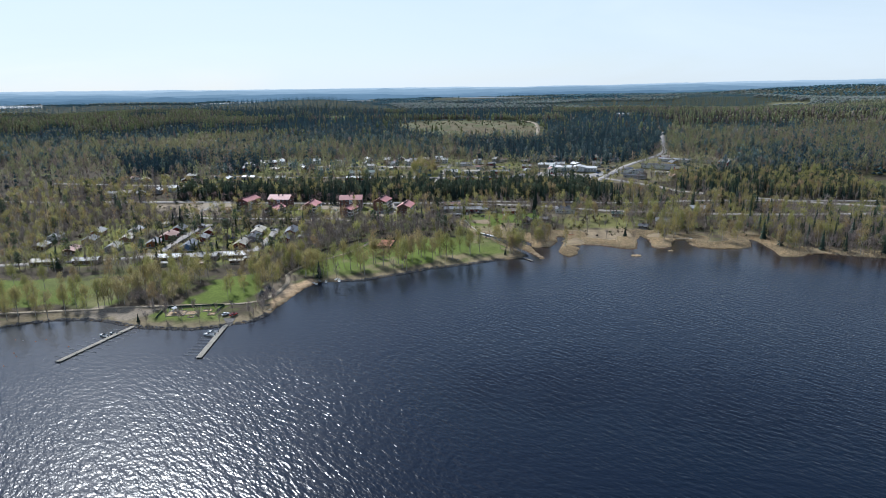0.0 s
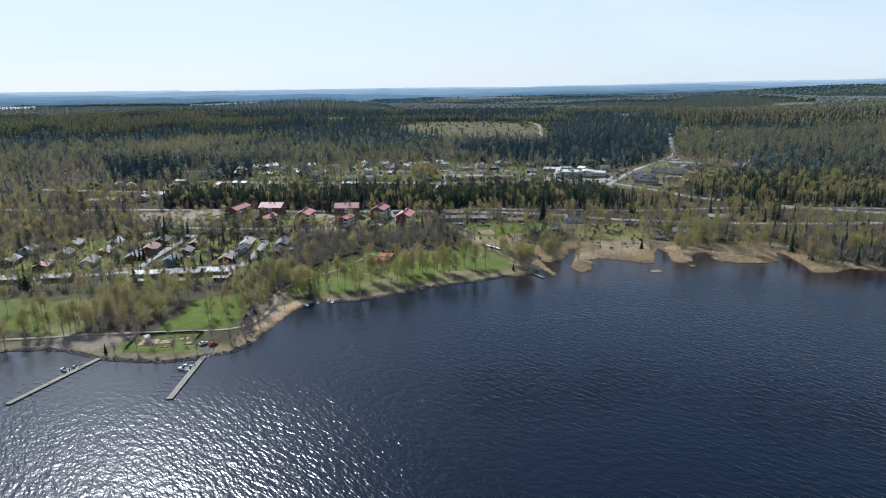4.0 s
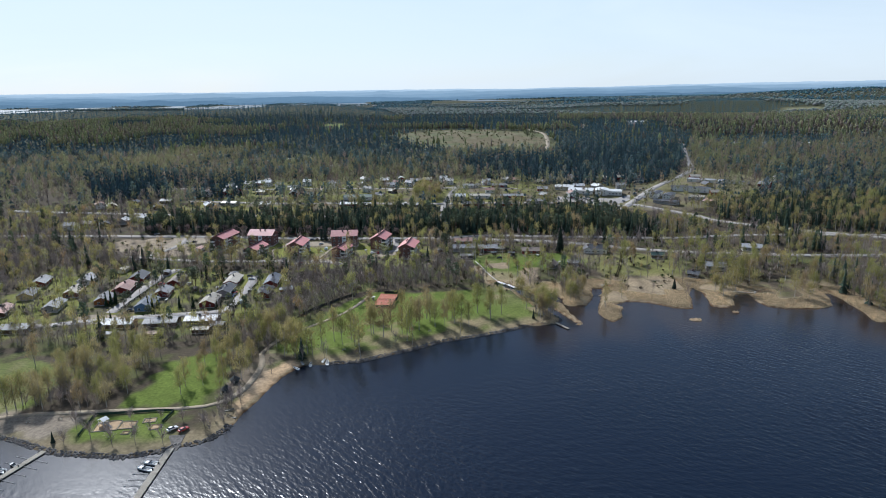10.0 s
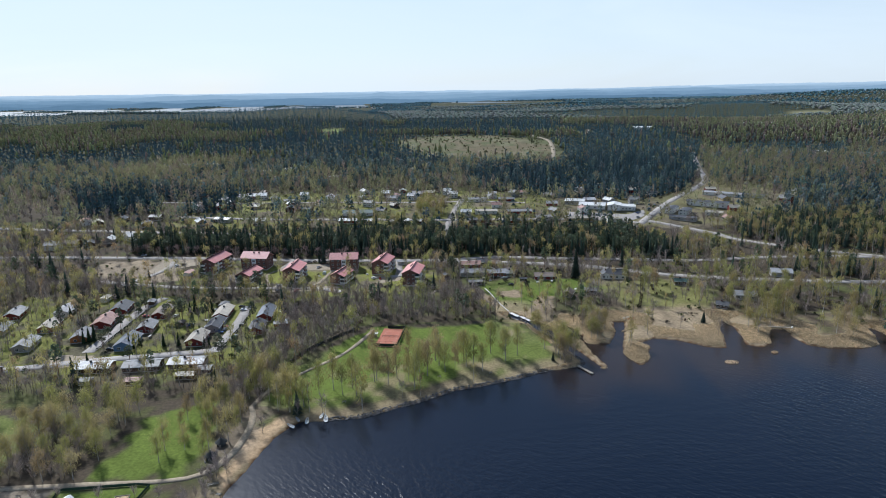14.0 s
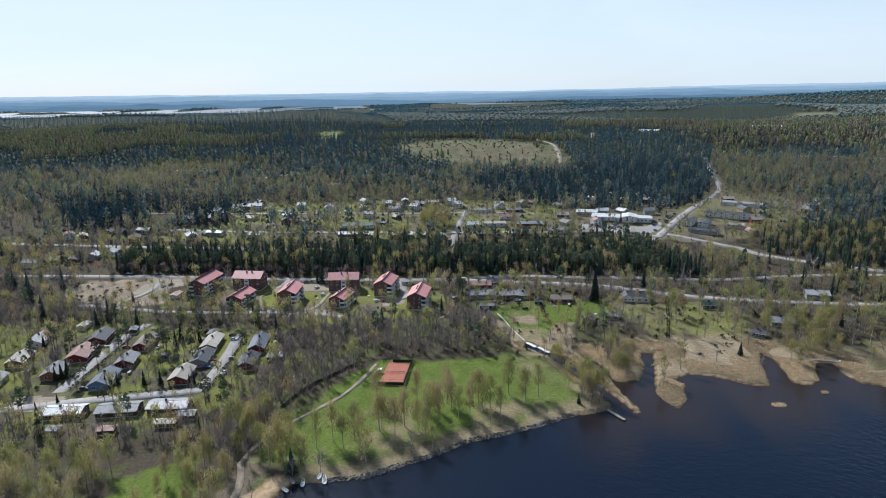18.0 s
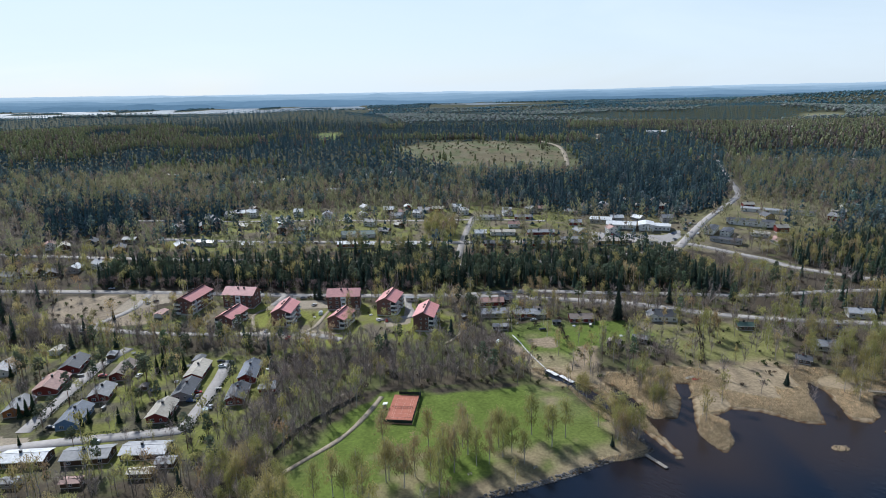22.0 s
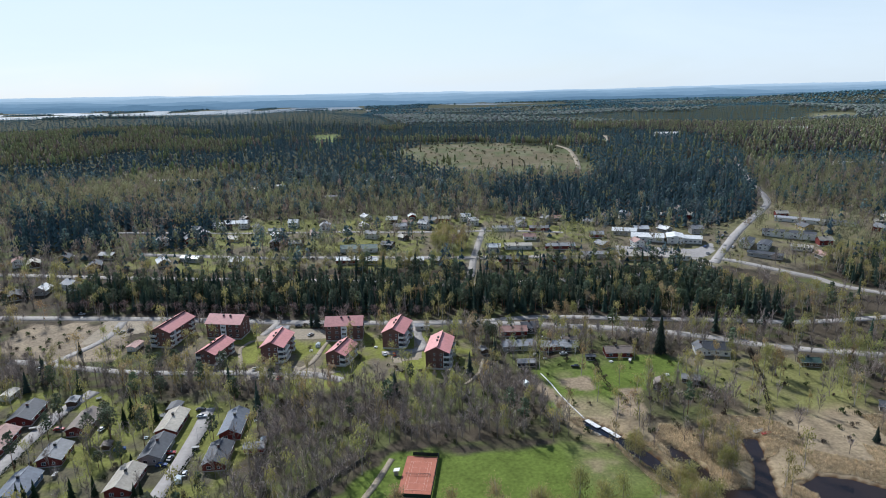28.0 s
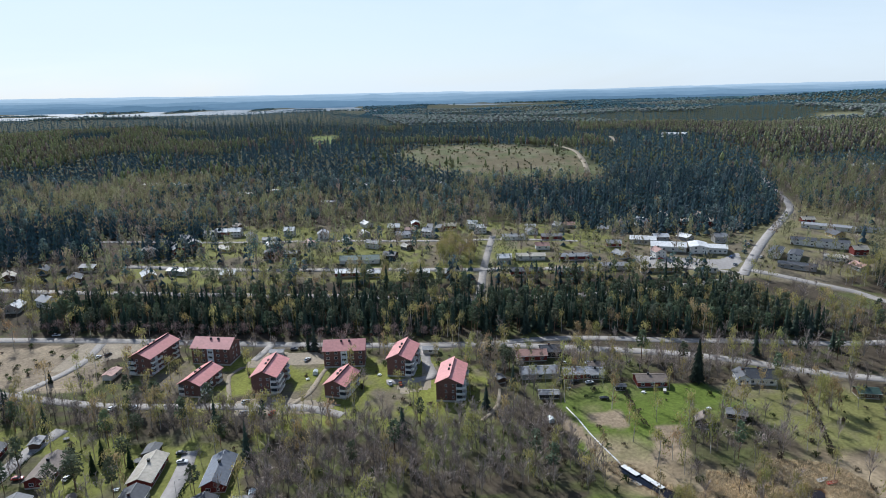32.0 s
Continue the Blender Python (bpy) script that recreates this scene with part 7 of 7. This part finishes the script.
DARKGREEN = (0.024, 0.04, 0.018)
for a in ((-74, 303, -49, 302, 2.4, 1.6), (-40, 303, -30, 330, 3.0, 2.0), (-168, 8, -168, 80, 1.1, 1.0), (-96.8, 8, -96.5, 60, 1.2, 1.0), (-105, 8, -122, 4, 1.3, 1.0), (-150, 0, -125, 4.5, 1.2, 1.0)):
    hedge(*a, DARKGREEN, "clipped dark green hedge along the lane" if a[4] < 2 else "tall clipped dark green hedge")
for a in ((88, 124, 86.5, 97, 1.6, 1.6), (86.5, 97, 88, 82, 1.2, 1.4), (175, 124, 163, 86, 1.7, 1.5), (163, 86, 152, 56, 1.5, 1.5)):
    hedge(*a, (0.075, 0.06, 0.045), "leafless brown hedge between the gardens")


def street_lamp(x, y, turn):
    base = new("street_lamp")
    base.matrix_basis = pose(x, y, gz(x, y), 0, 0, turn)
    tagged(base, "slim grey street lamp beside the road", "street lamp", "street lamps")
    part("pole", add_rod(bmesh.new(), (0, 0, -0.3), (0, 0, 8), 0.09, 0.05), M_CONCRETE, base)
    part("arm", add_rod(bmesh.new(), (0, 0, 7.9), (0, -1.6, 8.3), 0.04), M_CONCRETE, base)
    part("lamp_head", box(-0.15, -2.2, 8.2, 0.15, -1.5, 8.36, bevel=0.04), M_DARK, base)


for x in range(-240, 30, 36):
    street_lamp(x, float(np.interp(x, [-257, -188, -121, -55, 27], [196, 190, 183, 176, 171])) + 5.0, 0)
for x, y in ((-168.5, 40), (-169, 70), (-97, 45), (-130, 5), (45, 300), (56, 352), (236, 300), (262, 340), (-60, 113), (-120, 117)):
    street_lamp(x, y, 90)


def bench(x, y, turn):
    base = new("park_bench")
    base.matrix_basis = pose(x, y, gz(x, y) + 0.02, 0, 0, turn)
    tagged(base, "weathered wooden park bench on the lawn", "bench", "park benches")
    for s in range(3):
        part("slat", box(-0.9, -0.2 + s * 0.15, 0.43, 0.9, -0.07 + s * 0.15, 0.47), M_WOOD, base)
    part("backrest", box(-0.9, 0.24, 0.6, 0.9, 0.28, 0.9), M_WOOD, base)
    for sx in (-0.7, 0.7):
        part("leg", box(sx - 0.05, -0.2, 0, sx + 0.05, 0.28, 0.43), M_CONCRETE, base)


for x, y, turn in ((24, -34, 20), (-20, -58, 10), (-68, -104, 120), (-140, -126, 0), (-128, -124, 5), (50, -30, 25)):
    bench(x, y, turn)


def kota(x, y):
    base = new("barbecue_hut")
    base.matrix_basis = pose(x, y, gz(x, y) - 0.05)
    tagged(base, "small dark round hut with conical roof by the beach", "hut", "beach huts")
    bm = bmesh.new()
    bmesh.ops.create_cone(bm, cap_ends=True, segments=8, radius1=1.9, radius2=1.9, depth=1.6, matrix=Matrix.Translation((0, 0, 0.8)))
    part("wall", bm, M_DARK, base)
    bm = bmesh.new()
    bmesh.ops.create_cone(bm, cap_ends=True, segments=8, radius1=2.5, radius2=0.35, depth=1.7, matrix=Matrix.Translation((0, 0, 2.4)))
    part("roof", bm, M_DARK, base)
    part("flue", add_rod(bmesh.new(), (0, 0, 3.1), (0, 0, 3.8), 0.15), M_DARK, base)
    part("door", box(-0.4, -1.86, 0.05, 0.4, -1.74, 1.5), M_WOOD, base)


kota(-65.5, -92)
kota(-66.5, -101.5)
for x, y, w in ((-121.5, 70, 3.2), (-65, 96, 2.4), (-160, 88, 2.2)):
    base = new("trampoline")
    base.matrix_basis = pose(x, y, gz(x, y))
    tagged(base, "round dark garden trampoline", "trampoline")
    bm = bmesh.new()
    bmesh.ops.create_cone(bm, cap_ends=True, segments=16, radius1=w * 0.6, radius2=w * 0.6, depth=0.08, matrix=Matrix.Translation((0, 0, 0.8)))
    part("mat", bm, M_DARK, base)
    for s in range(6):
        a = 2 * math.pi * s / 6
        part("leg", add_rod(bmesh.new(), (math.cos(a) * w * 0.58, math.sin(a) * w * 0.58, 0), (math.cos(a) * w * 0.58, math.sin(a) * w * 0.58, 2.2), 0.04, sides=5), M_CONCRETE, base)
for x, y, turn in ((-96, 20, 20), (48, 90, 10), (-63, 142, 0), (-70, 46, 10)):
    base = new("greenhouse")
    base.matrix_basis = pose(x, y, gz(x, y), 0, 0, turn)
    tagged(base, "small pale garden greenhouse with ridged roof", "greenhouse", "greenhouses")
    part("frame", add_prism(bmesh.new(), [(-1.2, 0), (1.2, 0), (1.2, 1.6), (0, 2.3), (-1.2, 1.6)], -1.6, 1.6), paint("greenhouse_film", (0.6, 0.66, 0.66), 0.25), base)
    part("door", box(-0.35, -1.66, 0.05, 0.35, -1.6, 1.8), M_WHITE, base)

# ---- stony shore, reeds and shrubs ----
def rocks(name, line, per, inner, outer, lo, hi, label, seed):
    rs = np.random.RandomState(seed)
    ico = bmesh.new()
    bmesh.ops.create_icosphere(ico, subdivisions=1, radius=1)
    bv = np.array([v.co[:] for v in ico.verts])
    bf = np.array([[v.index for v in f.verts] for f in ico.faces])
    ico.free()
    P = np.array(line, float)
    VV, FF = [], []
    for a, b in zip(P, P[1:]):
        L = np.linalg.norm(b - a)
        side = np.array([-(b - a)[1], (b - a)[0]]) / L
        for s in range(int(L * per)):
            p = a + (b - a) * rs.random_sample() + side * rs.uniform(outer, inner)
            r = rs.uniform(lo, hi)
            v = bv * (1 + rs.uniform(-0.28, 0.28, (len(bv), 1))) * r * np.array([1, rs.uniform(0.7, 1), rs.uniform(0.5, 0.8)])
            c, d = math.cos(s), math.sin(s)
            v = np.stack([v[:, 0] * c - v[:, 1] * d, v[:, 0] * d + v[:, 1] * c, v[:, 2]], 1)
            h = max(0.02, 0.45 * ((p - a) @ side + 0.8) * 0.5)
            VV.append(v + np.array([p[0], p[1], h]))
            FF.append(bf + len(bv) * len(FF))
    return tagged(new(name, mesh_np(name, np.concatenate(VV), np.concatenate(FF), [M_ROCK])), label, "rocks", kind="stuff")


rocks("shore_stones", SHORE_PARK[6:], 7, 1.6, -1.2, 0.25, 0.75, "dark stones lining the park shore", 1)
rocks("shore_stones", SHORE_WEST[6:], 7, 1.6, -1.2, 0.25, 0.75, "dark stones lining the western shore", 2)
rocks("shore_stones", SHORE_WEST[3:8], 4, 1.4, -1.0, 0.3, 0.9, "dark boulders along the lake shore", 3)


def reeds(name, count, seed, box_x, box_y, near, far, h, label):
    """Dry reed tufts of crossed blades within a strip along the water."""
    rs = np.random.RandomState(seed)
    x, y = rs.uniform(*box_x, count * 6), rs.uniform(*box_y, count * 6)
    d = shore_dist(x, y) + (vnoise(x, y, 12, seed) - 0.5) * 6
    ok = (d > near) & (d < far) & (vnoise(x, y, 18, seed + 5) > 0.25) & free(x, y, 1.0)
    x, y = x[ok][:count], y[ok][:count]
    z = np.maximum(on_ground(x, y), -0.1)
    n = len(x)
    blades = 3
    V = np.empty((n, blades, 3, 3))
    for b in range(blades):
        a = rs.uniform(0, 6.283, n)
        w = rs.uniform(0.07, 0.17, n)
        hh = h * rs.uniform(0.6, 1.2, n)
        ox, oy = rs.uniform(-0.5, 0.5, n), rs.uniform(-0.5, 0.5, n)
        V[:, b, 0] = np.stack([x + ox - np.cos(a) * w, y + oy - np.sin(a) * w, z], 1)
        V[:, b, 1] = np.stack([x + ox + np.cos(a) * w, y + oy + np.sin(a) * w, z], 1)
        V[:, b, 2] = np.stack([x + ox + rs.uniform(-0.5, 0.5, n), y + oy + rs.uniform(-0.5, 0.5, n), z + hh], 1)
    tint = np.array((0.66, 0.54, 0.36))[None] * np.repeat(rs.uniform(0.6, 1.15, n), blades * 3)[:, None]
    V = V.reshape(-1, 3)
    return tagged(new(name, mesh_np(name, V, np.arange(len(V)).reshape(-1, 3), [M_REED], tint=tint)), label, "reeds", kind="stuff")


reeds("reed_bed", 42000, 5, (96, 300), (-40, 60), -0.2, 14, 0.8, "dense straw-coloured dry reeds round the bays")
reeds("reed_bed", 7000, 6, (60, 112), (-25, 62), -0.2, 3, 0.8, "dry reeds fringing the creek")
reeds("reed_bed", 9000, 7, (276, 520), (-100, 20), -0.3, 10, 0.9, "dry reeds along the eastern shore")
for x, y, r in ((177, -20, 2.2), (205, -9, 1.2)):
    rs = np.random.RandomState(int(x))
    n = 160
    a, q = rs.uniform(0, 6.283, n), np.sqrt(rs.random_sample(n)) * r
    px, py = x + np.cos(a) * q * 1.6, y + np.sin(a) * q
    V = np.stack([np.stack([px - 0.15, py, px * 0 - 0.1], 1), np.stack([px + 0.15, py + 0.1, px * 0 - 0.1], 1), np.stack([px + rs.uniform(-0.3, 0.3, n), py, rs.uniform(0.5, 1.1, n)], 1)], 1).reshape(-1, 3)
    tagged(new("reed_islet", mesh_np("reed_islet", V, np.arange(len(V)).reshape(-1, 3), [M_REED], tint=np.tile(np.array([[0.6, 0.48, 0.32]]), (len(V), 1)))), "small tuft of dry reeds standing in the lake", "reeds", kind="stuff")

# low bushes in gardens and along wood edges
x, y, u, rs = scatter(-330, 300, -60, 420, 4.2, 300)
ok, d = wood_mask(x, y, 0.8)
home = inside(x, y, VILLAGE_WEST) | inside(x, y, VILLAGE_MID) | inside(x, y, LAWN_BLOCKS) | inside(x, y, VILLAGE_EAST) | inside(x, y, LAWN_EAST)
edge = ~inside(x, y, LAWN_COURT) & ~inside(x, y, LAWN_GARDENS)
home |= inside(x, y, LAWN_GARDENS)
ok &= np.where(home, u < np.where(inside(x, y, LAWN_GARDENS), 0.05, 0.10), (u < 0.16) & edge & (y > 30) & (y < 200))
x, y = x[ok], y[ok]
BUSH = [birch_form(600 + s, 60, 0.24, 0, trunk=False, spread=0.62) for s in range(3)]
green = rs.random_sample(len(x)) < 0.45
col = np.where(green[:, None], tones(rs, np.array((0.06, 0.08, 0.03)), len(x), 0.4), tones(rs, np.array((0.11, 0.09, 0.065)), len(x), 0.3))
cx_, cy_, cu_, crs = scatter(-60, 240, 660, 1120, 9, 301)
keep = (blur_in(cx_, cy_, CLEARING, 10) > 0.6) & (cu_ < 0.3)
forest("clearing_scrub", BUSH, cx_[keep], cy_[keep], crs.uniform(1.0, 3.5, int(keep.sum())), tones(crs, np.array((0.12, 0.115, 0.06)), int(keep.sum()), 0.4), BROWN_BARK, "low scrub and stumps on the felled hillside", seed=19)
forest("bushes", BUSH, x, y, rs.uniform(1.0, 2.8, len(x)), col, BROWN_BARK, "low garden bushes and budding shrubs", seed=9)

# garden clutter: woodpiles, tables, compost bins and flagpoles by the houses


def woodpile(x, y, turn):
    base = new("woodpile")
    base.matrix_basis = pose(x, y, gz(x, y) + 0.02, 0, 0, turn)
    tagged(base, "stack of split firewood under a tin sheet", "woodpile", "woodpiles")
    r = random.Random(int(abs(x * 3 + y)))
    for row in range(3):
        for k in range(6):
            part("log", add_rod(bmesh.new(), (-1.2 + k * 0.46 + r.uniform(-0.03, 0.03), -0.5, 0.24 + row * 0.4), (-1.2 + k * 0.46, 0.5, 0.24 + row * 0.4), 0.21, sides=7), M_WOOD, base)
    part("tin_sheet", box(-1.6, -0.7, 1.26, 1.5, 0.7, 1.32), M_CONCRETE, base, "grey tin cover sheet")


def garden_table(x, y, turn):
    base = new("garden_table")
    base.matrix_basis = pose(x, y, gz(x, y) + 0.02, 0, 0, turn)
    tagged(base, "white garden table with two benches on the lawn", "garden table", "garden tables")
    part("tabletop", box(-0.9, -0.45, 0.68, 0.9, 0.45, 0.75, bevel=0.02), M_WHITE, base)
    for side in (-0.85, 0.85):
        part("bench", box(-0.9, side - 0.16, 0.4, 0.9, side + 0.16, 0.46, bevel=0.02), M_WHITE, base)
    for sx in (-0.7, 0.7):
        part("trestle", box(sx - 0.05, -0.95, 0.0, sx + 0.05, 0.95, 0.40), M_WHITE, base)
        part("leg", box(sx - 0.05, -0.3, 0.40, sx + 0.05, 0.3, 0.68), M_WHITE, base)


for x, y, turn in ((-97, 42, 5), (-121, 30, 80), (-176, 62, 10), (-146, 26, 95), (58, 122, 10), (106, 112, 70), (-203, 30, 20)):
    woodpile(x, y, turn)
for x, y, turn in ((-78, 64, 30), (-122, 52, 10), (-194, 60, 60), (96, 112, 40), (62, 118, 10), (-66, 136, 20), (-30, 138, 75), (120, 96, 15)):
    garden_table(x, y, turn)
